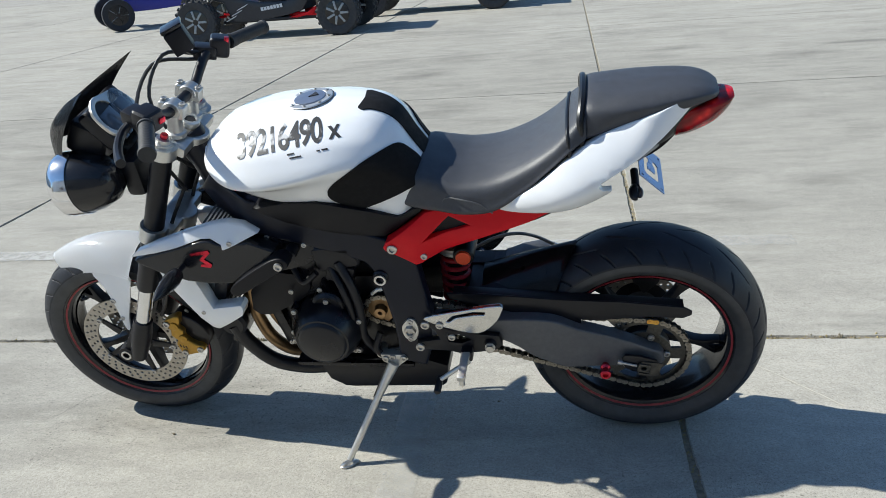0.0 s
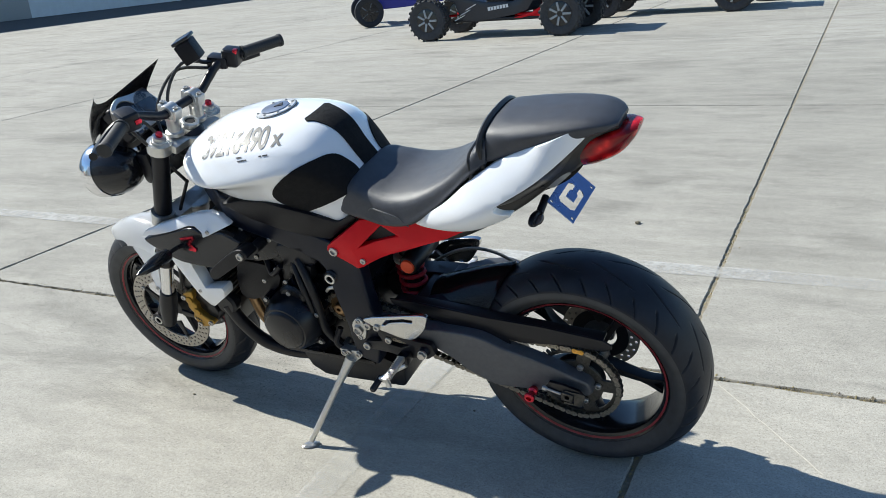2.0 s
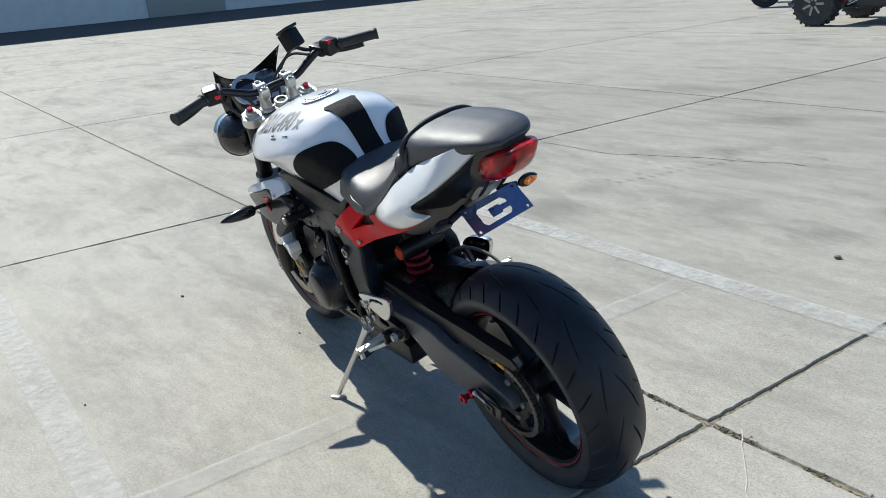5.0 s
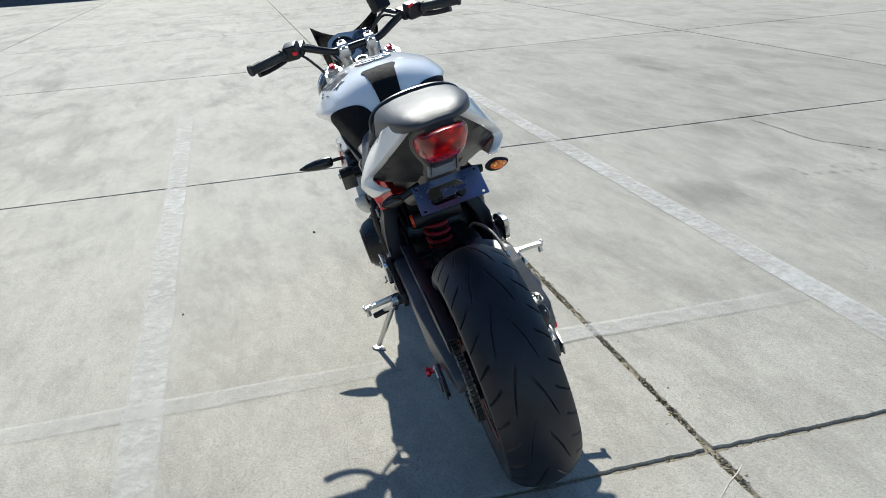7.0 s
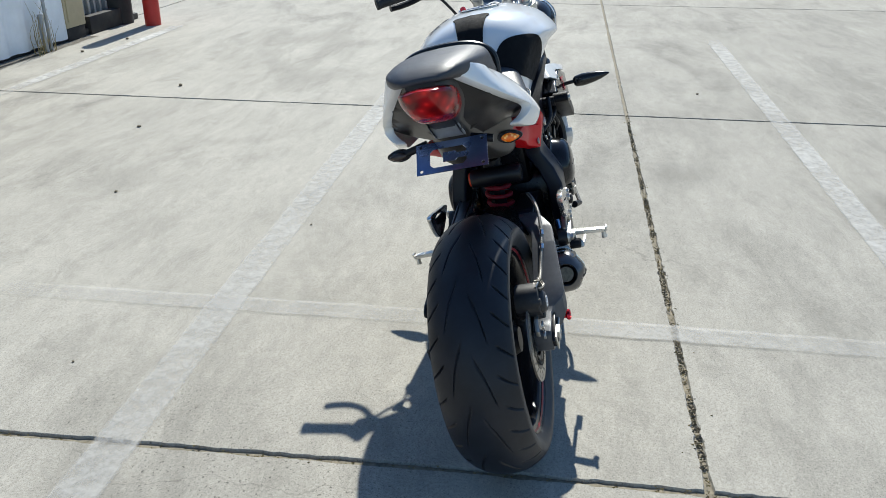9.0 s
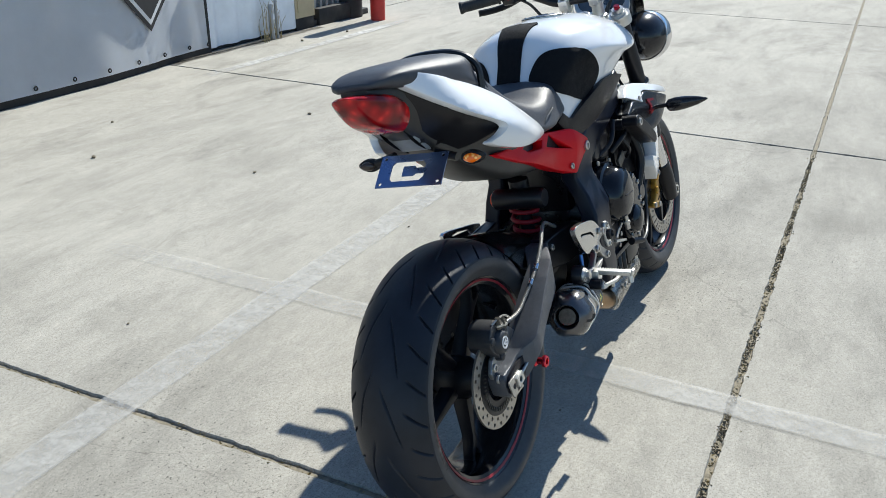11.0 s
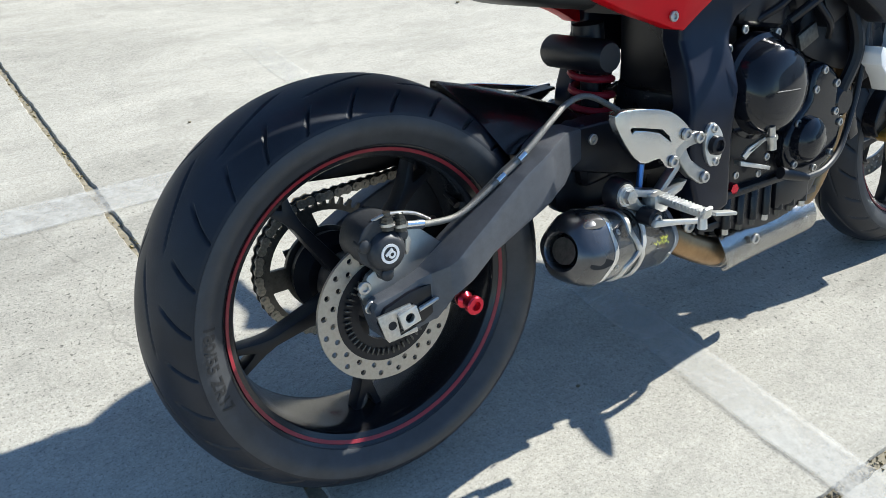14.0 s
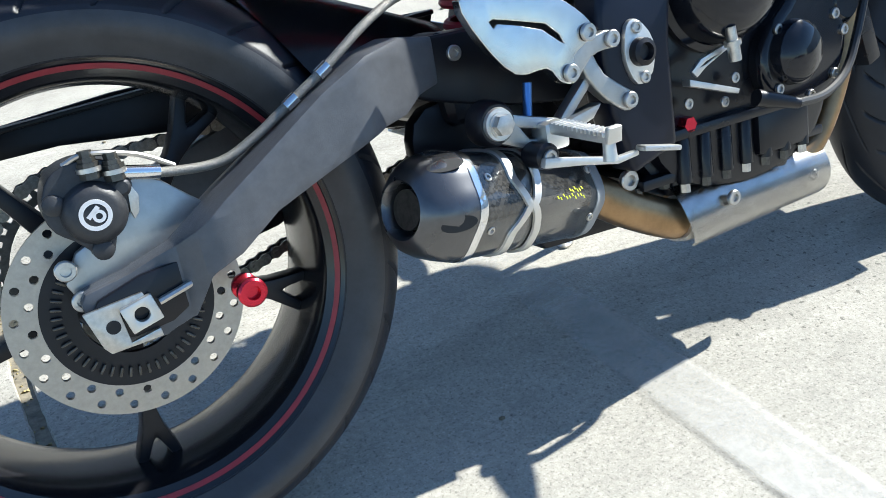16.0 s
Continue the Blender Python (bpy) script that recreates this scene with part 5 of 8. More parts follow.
part("sump_side", plate([(-0.88, 0.27), (-0.86, 0.225), (-0.70, 0.232), (-0.64, 0.245), (-0.60, 0.30)], 0.0, 0.118, 0.008), ENGINE, B)
for k in range(7):
    part("sump_bolt", lathe([(0, 0), (0, 0.008), (0.012, 0.008), (0.012, 0)], (-0.86 + 0.045 * k, 0.118, 0.258), n=6, axis="z"), DARKSTEEL, B)
part("sump_flange", box((0.33, 0.25, 0.014), (-0.755, 0.008, 0.272), (0, 0, 0), 0.004), ENGINE, B)
# left side covers
alt = lathe([(-0.07, 0.0), (-0.07, 0.094), (-0.160, 0.090), (-0.190, 0.079), (-0.204, 0.069), (-0.2045, 0.064), (-0.210, 0.061), (-0.214, 0.055), (-0.215, 0.0)], (-0.792, 0, 0.428), n=64)
part("alternator_cover", alt, ENGINE, B, "round black alternator cover")
part("clutch_side_cover", plate(rounded([(-0.895, 0.43), (-0.86, 0.49), (-0.80, 0.525), (-0.74, 0.515), (-0.722, 0.45), (-0.722, 0.36), (-0.76, 0.33), (-0.88, 0.37)], 3), -0.07, -0.138, 0.008), ENGINE, B)
part("timing_cover", lathe([(-0.10, 0.0), (-0.10, 0.048), (-0.150, 0.044), (-0.158, 0.036), (-0.158, 0.0)], (-0.775, 0, 0.500), n=36), ENGINE, B)
for x, z in ((-0.846, 0.497), (-0.812, 0.585), (-0.87, 0.54), (-0.905, 0.372), (-0.793, 0.546), (-0.745, 0.522), (-0.838, 0.505), (-0.872, 0.462), (-0.893, 0.405), (-0.722, 0.455), (-0.735, 0.345), (-0.718, 0.40)):
    if math.hypot(x + 0.792, z - 0.428) > 0.098:
        bolt(x, -0.139, z, 0.8)
for k in range(6):
    a = radians(20 + 60 * k)
    part("cover_lug", lathe([(-0.100, 0), (-0.100, 0.012), (-0.160, 0.011), (-0.162, 0)], (-0.792 + 0.098 * math.cos(a), 0, 0.428 + 0.098 * math.sin(a)), n=14), ENGINE, B)
    bolt(-0.792 + 0.098 * math.cos(a), -0.1615, 0.428 + 0.098 * math.sin(a), 0.8)
part("coolant_hose", tube([(-0.735, -0.125, 0.62), (-0.705, -0.145, 0.56), (-0.695, -0.15, 0.48), (-0.70, -0.145, 0.40), (-0.68, -0.12, 0.33)], 0.012, 12), BLACKS, B)
part("coolant_hose", tube([(-0.76, -0.12, 0.61), (-0.728, -0.150, 0.55), (-0.715, -0.155, 0.47), (-0.725, -0.15, 0.40)], 0.009, 12), BLACKS, B)
part("oil_filler", lathe([(-0.10, 0.0), (-0.10, 0.022), (-0.135, 0.022), (-0.140, 0.018), (-0.140, 0.011), (-0.132, 0.010), (-0.132, 0)], (-0.630, 0, 0.578), n=24), BLACKS, B)
part("hose_ring", lathe([(-0.141, 0.010), (-0.141, 0.015), (-0.145, 0.015), (-0.145, 0.010)], (-0.630, 0, 0.578), n=24, closed=True), SILVER, B)
part("gearbox_housing", box((0.15, 0.15, 0.16), (-0.66, 0.01, 0.575), (0, 0, 0), 0.025, 3), ENGINE, B)
part("clutch_lever_arm", tube([(-0.66, -0.135, 0.53), (-0.645, -0.140, 0.545), (-0.63, -0.138, 0.548)], 0.005, 8), SILVER, B)
for pts, r in (([(-0.66, -0.13, 0.40), (-0.675, -0.145, 0.36), (-0.66, -0.14, 0.33)], 0.009), ([(-0.86, -0.115, 0.60), (-0.83, -0.14, 0.57), (-0.79, -0.14, 0.60)], 0.008), ([(-0.62, -0.12, 0.52), (-0.60, -0.13, 0.50), (-0.60, -0.12, 0.46)], 0.006)):
    part("engine_hose", tube(pts, r, 10), BLACKS, B)
part("head_cover", plate(rounded([(-0.96, 0.66), (-0.90, 0.715), (-0.80, 0.69), (-0.79, 0.63), (-0.86, 0.60), (-0.94, 0.60)], 3), -0.126, -0.112, 0.006), ENGINE, B)
part("engine_shield", plate(rounded([(-0.965, 0.580), (-0.90, 0.592), (-0.822, 0.572), (-0.834, 0.518), (-0.90, 0.478), (-0.950, 0.455), (-0.995, 0.472)], 2), -0.112, -0.128, 0.004), GREYP, B, "dark grey engine shield")
part("coil_box", box((0.07, 0.03, 0.05), (-0.735, -0.115, 0.585), (0, 15, 0), 0.006), BLACKS, B)
for x, z in ((-0.945, 0.655), (-0.90, 0.700), (-0.81, 0.675), (-0.88, 0.612)):
    bolt(x, -0.127, z, 0.8)
part("gear_shaft", lathe([(-0.10, 0), (-0.10, 0.011), (-0.142, 0.010), (-0.142, 0)], (-0.668, 0, 0.332), n=16), STEEL, B)
# right side covers
part("clutch_cover", lathe([(0.12, 0.0), (0.12, 0.090), (0.144, 0.089), (0.148, 0.081), (0.168, 0.076), (0.182, 0.070), (0.192, 0.058), (0.198, 0.038), (0.1995, 0.0)], (-0.718, 0, 0.502), n=64), ENGINE_G, B, "large round gloss black clutch cover")
part("clutch_cover_rib", tube([(-0.744, 0.1985, 0.500), (-0.685, 0.1985, 0.504)], 0.0018, 6, 1), GREYP, B)
part("crank_cover", plate(rounded([(-0.942, 0.40), (-0.924, 0.445), (-0.920, 0.488), (-0.878, 0.520), (-0.843, 0.505), (-0.835, 0.462), (-0.805, 0.436), (-0.780, 0.400), (-0.785, 0.352), (-0.82, 0.326), (-0.87, 0.320), (-0.922, 0.342)], 3), 0.12, 0.158, 0.014, segs=4), ENGINE_G, B, "gloss black crank cover")
part("pickup_cover", lathe([(0.15, 0.0), (0.15, 0.043), (0.172, 0.039), (0.182, 0.028), (0.186, 0.0)], (-0.832, 0, 0.392), n=40), ENGINE_G, B)
for x, z in ((-0.871, 0.508), (-0.850, 0.477), (-0.910, 0.479), (-0.914, 0.427), (-0.931, 0.404), (-0.806, 0.424), (-0.911, 0.350), (-0.804, 0.350), (-0.863, 0.331)):
    bolt(x, 0.158, z, 0.85)
for x, z in ((-0.638, 0.575), (-0.675, 0.601), (-0.760, 0.586), (-0.80, 0.55), (-0.805, 0.47)):
    bolt(x, 0.136, z, 0.85)
part("clutch_arm", plate([(-0.644, 0.402), (-0.660, 0.414), (-0.700, 0.424), (-0.704, 0.418), (-0.668, 0.404), (-0.652, 0.394)], 0.166, 0.172, 0.001, holes=[[(-0.658, 0.405), (-0.668, 0.410), (-0.685, 0.414), (-0.668, 0.407)]]), SILVER, B, "silver clutch arm")
part("cable_bracket", plate([(-0.640, 0.394), (-0.720, 0.368), (-0.718, 0.362), (-0.640, 0.386)], 0.158, 0.172, 0.001), SILVER, B)
part("cable_adjuster", rod((-0.700, 0.186, 0.405), (-0.694, 0.186, 0.445), [(0, 0), (0, 0.0075), (0.45, 0.0075), (0.45, 0.010), (0.6, 0.010), (0.6, 0.0065), (1, 0.0065), (1, 0)], 14), STEEL, B)
part("cable_end", rod((-0.742, 0.176, 0.352), (-0.800, 0.190, 0.334), [(0, 0), (0, 0.011), (0.4, 0.010), (1, 0.007), (1, 0)], 14), BLACKS, B)
part("clutch_cable", tube([(-0.795, 0.190, 0.334), (-0.861, 0.180, 0.332), (-0.920, 0.168, 0.350), (-0.958, 0.158, 0.390), (-0.995, 0.148, 0.46), (-1.015, 0.140, 0.55), (-1.02, 0.12, 0.66)], 0.0060, 10), CABLE, B)
for x, z in ((-0.655, 0.362), (-0.735, 0.378), (-0.715, 0.352)):
    bolt(x, 0.150, z, 0.8)
part("oil_plug", lathe([(0.130, 0), (0.130, 0.011), (0.148, 0.010), (0.148, 0)], (-0.660, 0, 0.335), n=6), REDANO, B, "red oil drain plug")
for k in range(7):
    x = -0.655 - 0.036 * k
    part("case_boss", lathe([(0.262, 0), (0.262, 0.010), (0.318, 0.0095), (0.322, 0.007), (0.322, 0)], (x, 0.135, 0), n=14, axis="z"), ENGINE, B)
    part("case_bolt", lathe([(0.250, 0), (0.250, 0.0065), (0.262, 0.0065), (0.262, 0)], (x, 0.135, 0), n=6, axis="z"), STEEL if k % 3 == 0 else DARKSTEEL, B)
part("case_ledge", box((0.27, 0.040, 0.014), (-0.765, 0.128, 0.326), (0, 0, 0), 0.004), ENGINE, B)
part("case_block", box((0.10, 0.05, 0.06), (-0.83, 0.120, 0.295), (0, 0, 0), 0.01), ENGINE, B)
part("water_pump", lathe([(0.10, 0), (0.10, 0.034), (0.150, 0.032), (0.160, 0.022), (0.160, 0)], (-0.94, 0, 0.44), n=30), ENGINE_G, B)
for pts, r in (([(-0.94, 0.15, 0.46), (-0.96, 0.16, 0.53), (-0.95, 0.15, 0.60), (-0.93, 0.12, 0.68)], 0.012), ([(-0.80, 0.13, 0.60), (-0.83, 0.155, 0.63), (-0.88, 0.155, 0.65), (-0.94, 0.13, 0.69)], 0.008), ([(-0.72, 0.125, 0.61), (-0.76, 0.150, 0.64), (-0.80, 0.15, 0.69)], 0.007), ([(-0.90, 0.14, 0.56), (-0.87, 0.16, 0.59), (-0.84, 0.15, 0.63)], 0.006)):
    part("engine_hose", tube(pts, r, 10), BLACKS, B)
part("radiator_end_tank", box((0.055, 0.028, 0.170), (-1.010, 0.128, 0.545), (0, 18, 0), 0.010, 3), BLACKS, B)
part("header_shield", plate(rounded([(-0.985, 0.615), (-0.85, 0.610), (-0.845, 0.545), (-0.90, 0.515), (-0.975, 0.490), (-1.015, 0.505)], 3), 0.112, 0.126, 0.005), BLACKS, B, "black header shield")
part("ignition_coil", box((0.06, 0.03, 0.07), (-0.90, 0.135, 0.62), (0, 22, 0), 0.008), BLACKS, B)
part("coil_bracket", box((0.05, 0.008, 0.03), (-0.83, 0.145, 0.57), (0, 22, 0), 0.002), DARKSTEEL, B)
part("oil_filter", lathe([(-0.06, 0), (-0.06, 0.034), (0.05, 0.034), (0.055, 0.028), (0.055, 0)], (-0.90, 0.02, 0.29), n=28), BLACKS, B)

# radiator and its covers
part("radiator", box((0.035, 0.27, 0.27), (-1.055, 0, 0.565), (0, 20, 0), 0.006), ENGINE, B, "black finned radiator")
fb = bmesh.new()
for k in range(24):
    fb = join(fb, box((0.004, 0.255, 0.004), (-1.0755 - 0.0035 * (k - 12) * 1.05, 0, 0.572 + 0.0096 * (k - 12)), (0, 20, 0), 0))
# unseen oil radiator, added to keep sun from leaking into the bike's shadow
part("sun_gap_radiator", box((0.030, 0.20, 0.115), (-1.065, 0, 0.388), (0, 20, 0), 0.006), ENGINE, B, "small black oil radiator added to close a sun gap")
part("radiator_fins", fb, DARKSTEEL, B)
for s in (-1, 1):
    o = [(-1.244, 0.668), (-1.19, 0.684), (-1.11, 0.704), (-1.052, 0.719), (-1.028, 0.719), (-0.998, 0.706), (-0.93, 0.712), (-0.868, 0.688), (-0.908, 0.645), (-0.960, 0.612), (-0.995, 0.603), (-1.05, 0.606), (-1.107, 0.613), (-1.172, 0.632), (-1.228, 0.656)]

    def warp(x, y, z, s=s):
        bul = 0.006 * math.exp(-((x + 1.10) / 0.10) ** 2) + 0.16 * (0.68 - z)
        return (x, s * (abs(y) + bul), z)
    sh = part("radiator_shroud", plate(o, 0.122, 0.175, 0.005, warp=warp, step=0.035, segs=3), BLACKG, B, "gloss black radiator shroud", 50)
    o = [(-1.250, 0.676), (-1.18, 0.689), (-1.11, 0.707), (-1.052, 0.722), (-1.028, 0.722), (-1.0, 0.709), (-0.999, 0.694), (-0.905, 0.730), (-0.945, 0.748), (-0.985, 0.754), (-1.03, 0.750), (-1.10, 0.735), (-1.17, 0.716), (-1.225, 0.696)]
    part("shroud_top", plate(o, 0.152, 0.176, 0.004, warp=lambda x, y, z, s=s: (x, s * (abs(y) + 0.006 * math.exp(-((x + 1.10) / 0.10) ** 2) - 0.75 * max(0, z - 0.705)), z), step=0.02), WHITE, B, "white strip over the radiator shroud", 40)
    o = [(-1.212, 0.628), (-1.112, 0.616), (-1.078, 0.510), (-0.990, 0.534), (-0.985, 0.522), (-0.994, 0.500), (-1.085, 0.434), (-1.104, 0.437), (-1.158, 0.515), (-1.200, 0.580)]
    part("radiator_cover", plate(o, 0.130, 0.170, 0.003, warp=lambda x, y, z, s=s: (x, s * (abs(y) + 0.20 * (x + 1.09) - 0.25 * max(0.0, 0.47 - z)), z), step=0.03), WHITE, B, "white angled radiator cover", 40)
    bolt(-1.112, s * 0.1655, 0.492, 0.7)
    # model badge: a plain red angular stroke
    e = [(-1.084, 0.690), (-1.036, 0.697), (-1.032, 0.690), (-1.050, 0.674), (-1.032, 0.660), (-1.036, 0.651), (-1.062, 0.655), (-1.060, 0.661), (-1.048, 0.661), (-1.062, 0.673), (-1.048, 0.687), (-1.082, 0.683)]
    part("badge", plate(e, 0.1765, 0.1785, 0, warp=warp), REDANO, sh, "red angular badge")
    bolt(-0.978, s * 0.173, 0.712, 0.8)
    # indicator: pod on a short stalk
    part("indicator_stalk", tube([(-1.108, s * 0.160, 0.655), (-1.112, s * 0.245, 0.660)], 0.0065, 12, 1), BLACKS, B)
    pod = rod((-1.112, s * 0.214, 0.656), (-1.116, s * 0.335, 0.664), [(0, 0.0), (0, 0.012), (0.05, 0.018), (0.25, 0.021), (0.5, 0.0185), (0.75, 0.013), (0.92, 0.006), (1, 0.002), (1, 0)], 24)
    part("indicator", pod, BLACKG, B, "black pointed front indicator")
    # crash slider
    part("crash_slider", rod((-0.838, s * 0.130, 0.668), (-0.838, s * 0.165, 0.668), [(0, 0), (0, 0.016), (1, 0.016), (1, 0)], 16), BLACKS, B)
    o = rounded([(-0.835, 0.688), (-0.825, 0.668), (-0.845, 0.652), (-0.93, 0.600), (-0.995, 0.562), (-1.015, 0.580), (-0.99, 0.610), (-0.90, 0.670), (-0.86, 0.690)], 3)
    part("crash_slider", plate([(-0.852 + 0.88 * (x + 0.852), 0.668 + 0.86 * (z - 0.668)) for x, z in o], s * 0.160, s * 0.207, 0.012, segs=4), GREYP, B, "dark grey crash slider", 60)
    bolt(-0.852, s * 0.2075, 0.668, 1.3)

# exhaust
for k, y in enumerate((-0.060, 0.015, 0.095)):
    part("header_pipe", tube([(-0.93, y, 0.60), (-0.988, y, 0.575), (-1.024, y, 0.50), (-1.022, y, 0.40), (-0.995, y, 0.315), (-0.950, 0.02 + 0.75 * y, 0.242), (-0.88, 0.06 + 0.3 * y, 0.212)], 0.0178, 14), BRONZE, B, "golden-brown heat tinted header pipe")
part("downpipe", tube([(-1.055, -0.135, 0.43), (-1.03, -0.130, 0.36), (-0.98, -0.12, 0.29), (-0.91, -0.10, 0.25), (-0.84, -0.08, 0.235)], 0.020, 14), BLACKS, B)
# black plate added to darken the gap behind the header pipes
part("dark_front_plate", box((0.03, 0.19, 0.20), (-0.945, 0.0, 0.42), (0, -12, 0), 0.008), ENGINE, B)
part("horn", lathe([(-0.150, 0), (-0.150, 0.03), (-0.142, 0.037), (-0.12, 0.037), (-0.115, 0.02), (-0.115, 0)], (-1.055, 0, 0.435), n=28), BLACKS, B)
part("collector", tube([(-0.92, 0.078, 0.203), (-0.86, 0.084, 0.205), (-0.78, 0.092, 0.208), (-0.70, 0.100, 0.210), (-0.66, 0.108, 0.213)], 0.030, 16), BRONZE, B)
part("link_pipe", tube([(-0.70, 0.110, 0.207), (-0.65, 0.113, 0.212), (-0.59, 0.110, 0.240), (-0.545, 0.104, 0.268), (-0.515, 0.104, 0.283)], 0.026, 16), BRONZE, B, "heat tinted link pipe")
part("pipe_clamp", rod((-0.672, 0.112, 0.2085), (-0.655, 0.113, 0.2125), [(0, 0.0), (0, 0.031), (1, 0.031), (1, 0.0)], 28), STEEL, B)
sb = bmesh.new()
rows = []
for i in range(10):
    t = i / 9
    x = -0.655 - 0.30 * t
    cz, cy, r = 0.212 - 0.010 * t, 0.104 - 0.028 * t, 0.047 - 0.006 * t
    row = []
    lo = -75 - (10 if i < 2 else 0)
    for j in range(13):
        a = radians(lo + (118 - lo) * j / 12)
        xx = x + (0.03 * math.sin(math.pi * j / 12) - 0.03 * (1 - j / 12) if i == 0 else 0)
        row.append(Vector((xx, cy + r * math.cos(a), cz + r * math.sin(a))))
    rows.append(row)
vs = [[sb.verts.new(p) for p in r] for r in rows]
for a, b in zip(vs, vs[1:]):
    for i in range(12):
        sb.faces.new((a[i], a[i + 1], b[i + 1], b[i]))
bmesh.ops.solidify(sb, geom=sb.faces[:], thickness=0.002)
part("heat_shield", sb, POLISHED, B, "brushed silver exhaust heat shield", 40)
bolt(-0.724, 0.146, 0.226, 1.2)
bolt(-0.915, 0.116, 0.205, 1.0)
A0, A1 = Vector((-0.249, 0.170, 0.342)), Vector((-0.530, 0.102, 0.280))
D = (A1 - A0).normalized()


def can(profile, n=40, flat=True, at=A0):
    """A six-sided rounded can along the silencer's axis: (metres along, radius)."""
    bm = lathe(profile, n=n, axis="z")
    for v in bm.verts:
        a = math.atan2(v.co.y, v.co.x)
        k = 1.0 + (0.032 * math.cos(6 * a) * max(0.0, min(1.0, (math.hypot(v.co.x, v.co.y) - 0.032) / 0.018)) if flat else 0)
        v.co.x, v.co.y = v.co.x * k, v.co.y * k
    m = Matrix.Translation(at) @ D.to_track_quat("Z", "Y").to_matrix().to_4x4()
    bmesh.ops.transform(bm, matrix=m, verts=bm.verts)
    return bm


sil = part("silencer", can([(0.057, 0.0), (0.057, 0.0565), (0.07, 0.057), (0.248, 0.052), (0.251, 0.050), (0.251, 0.0)], 72), CARBON, B, "carbon fibre silencer can with black end cap")
part("end_cap", can([(0.045, 0.0), (0.045, 0.025), (0.003, 0.027), (0.0, 0.030), (0.003, 0.036), (0.014, 0.0465), (0.030, 0.0540), (0.046, 0.0574), (0.057, 0.0578), (0.057, 0.0)], 72), CAPM, sil, "dark metallic conical end cap", 50)
part("end_ring", can([(0.052, 0.05), (0.052, 0.0585), (0.060, 0.0592), (0.062, 0.0588), (0.062, 0.05)], 72), CHROME, sil)
part("front_ring", can([(0.242, 0.03), (0.242, 0.0535), (0.258, 0.0515), (0.274, 0.040), (0.28, 0.028), (0.29, 0.01)], 72), GREYSTEEL, sil)
STRAP_A = min((radians(q) for q in range(0, 360, 5)), key=lambda q: (Matrix.Translation(A0) @ D.to_track_quat("Z", "Y").to_matrix().to_4x4() @ Vector((0.05 * math.cos(q), 0.05 * math.sin(q), 0.16)) - Vector((-0.40, 0.45, 0.33))).length)
for sgn in (-1, 1):
    sb2 = bmesh.new()
    rows = []
    m = Matrix.Translation(A0) @ D.to_track_quat("Z", "Y").to_matrix().to_4x4()
    for k in range(120):
        a = 2 * math.pi * k / 120
        da = (a - STRAP_A + math.pi) % (2 * math.pi) - math.pi
        off = 0.128 + sgn * 0.0155 * min(1.0, (abs(da) / 0.55)) ** 0.8 + sgn * 0.0028
        kk = 1.0 + 0.032 * math.cos(6 * a)
        row = []
        for dl, r in ((-0.0058, 0.0560), (-0.0052, 0.0586), (0.0052, 0.0584), (0.0058, 0.0560)):
            row.append(sb2.verts.new(m @ Vector((r * kk * math.cos(a), r * kk * math.sin(a), off + dl))))
        rows.append(row)
    for k in range(120):
        a, b = rows[k], rows[(k + 1) % 120]
        for i in range(3):
            sb2.faces.new((a[i], a[i + 1], b[i + 1], b[i]))
    part("strap", sb2, SILVER, sil, "silver retaining strap crossing in an x")
inner = can([(0.030, 0.0), (0.030, 0.024), (0.044, 0.024), (0.044, 0.0)], 24, False)
part("outlet", inner, BLACKPL, sil)
part("outlet_pipe", can([(0.008, 0.0175), (0.008, 0.0205), (0.030, 0.0205), (0.030, 0.0175)], 40, False), DARKSTEEL, sil, "round steel outlet pipe")


def on_can(along, ang, r):
    m = Matrix.Translation(A0) @ D.to_track_quat("Z", "Y").to_matrix().to_4x4()
    k = 1.0 + 0.032 * math.cos(6 * ang)
    return m @ Vector((r * k * math.cos(ang), r * k * math.sin(ang), along))


can_ang = min((radians(q) for q in range(0, 360, 5)), key=lambda q: (on_can(0.2, q, 0.05) - Vector((-0.47, 0.40, 0.36))).length)
for row, (u0, u1) in enumerate(((0.168, 0.216), (0.190, 0.214))):
    n = 10 if row == 0 else 6
    for k in range(n):
        a = u0 + (u1 - u0) * k / n
        bmq = bmesh.new()
        q = []
        for du, da in ((0, 0), (0.0022, 0.0), (0.0040, 0.060), (0.0020, 0.060)):
            q.append(bmq.verts.new(on_can(a + du, can_ang - 0.02 - 0.12 * row + da + 0.03 * math.sin(k * 2.3), 0.0565)))
        bmq.faces.new(q)
        part("print_bar", bmq, YELLOW, sil)
for al, da in ((0.075, 0.5), (0.075, -0.5), (0.233, 0.5), (0.233, -0.5)):
    p = on_can(al, can_ang + da, 0.056)
    share("rivet", bolt_mesh, sil, Matrix.Translation(p) @ (p - (A0 + D * al)).to_track_quat("-Y", "Z").to_matrix().to_4x4() @ Matrix.Scale(0.55, 4))
for da in (-0.85, 0.30):
    p = on_can(0.030, can_ang + da, 0.0535)
    vent = lathe([(0, 0.0), (0, 0.0135), (0.002, 0.0125), (0.002, 0)], n=16)
    bmesh.ops.scale(vent, vec=(1.4, 1, 0.6), verts=vent.verts)
    bmesh.ops.transform(vent, matrix=Matrix.Translation(p) @ (p - (A0 + D * 0.055)).to_track_quat("-Y", "Z").to_matrix().to_4x4(), verts=vent.verts)
    part("vent", vent, BLACKPL, sil)
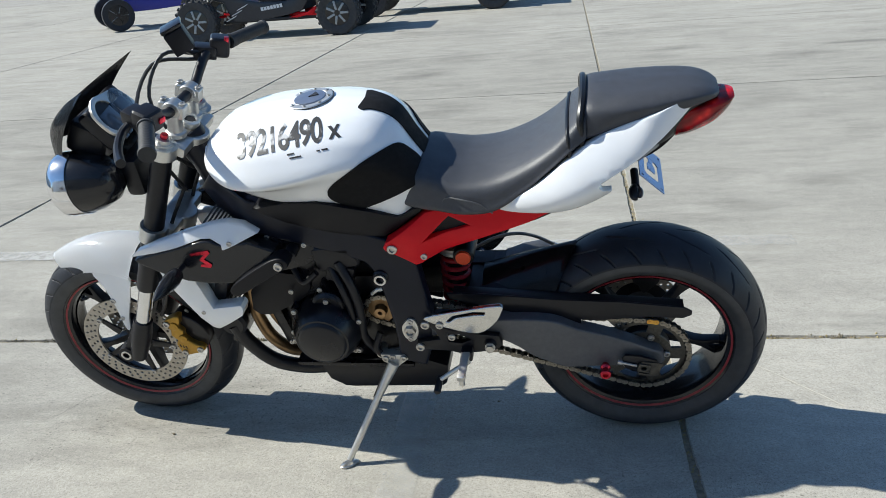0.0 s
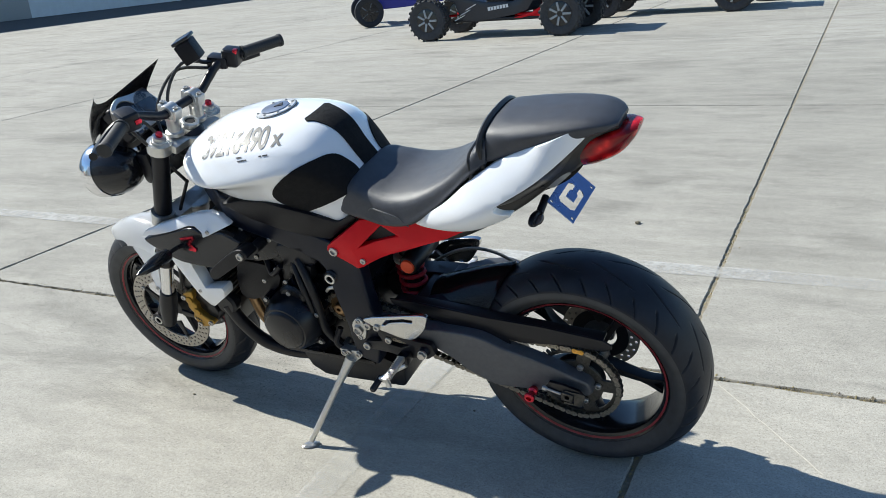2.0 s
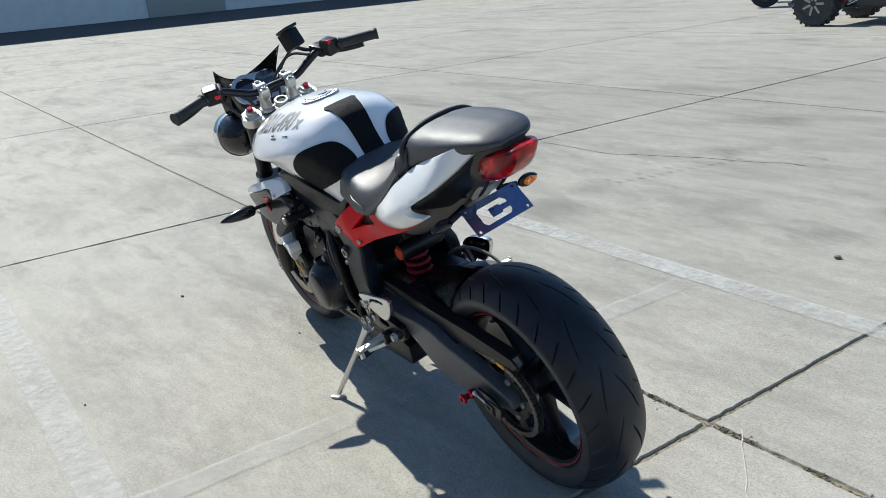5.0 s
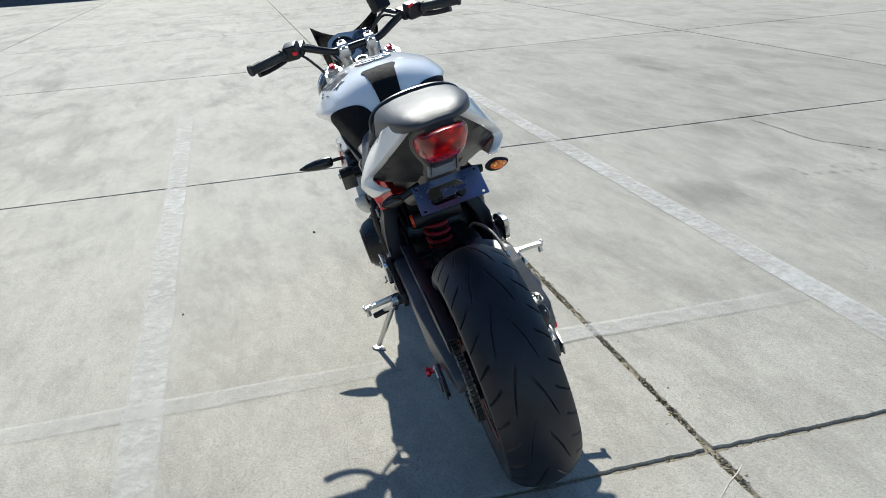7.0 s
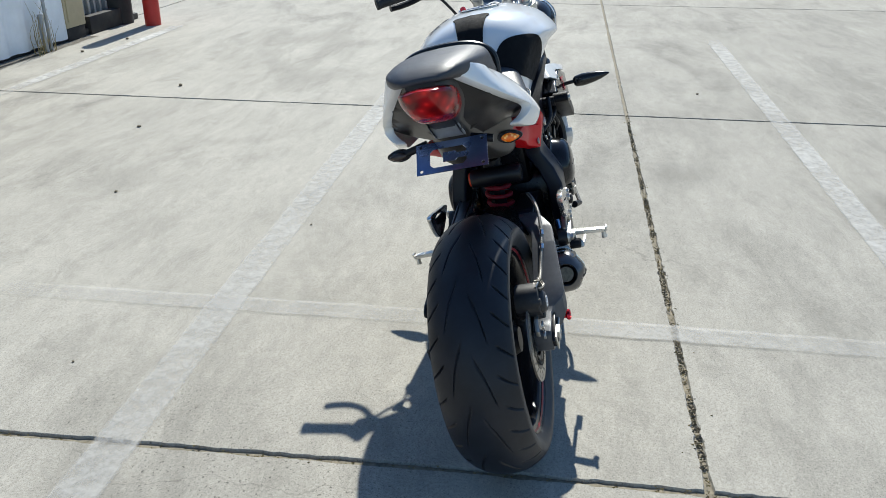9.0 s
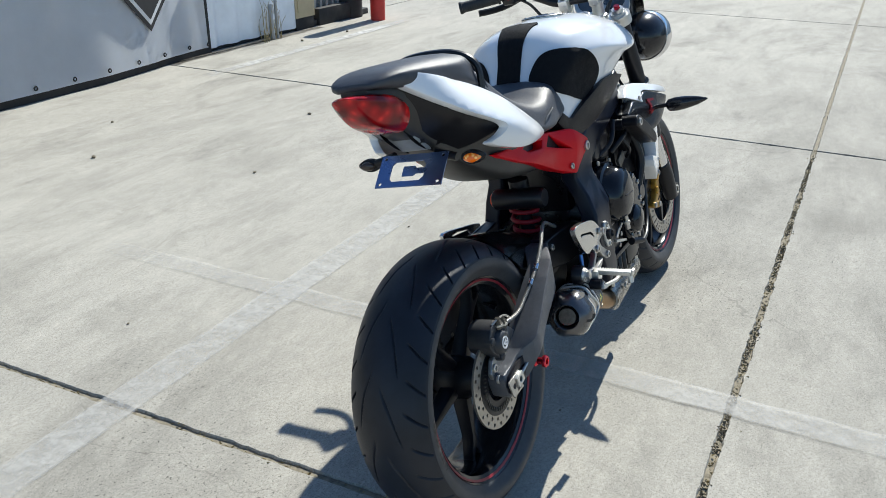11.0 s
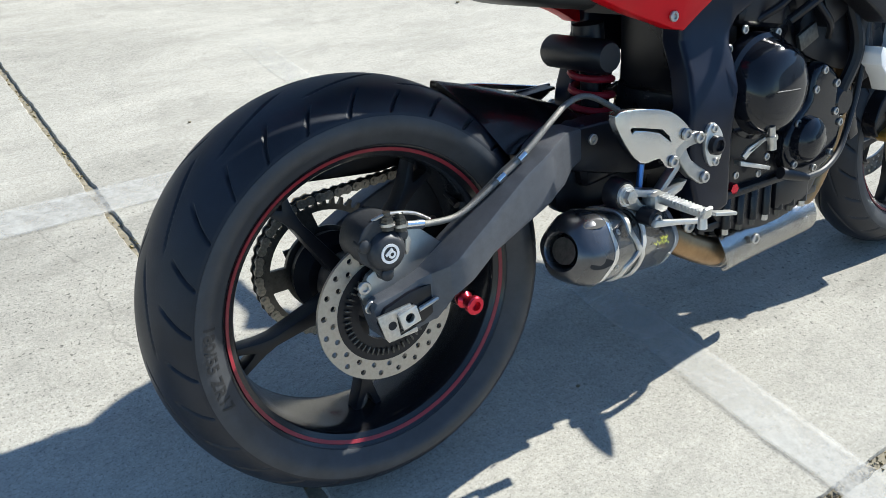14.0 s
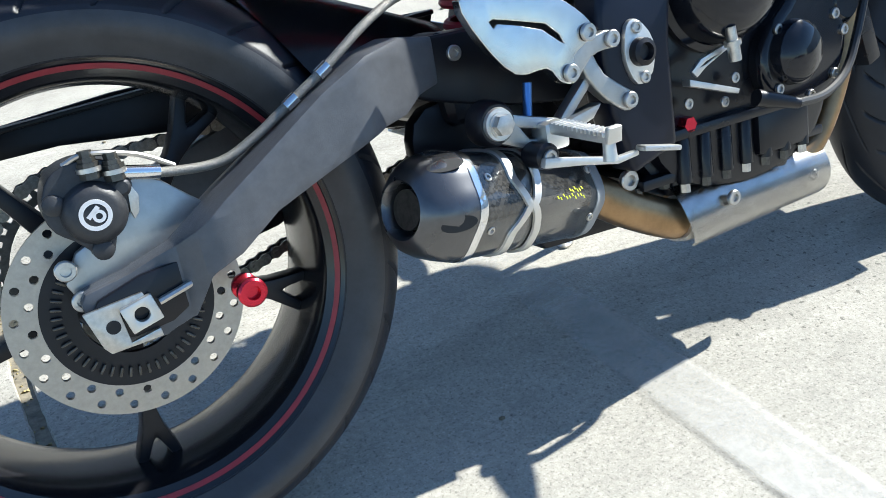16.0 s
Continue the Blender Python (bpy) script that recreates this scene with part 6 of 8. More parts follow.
# added plate that fills the dark gap between swingarm and silencer
part("dark_fill_plate", plate(rounded([(-0.340, 0.420), (-0.46, 0.425), (-0.50, 0.38), (-0.47, 0.335), (-0.40, 0.335), (-0.345, 0.352), (-0.318, 0.372)], 3), 0.055, 0.080, 0.006), BLACKS, B, "black plate added to fill the dark gap below the swingarm")
part("hanger", plate([(-0.47, 0.30), (-0.47, 0.36), (-0.45, 0.365), (-0.44, 0.30)], 0.10, 0.11, 0.002), BLACKS, B)
bolt(-0.578, 0.118, 0.283, 1.6)

# foot controls
for s in (-1, 1):
    if s < 0:
        o = rounded([(-0.522, 0.495), (-0.43, 0.516), (-0.335, 0.532), (-0.332, 0.510), (-0.352, 0.475), (-0.392, 0.446), (-0.452, 0.456), (-0.508, 0.478)], 3)
        slot = [(-0.372, 0.512), (-0.40, 0.512), (-0.452, 0.500), (-0.470, 0.482), (-0.462, 0.481), (-0.445, 0.494), (-0.40, 0.503), (-0.374, 0.503)]
    else:
        o = rounded([(-0.341, 0.527), (-0.386, 0.529), (-0.450, 0.515), (-0.486, 0.491), (-0.497, 0.474), (-0.488, 0.464), (-0.468, 0.452), (-0.470, 0.434), (-0.460, 0.425), (-0.446, 0.431), (-0.432, 0.446), (-0.394, 0.447), (-0.360, 0.484)], 3)
        slot = [(-0.371, 0.502), (-0.376, 0.504), (-0.407, 0.497), (-0.437, 0.49), (-0.452, 0.477), (-0.457, 0.467), (-0.453, 0.469), (-0.432, 0.485), (-0.406, 0.493), (-0.38, 0.499), (-0.375, 0.495)]
    hp = part("heel_guard", plate(o, s * 0.172, s * 0.186, 0.005, holes=[slot], segs=3), POLISHED, B, "brushed silver heel guard with a slot", 40)
    part("slot_backing", plate([(-0.366, 0.512), (-0.44, 0.502), (-0.468, 0.470), (-0.440, 0.478), (-0.38, 0.490)], s * 0.168, s * 0.1715, 0), BLACKPL, hp)
    bolt(-0.487, s * 0.187, 0.473, 1.1, hp)
    bolt(-0.460, s * 0.187, 0.436, 1.1, hp)
    if s < 0:
        o = [(-0.537, 0.462), (-0.527, 0.472), (-0.512, 0.470), (-0.475, 0.446), (-0.440, 0.442), (-0.395, 0.430), (-0.345, 0.425), (-0.338, 0.395), (-0.362, 0.376), (-0.395, 0.372), (-0.440, 0.366), (-0.475, 0.374), (-0.540, 0.378), (-0.558, 0.385), (-0.558, 0.398), (-0.545, 0.404), (-0.495, 0.412), (-0.505, 0.440)]
        part("footrest_hanger", plate(o, -0.152, -0.170, 0.004, holes=[[(-0.478, 0.432), (-0.445, 0.428), (-0.415, 0.412), (-0.44, 0.400), (-0.475, 0.405)]]), BLACKS, B, "black cast footrest hanger", 40)
    else:
        # upper arm, lower arm, and the two blades that run back to the footpeg
        upper = plate(rounded([(-0.456, 0.436), (-0.470, 0.455), (-0.486, 0.478), (-0.496, 0.476), (-0.500, 0.468), (-0.514, 0.471), (-0.526, 0.468), (-0.531, 0.460), (-0.526, 0.451), (-0.512, 0.451), (-0.492, 0.446), (-0.474, 0.428), (-0.464, 0.424)], 2), 0.166, 0.1825, 0.004, segs=3)
        lower = plate(rounded([(-0.488, 0.452), (-0.500, 0.447), (-0.512, 0.425), (-0.545, 0.402), (-0.553, 0.392), (-0.548, 0.381), (-0.536, 0.380), (-0.518, 0.392), (-0.497, 0.412), (-0.482, 0.438)], 2), 0.160, 0.178, 0.004, segs=3)
        hg = part("footrest_hanger", join(upper, lower), CASTGREY, B, "silver cast footrest hanger with slender arms", 40)
        part("hanger_blade", plate([(-0.502, 0.428), (-0.492, 0.412), (-0.462, 0.384), (-0.440, 0.378), (-0.458, 0.396), (-0.488, 0.424)], 0.156, 0.172, 0.003), CASTGREY, hg)
        part("hanger_blade", plate([(-0.502, 0.397), (-0.488, 0.382), (-0.455, 0.372), (-0.432, 0.374), (-0.452, 0.387)], 0.160, 0.182, 0.003), CASTGREY, hg)
        part("hanger_bar", plate([(-0.360, 0.418), (-0.400, 0.404), (-0.445, 0.392), (-0.452, 0.372), (-0.405, 0.366), (-0.362, 0.384)], 0.158, 0.180, 0.004, holes=[[(-0.395, 0.392), (-0.432, 0.382), (-0.436, 0.376), (-0.405, 0.378)]]), CASTGREY, hg)
        part("peg_pivot", lathe([(0.178, 0), (0.178, 0.014), (0.206, 0.014), (0.209, 0.011), (0.209, 0)], (-0.405, 0, 0.362), n=28), BLACKS, hg)
        bolt(-0.405, 0.209, 0.362, 0.9, hg)
    for x, z in ((-0.527, 0.461), (-0.548, 0.389)) if s < 0 else ((-0.521, 0.461), (-0.542, 0.391)):
        bolt(x, s * (0.171 if s < 0 else 0.183 if z > 0.42 else 0.1785), z, 1.35 if s < 0 else 1.1)
    part("hanger_boss", lathe([(s * 0.155, 0), (s * 0.155, 0.0245 if s > 0 else 0.016), (s * 0.175, 0.0235 if s > 0 else 0.015), (s * 0.180, 0.020 if s > 0 else 0.013), (s * 0.180, 0)], (-0.368, 0, 0.402), n=32), BLACKS, B)
    nut = part("hanger_nut", lathe([(s * 0.180, 0), (s * 0.180, 0.0175 if s > 0 else 0.010), (s * 0.184, 0.0165 if s > 0 else 0.010), (s * 0.184, 0.013), (s * 0.187, 0.013), (s * 0.187, 0)], (-0.368, 0, 0.402), n=32), SILVER, B)
    part("hanger_nut", lathe([(s * 0.186, 0), (s * 0.186, 0.0115), (s * 0.195, 0.011), (s * 0.196, 0.006), (s * 0.196, 0)], (-0.368, 0, 0.402), n=6), STEEL, nut)
    # footpeg: a ribbed bar that stands out sideways
    fp = part("footpeg", box((0.018, 0.090, 0.012), (-0.430, s * 0.236, 0.384), (-s * 4, 0, s * 4), 0.003), SILVER, B, "ribbed silver footpeg")
    for k in range(13):
        part("rib", box((0.021, 0.0030, 0.005), (-0.430, s * (0.196 + 0.0066 * k), 0.3910 - 0.0005 * k), (0, 0, s * 4), 0.0008), SILVER, fp)
    part("peg_tip", box((0.018, 0.007, 0.018), (-0.431, s * 0.279, 0.384), (-s * 18, 0, s * 4), 0.003), SILVER, fp)
    part("feeler", lathe([(0, 0), (0, 0.0075), (0.022, 0.006), (0.024, 0)], (-0.431, s * 0.272, 0.358), n=14, axis="z"), SILVER, fp)
    part("footpeg_mount", box((0.03, 0.03, 0.03), (-0.428, s * 0.182, 0.378), (0, 0, 0), 0.006), BLACKS if s < 0 else SILVER, B)
part("brake_pedal", plate([(-0.392, 0.353), (-0.440, 0.345), (-0.487, 0.335), (-0.516, 0.338), (-0.516, 0.344), (-0.488, 0.343), (-0.440, 0.354), (-0.395, 0.364)], 0.207, 0.217, 0.003), SILVER, B, "silver brake pedal arm")
pt = part("pedal_tip", box((0.052, 0.017, 0.006), (-0.540, 0.220, 0.341), (0, -12, 0), 0.002), SILVER, B)
for k in range(7):
    part("rib", box((0.003, 0.017, 0.003), (-0.518 - 0.0072 * k, 0.220, 0.3455 - 0.0016 * k), (0, -12, 0), 0), SILVER, pt)
part("shift_lever", tube([(-0.42, -0.195, 0.365), (-0.45, -0.205, 0.350), (-0.495, -0.225, 0.328)], 0.0060, 10), SILVER, B)
part("shift_peg", rod((-0.498, -0.215, 0.325), (-0.500, -0.262, 0.318), [(0, 0), (0, 0.009), (0.9, 0.009), (1, 0.007), (1, 0)], 14), BLACKS, B)
part("shift_rod", tube([(-0.43, -0.16, 0.36), (-0.53, -0.14, 0.37), (-0.65, -0.13, 0.34)], 0.005, 8, 1), DARKSTEEL, B)
part("brake_light_switch", tube([(-0.428, 0.153, 0.432), (-0.420, 0.155, 0.388)], 0.0052, 12, 1), BLUEREF, B)

# rear brake
part("rear_caliper", plate(rounded([(0.052, 0.432), (0.044, 0.445), (0.031, 0.452), (0.012, 0.454), (-0.008, 0.447), (-0.019, 0.433), (-0.018, 0.416), (-0.010, 0.398), (0.001, 0.391), (0.009, 0.370), (0.018, 0.367), (0.027, 0.375), (0.038, 0.388), (0.050, 0.398), (0.056, 0.415)], 2), 0.078, 0.134, 0.009, segs=3), CALIPER, B, "dusty dark grey rear brake caliper", 40)
part("caliper_face", lathe([(0.128, 0), (0.128, 0.0285), (0.139, 0.0265), (0.1455, 0.021), (0.147, 0.017), (0.147, 0)], (0.016, 0, 0.408), n=36), CALIPER, B)
for x, z in ((0.011, 0.449), (-0.008, 0.443)):
    part("banjo_bolt", lathe([(-0.012, 0), (-0.012, 0.009), (0.002, 0.009), (0.002, 0.0075), (0.006, 0.0075), (0.006, 0.006), (0.012, 0.006), (0.012, 0)], (x, 0.136, z), n=6, axis="z"), DARKSTEEL, B)
    part("banjo_collar", lathe([(0.000, 0.0), (0.000, 0.0105), (0.004, 0.0105), (0.004, 0.0)], (x, 0.136, z - 0.006), n=18, axis="z"), STEEL, B)
part("pad_spring", plate([(-0.016, 0.428), (-0.022, 0.414), (-0.019, 0.400), (-0.014, 0.394), (-0.012, 0.402), (-0.014, 0.420)], 0.128, 0.136, 0.001), STEEL, B)
for x, z, r in ((0.046, 0.422, 0.010), (-0.010, 0.424, 0.009), (0.018, 0.375, 0.010)):
    part("caliper_lug", lathe([(0.120, 0), (0.120, r), (0.137, r * 0.9), (0.139, r * 0.6), (0.139, 0)], (x, 0, z), n=18), CALIPER, B)
part("caliper_mark", lathe([(0.1470, 0.0098), (0.1482, 0.0098), (0.1482, 0.0134), (0.1470, 0.0134)], (0.017, 0, 0.408), n=32, closed=True), WHITEBAR, B, "white ring mark")
part("caliper_mark", box((0.013, 0.0012, 0.0036), (0.0185, 0.1476, 0.4105), (0, 40, 0), 0), WHITEBAR, B)
part("caliper_mark", lathe([(0.1470, 0.0028), (0.1482, 0.0028), (0.1482, 0.0055), (0.1470, 0.0055)], (0.0145, 0, 0.4065), n=20, closed=True), WHITEBAR, B)
part("caliper_bracket", plate([(-0.018, 0.433), (-0.033, 0.426), (-0.046, 0.419), (-0.060, 0.406), (-0.077, 0.391), (-0.056, 0.372), (-0.036, 0.358), (-0.003, 0.350), (0.020, 0.335), (0.045, 0.325), (0.055, 0.350), (0.040, 0.375), (0.0, 0.395)], 0.112, 0.122, 0.002), CASTGREY, B, "dull metal brake caliper bracket")
part("bleed_line", tube([(0.030, 0.130, 0.452), (0.010, 0.136, 0.458), (-0.030, 0.130, 0.448), (-0.06, 0.124, 0.430)], 0.0025, 8), STEEL, B)
for x, z in ((0.012, 0.438), (-0.012, 0.434)):
    part("bleed_nipple", lathe([(0, 0), (0, 0.007), (0.010, 0.007), (0.010, 0.004), (0.016, 0.0035), (0.016, 0)], (x, 0.126, z), n=8, axis="z"), STEEL, B)
for x, z in ((0.052, 0.365), (0.046, 0.335), (0.02, 0.298)):
    bolt(x, 0.130, z, 1.1)
part("brake_hose", tube([(-0.012, 0.133, 0.436), (-0.055, 0.128, 0.426), (-0.10, 0.127, 0.424), (-0.135, 0.128, 0.438), (-0.166, 0.131, 0.457), (-0.215, 0.133, 0.487), (-0.270, 0.127, 0.522), (-0.32, 0.112, 0.541), (-0.376, 0.095, 0.538), (-0.44, 0.09, 0.505)], 0.0046, 12), HOSE, B, "braided rear brake hose")
for a, b in (((-0.170, 0.1313, 0.4595), (-0.182, 0.132, 0.467)), ((-0.207, 0.1328, 0.482), (-0.219, 0.133, 0.4895)), ((-0.008, 0.133, 0.437), (-0.045, 0.129, 0.4285))):
    part("hose_ferrule", rod(a, b, [(0, 0), (0, 0.0065), (1, 0.0065), (1, 0)], 14), CHROME, B)

# side stand
part("stand_bracket", plate([(-0.665, 0.345), (-0.60, 0.345), (-0.59, 0.330), (-0.625, 0.300), (-0.66, 0.320)], -0.125, -0.155, 0.004), SILVER, B)
for x, z in ((-0.632, 0.338), (-0.603, 0.335), (-0.652, 0.333)):
    bolt(x, -0.156, z, 1.0)
part("side_stand", rod((-0.632, -0.158, 0.318), (-0.762, -0.285, 0.086), [(0, 0), (0, 0.016), (0.12, 0.013), (0.3, 0.010), (0.9, 0.0085), (1, 0.0085), (1, 0)], 16), SILVER, B, "worn bare metal side stand")
pad = lathe([(-0.003, 0.0), (-0.003, 0.021), (0.001, 0.022), (0.0035, 0.019), (0.0045, 0.0)], n=28, axis="z")
bmesh.ops.scale(pad, vec=(1.25, 0.72, 1), verts=pad.verts)
ft = part("stand_foot", pad, STEEL, B, "small worn steel stand foot")
ft.matrix_local = bike.matrix_world.inverted() @ pose(-0.774, -0.128, 0.0035, 0, 0, 40)
part("stand_spring", tube([(-0.64, -0.145, 0.325), (-0.69, -0.19, 0.225)], 0.006, 10, 1), DARKSTEEL, B)

# number plate bracket and indicators
pl = [(-0.081, -0.036), (0.081, -0.036), (0.081, 0.040), (-0.081, 0.040)]
cc = [(-0.034, -0.018), (0.020, -0.018), (0.027, -0.011), (0.027, -0.005), (0.010, -0.005), (0.006, -0.009), (-0.016, -0.009), (-0.016, 0.009), (0.006, 0.009), (0.010, 0.005), (0.027, 0.005), (0.027, 0.011), (0.020, 0.018), (-0.034, 0.018), (-0.040, 0.012), (-0.040, -0.012)]
cc = [(x * 1.25, z * 1.28) for x, z in cc]
pb = plate(pl, -0.0012, 0.0012, 0, holes=[cc] + [circle(sx * 0.070, sz, 0.004, 10) for sx in (-1, 1) for sz in (-0.028, 0.032)])
plate_ob = part("plate_holder", pb, BLUEP, B, "dark metal plate holder with a cut-out shape")
plate_ob.matrix_local = Matrix.Translation((0.018, 0.008, 0.790)) @ Matrix.Rotation(radians(90), 4, "Z") @ Matrix.Rotation(radians(-46), 4, "X")
part("plate_bracket", plate([(-0.04, 0.84), (0.03, 0.872), (0.034, 0.862), (-0.008, 0.826), (-0.022, 0.822)], -0.026, 0.042, 0.003), GREYSTEEL, B)
for s in (-1, 1):
    part("indicator_stalk", tube([(-0.022, s * 0.05, 0.815), (-0.020, s * 0.10, 0.803)], 0.009, 12, 1), BLACKS, B)
    pod = bmesh.new()
    bmesh.ops.create_uvsphere(pod, u_segments=24, v_segments=14, radius=1)
    bmesh.ops.scale(pod, vec=(0.014, 0.029, 0.015), verts=pod.verts)
    for v in pod.verts:
        v.co.x -= 0.004 if v.co.x > 0.006 else 0
        v.co.z *= 1.0 - 0.30 * max(0, s * v.co.y / 0.036)
    bmesh.ops.translate(pod, vec=(-0.022, s * 0.128 + 0.008, 0.800), verts=pod.verts)
    ind = part("rear_indicator", pod, BLACKS, B, "small black rear indicator", 60)
    ln = bmesh.new()
    bmesh.ops.create_uvsphere(ln, u_segments=20, v_segments=12, radius=1)
    bmesh.ops.scale(ln, vec=(0.0085, 0.0205, 0.0100), verts=ln.verts)
    for v in ln.verts:
        v.co.z *= 1.0 - 0.45 * max(0, s * v.co.y / 0.0205)
    bmesh.ops.translate(ln, vec=(-0.0125, s * 0.130 + 0.008, 0.800), verts=ln.verts)
    part("lens", ln, AMBER if s > 0 else SMOKE, ind, "amber indicator lens" if s > 0 else "smoked lens", 60)

# ---- front end ----
FT, FBm = Vector((-1.092, 0, 0.975)), Vector((-1.392, 0, 0.300))
FD = (FBm - FT).normalized()
for s in (-1, 1):
    o = Vector((0, s * 0.104, 0))
    ln = (FBm - FT).length

    def f(t):
        return FT + FD * (t * ln) + o
    part("fork_tube", rod(f(0.045), f(0.66), [(0, 0.0), (0, 0.0255), (0.58, 0.0255), (0.62, 0.0275), (0.98, 0.0275), (1, 0.026), (1, 0)], 28), BLACKS, B, "black upper fork tube")
    part("fork_stanchion", rod(f(0.64), f(0.86), [(0, 0.0), (0, 0.0205), (1, 0.0205), (1, 0)], 28), CHROME, B, "polished fork stanchion")
    part("fork_foot", rod(f(0.83), f(1.03), [(0, 0.0), (0, 0.025), (0.3, 0.029), (0.7, 0.027), (1.0, 0.022), (1, 0)], 24), BLACKS, B)
    part("fork_cap", rod(f(0.012), f(0.05), [(0, 0.0), (0, 0.018), (0.4, 0.018), (0.4, 0.024), (1, 0.024), (1, 0)], 20), SILVER, B)
    part("fork_adjuster", rod(f(-0.002), f(0.018), [(0, 0.0), (0, 0.009), (1, 0.010), (1, 0)], 6), REDANO, B, "red fork adjuster")
    part("axle_lug", lathe([(s * 0.085, 0), (s * 0.085, 0.026), (s * 0.122, 0.024), (s * 0.122, 0.012), (s * 0.116, 0.011), (s * 0.116, 0)], (-1.425, 0, 0.298), n=28), BLACKS, B)
    part("axle_ring", lathe([(s * 0.1215, 0.010), (s * 0.1215, 0.015), (s * 0.1245, 0.015), (s * 0.1245, 0.010)], (-1.425, 0, 0.298), n=24, closed=True), SILVER, B)
    part("fork_lug", plate([(-1.425, 0.28), (-1.385, 0.28), (-1.335, 0.36), (-1.335, 0.41), (-1.375, 0.40), (-1.43, 0.315)], s * 0.088, s * 0.118, 0.006), BLACKS, B)
    cal = [(-1.284, 0.406), (-1.270, 0.418), (-1.242, 0.430), (-1.230, 0.428), (-1.233, 0.405), (-1.244, 0.392), (-1.232, 0.378), (-1.236, 0.358), (-1.222, 0.340), (-1.205, 0.328), (-1.188, 0.324), (-1.184, 0.312), (-1.196, 0.302), (-1.244, 0.290), (-1.258, 0.300), (-1.266, 0.330), (-1.258, 0.345), (-1.272, 0.362), (-1.268, 0.382)]
    c = part("front_caliper", plate(cal, s * 0.082, s * 0.110, 0.005, segs=3), GOLD, B, "gold radial brake caliper", 45)
    inner = rounded([(-1.262, 0.416), (-1.225, 0.418), (-1.185, 0.385), (-1.170, 0.335), (-1.195, 0.305), (-1.245, 0.300), (-1.262, 0.350)], 3)
    part("caliper_body", plate(inner, s * 0.046, s * 0.092, 0.008, segs=3), ENGINE, c, "dusty black caliper body")
    for x, z in ((-1.252, 0.396), (-1.238, 0.352)):
        part("piston_cap", lathe([(s * 0.108, 0), (s * 0.108, 0.0135), (s * 0.1135, 0.0125), (s * 0.1145, 0.010), (s * 0.1145, 0)], (x, 0, z), n=24), GOLD, c)
    for q in range(3):
        part("caliper_print", box((0.0028, 0.001, 0.009), (-1.254 + 0.008 * q, s * 0.1105, 0.326 - 0.003 * q), (0, -16, 0), 0), INK, c)
    for x, z in ((-1.272, 0.404), (-1.198, 0.313), (-1.246, 0.302)):
        bolt(x, s * 0.110, z, 1.1, c)
    part("pad_pin", rod((-1.228, s * 0.070, 0.424), (-1.186, s * 0.070, 0.338), [(0, 0), (0, 0.004), (1, 0.004), (1, 0)], 10), STEEL, c)
    part("brake_line", tube([(-1.29, s * 0.09, 0.42), (-1.24, s * 0.11, 0.50), (-1.22, s * 0.10, 0.60), (-1.18, s * 0.07, 0.70), (-1.12, s * 0.05, 0.80)], 0.005, 8), CABLE, B)
for t, w, name, m, lab in ((0.058, 0.013, "top_yoke", SILVER, "silver top yoke"), (0.40, 0.018, "bottom_yoke", SILVER, "grey bottom yoke")):
    p = FT + FD * (t * (FBm - FT).length)
    bms = [box((0.058, 0.19, 2 * w), (0.020, 0, 0), (0, 0, 0), 0.006), lathe([(-w, 0.0), (-w, 0.040), (w * 0.8, 0.040), (w, 0.037), (w, 0.0)], (0.032, 0, 0), n=32, axis="z")]
    for s in (-1, 1):
        bms.append(lathe([(-w * 1.15, 0.0), (-w * 1.15, 0.034), (w * 1.15, 0.034), (w * 1.15, 0.0)], (0, s * 0.104, 0), n=28, axis="z"))
    y_ob = part(name, join(*bms), m, B, lab)
    y_ob.matrix_local = Matrix.Translation(p) @ Matrix.Rotation(math.atan2(-FD.x, -FD.z), 4, "Y")
sn = part("stem_nut", lathe([(-0.008, 0), (-0.008, 0.025), (0.006, 0.025), (0.009, 0.022), (0.009, 0.016), (0.004, 0.015), (0.004, 0)], n=32, axis="z"), SILVER, B, "silver steering stem nut")
sn.matrix_local = pose(-1.078, 0, 0.958, 0, 23.9, 0)
part("stem_cap", lathe([(0.003, 0), (0.003, 0.0145), (0.006, 0.013), (0.006, 0)], n=24, axis="z"), BLACKPL, sn)
for s in (-1, 1):
    part("bar_riser", rod((-1.096, s * 0.048, 0.946), (-1.084, s * 0.048, 1.000), [(0, 0), (0, 0.025), (0.18, 0.025), (0.24, 0.019), (0.75, 0.0175), (0.9, 0.021), (1, 0.021), (1, 0)], 28), SILVER, B, "silver handlebar riser")
    part("bar_clamp", lathe([(s * 0.031, 0), (s * 0.031, 0.0205), (s * 0.033, 0.0225), (s * 0.063, 0.0225), (s * 0.065, 0.0205), (s * 0.065, 0)], (-1.082, 0, 1.014), n=28), SILVER, B)
    for dx in (-0.022, 0.020):
        part("clamp_ear", box((0.017, 0.030, 0.034), (-1.082 + dx, s * 0.048, 1.014 - 0.4 * dx), (0, 22, 0), 0.005, 3), SILVER, B)
        share("clamp_bolt", bolt_mesh, B, pose(-1.076 + dx, s * 0.048, 1.032 - 0.4 * dx, -90, 0, 0) @ Matrix.Scale(0.9, 4))
bar_pts = [(-1.082, 0.0, 1.014), (-1.082, 0.075, 1.015), (-1.082, 0.125, 1.036), (-1.076, 0.175, 1.060), (-1.055, 0.215, 1.066), (-1.020, 0.29, 1.062), (-0.990, 0.350, 1.058)]
part("handlebar", tube([(x, -y, z) for x, y, z in bar_pts[:0:-1]] + bar_pts, 0.0125, 14), BLACKS, B, "black tapered handlebar")
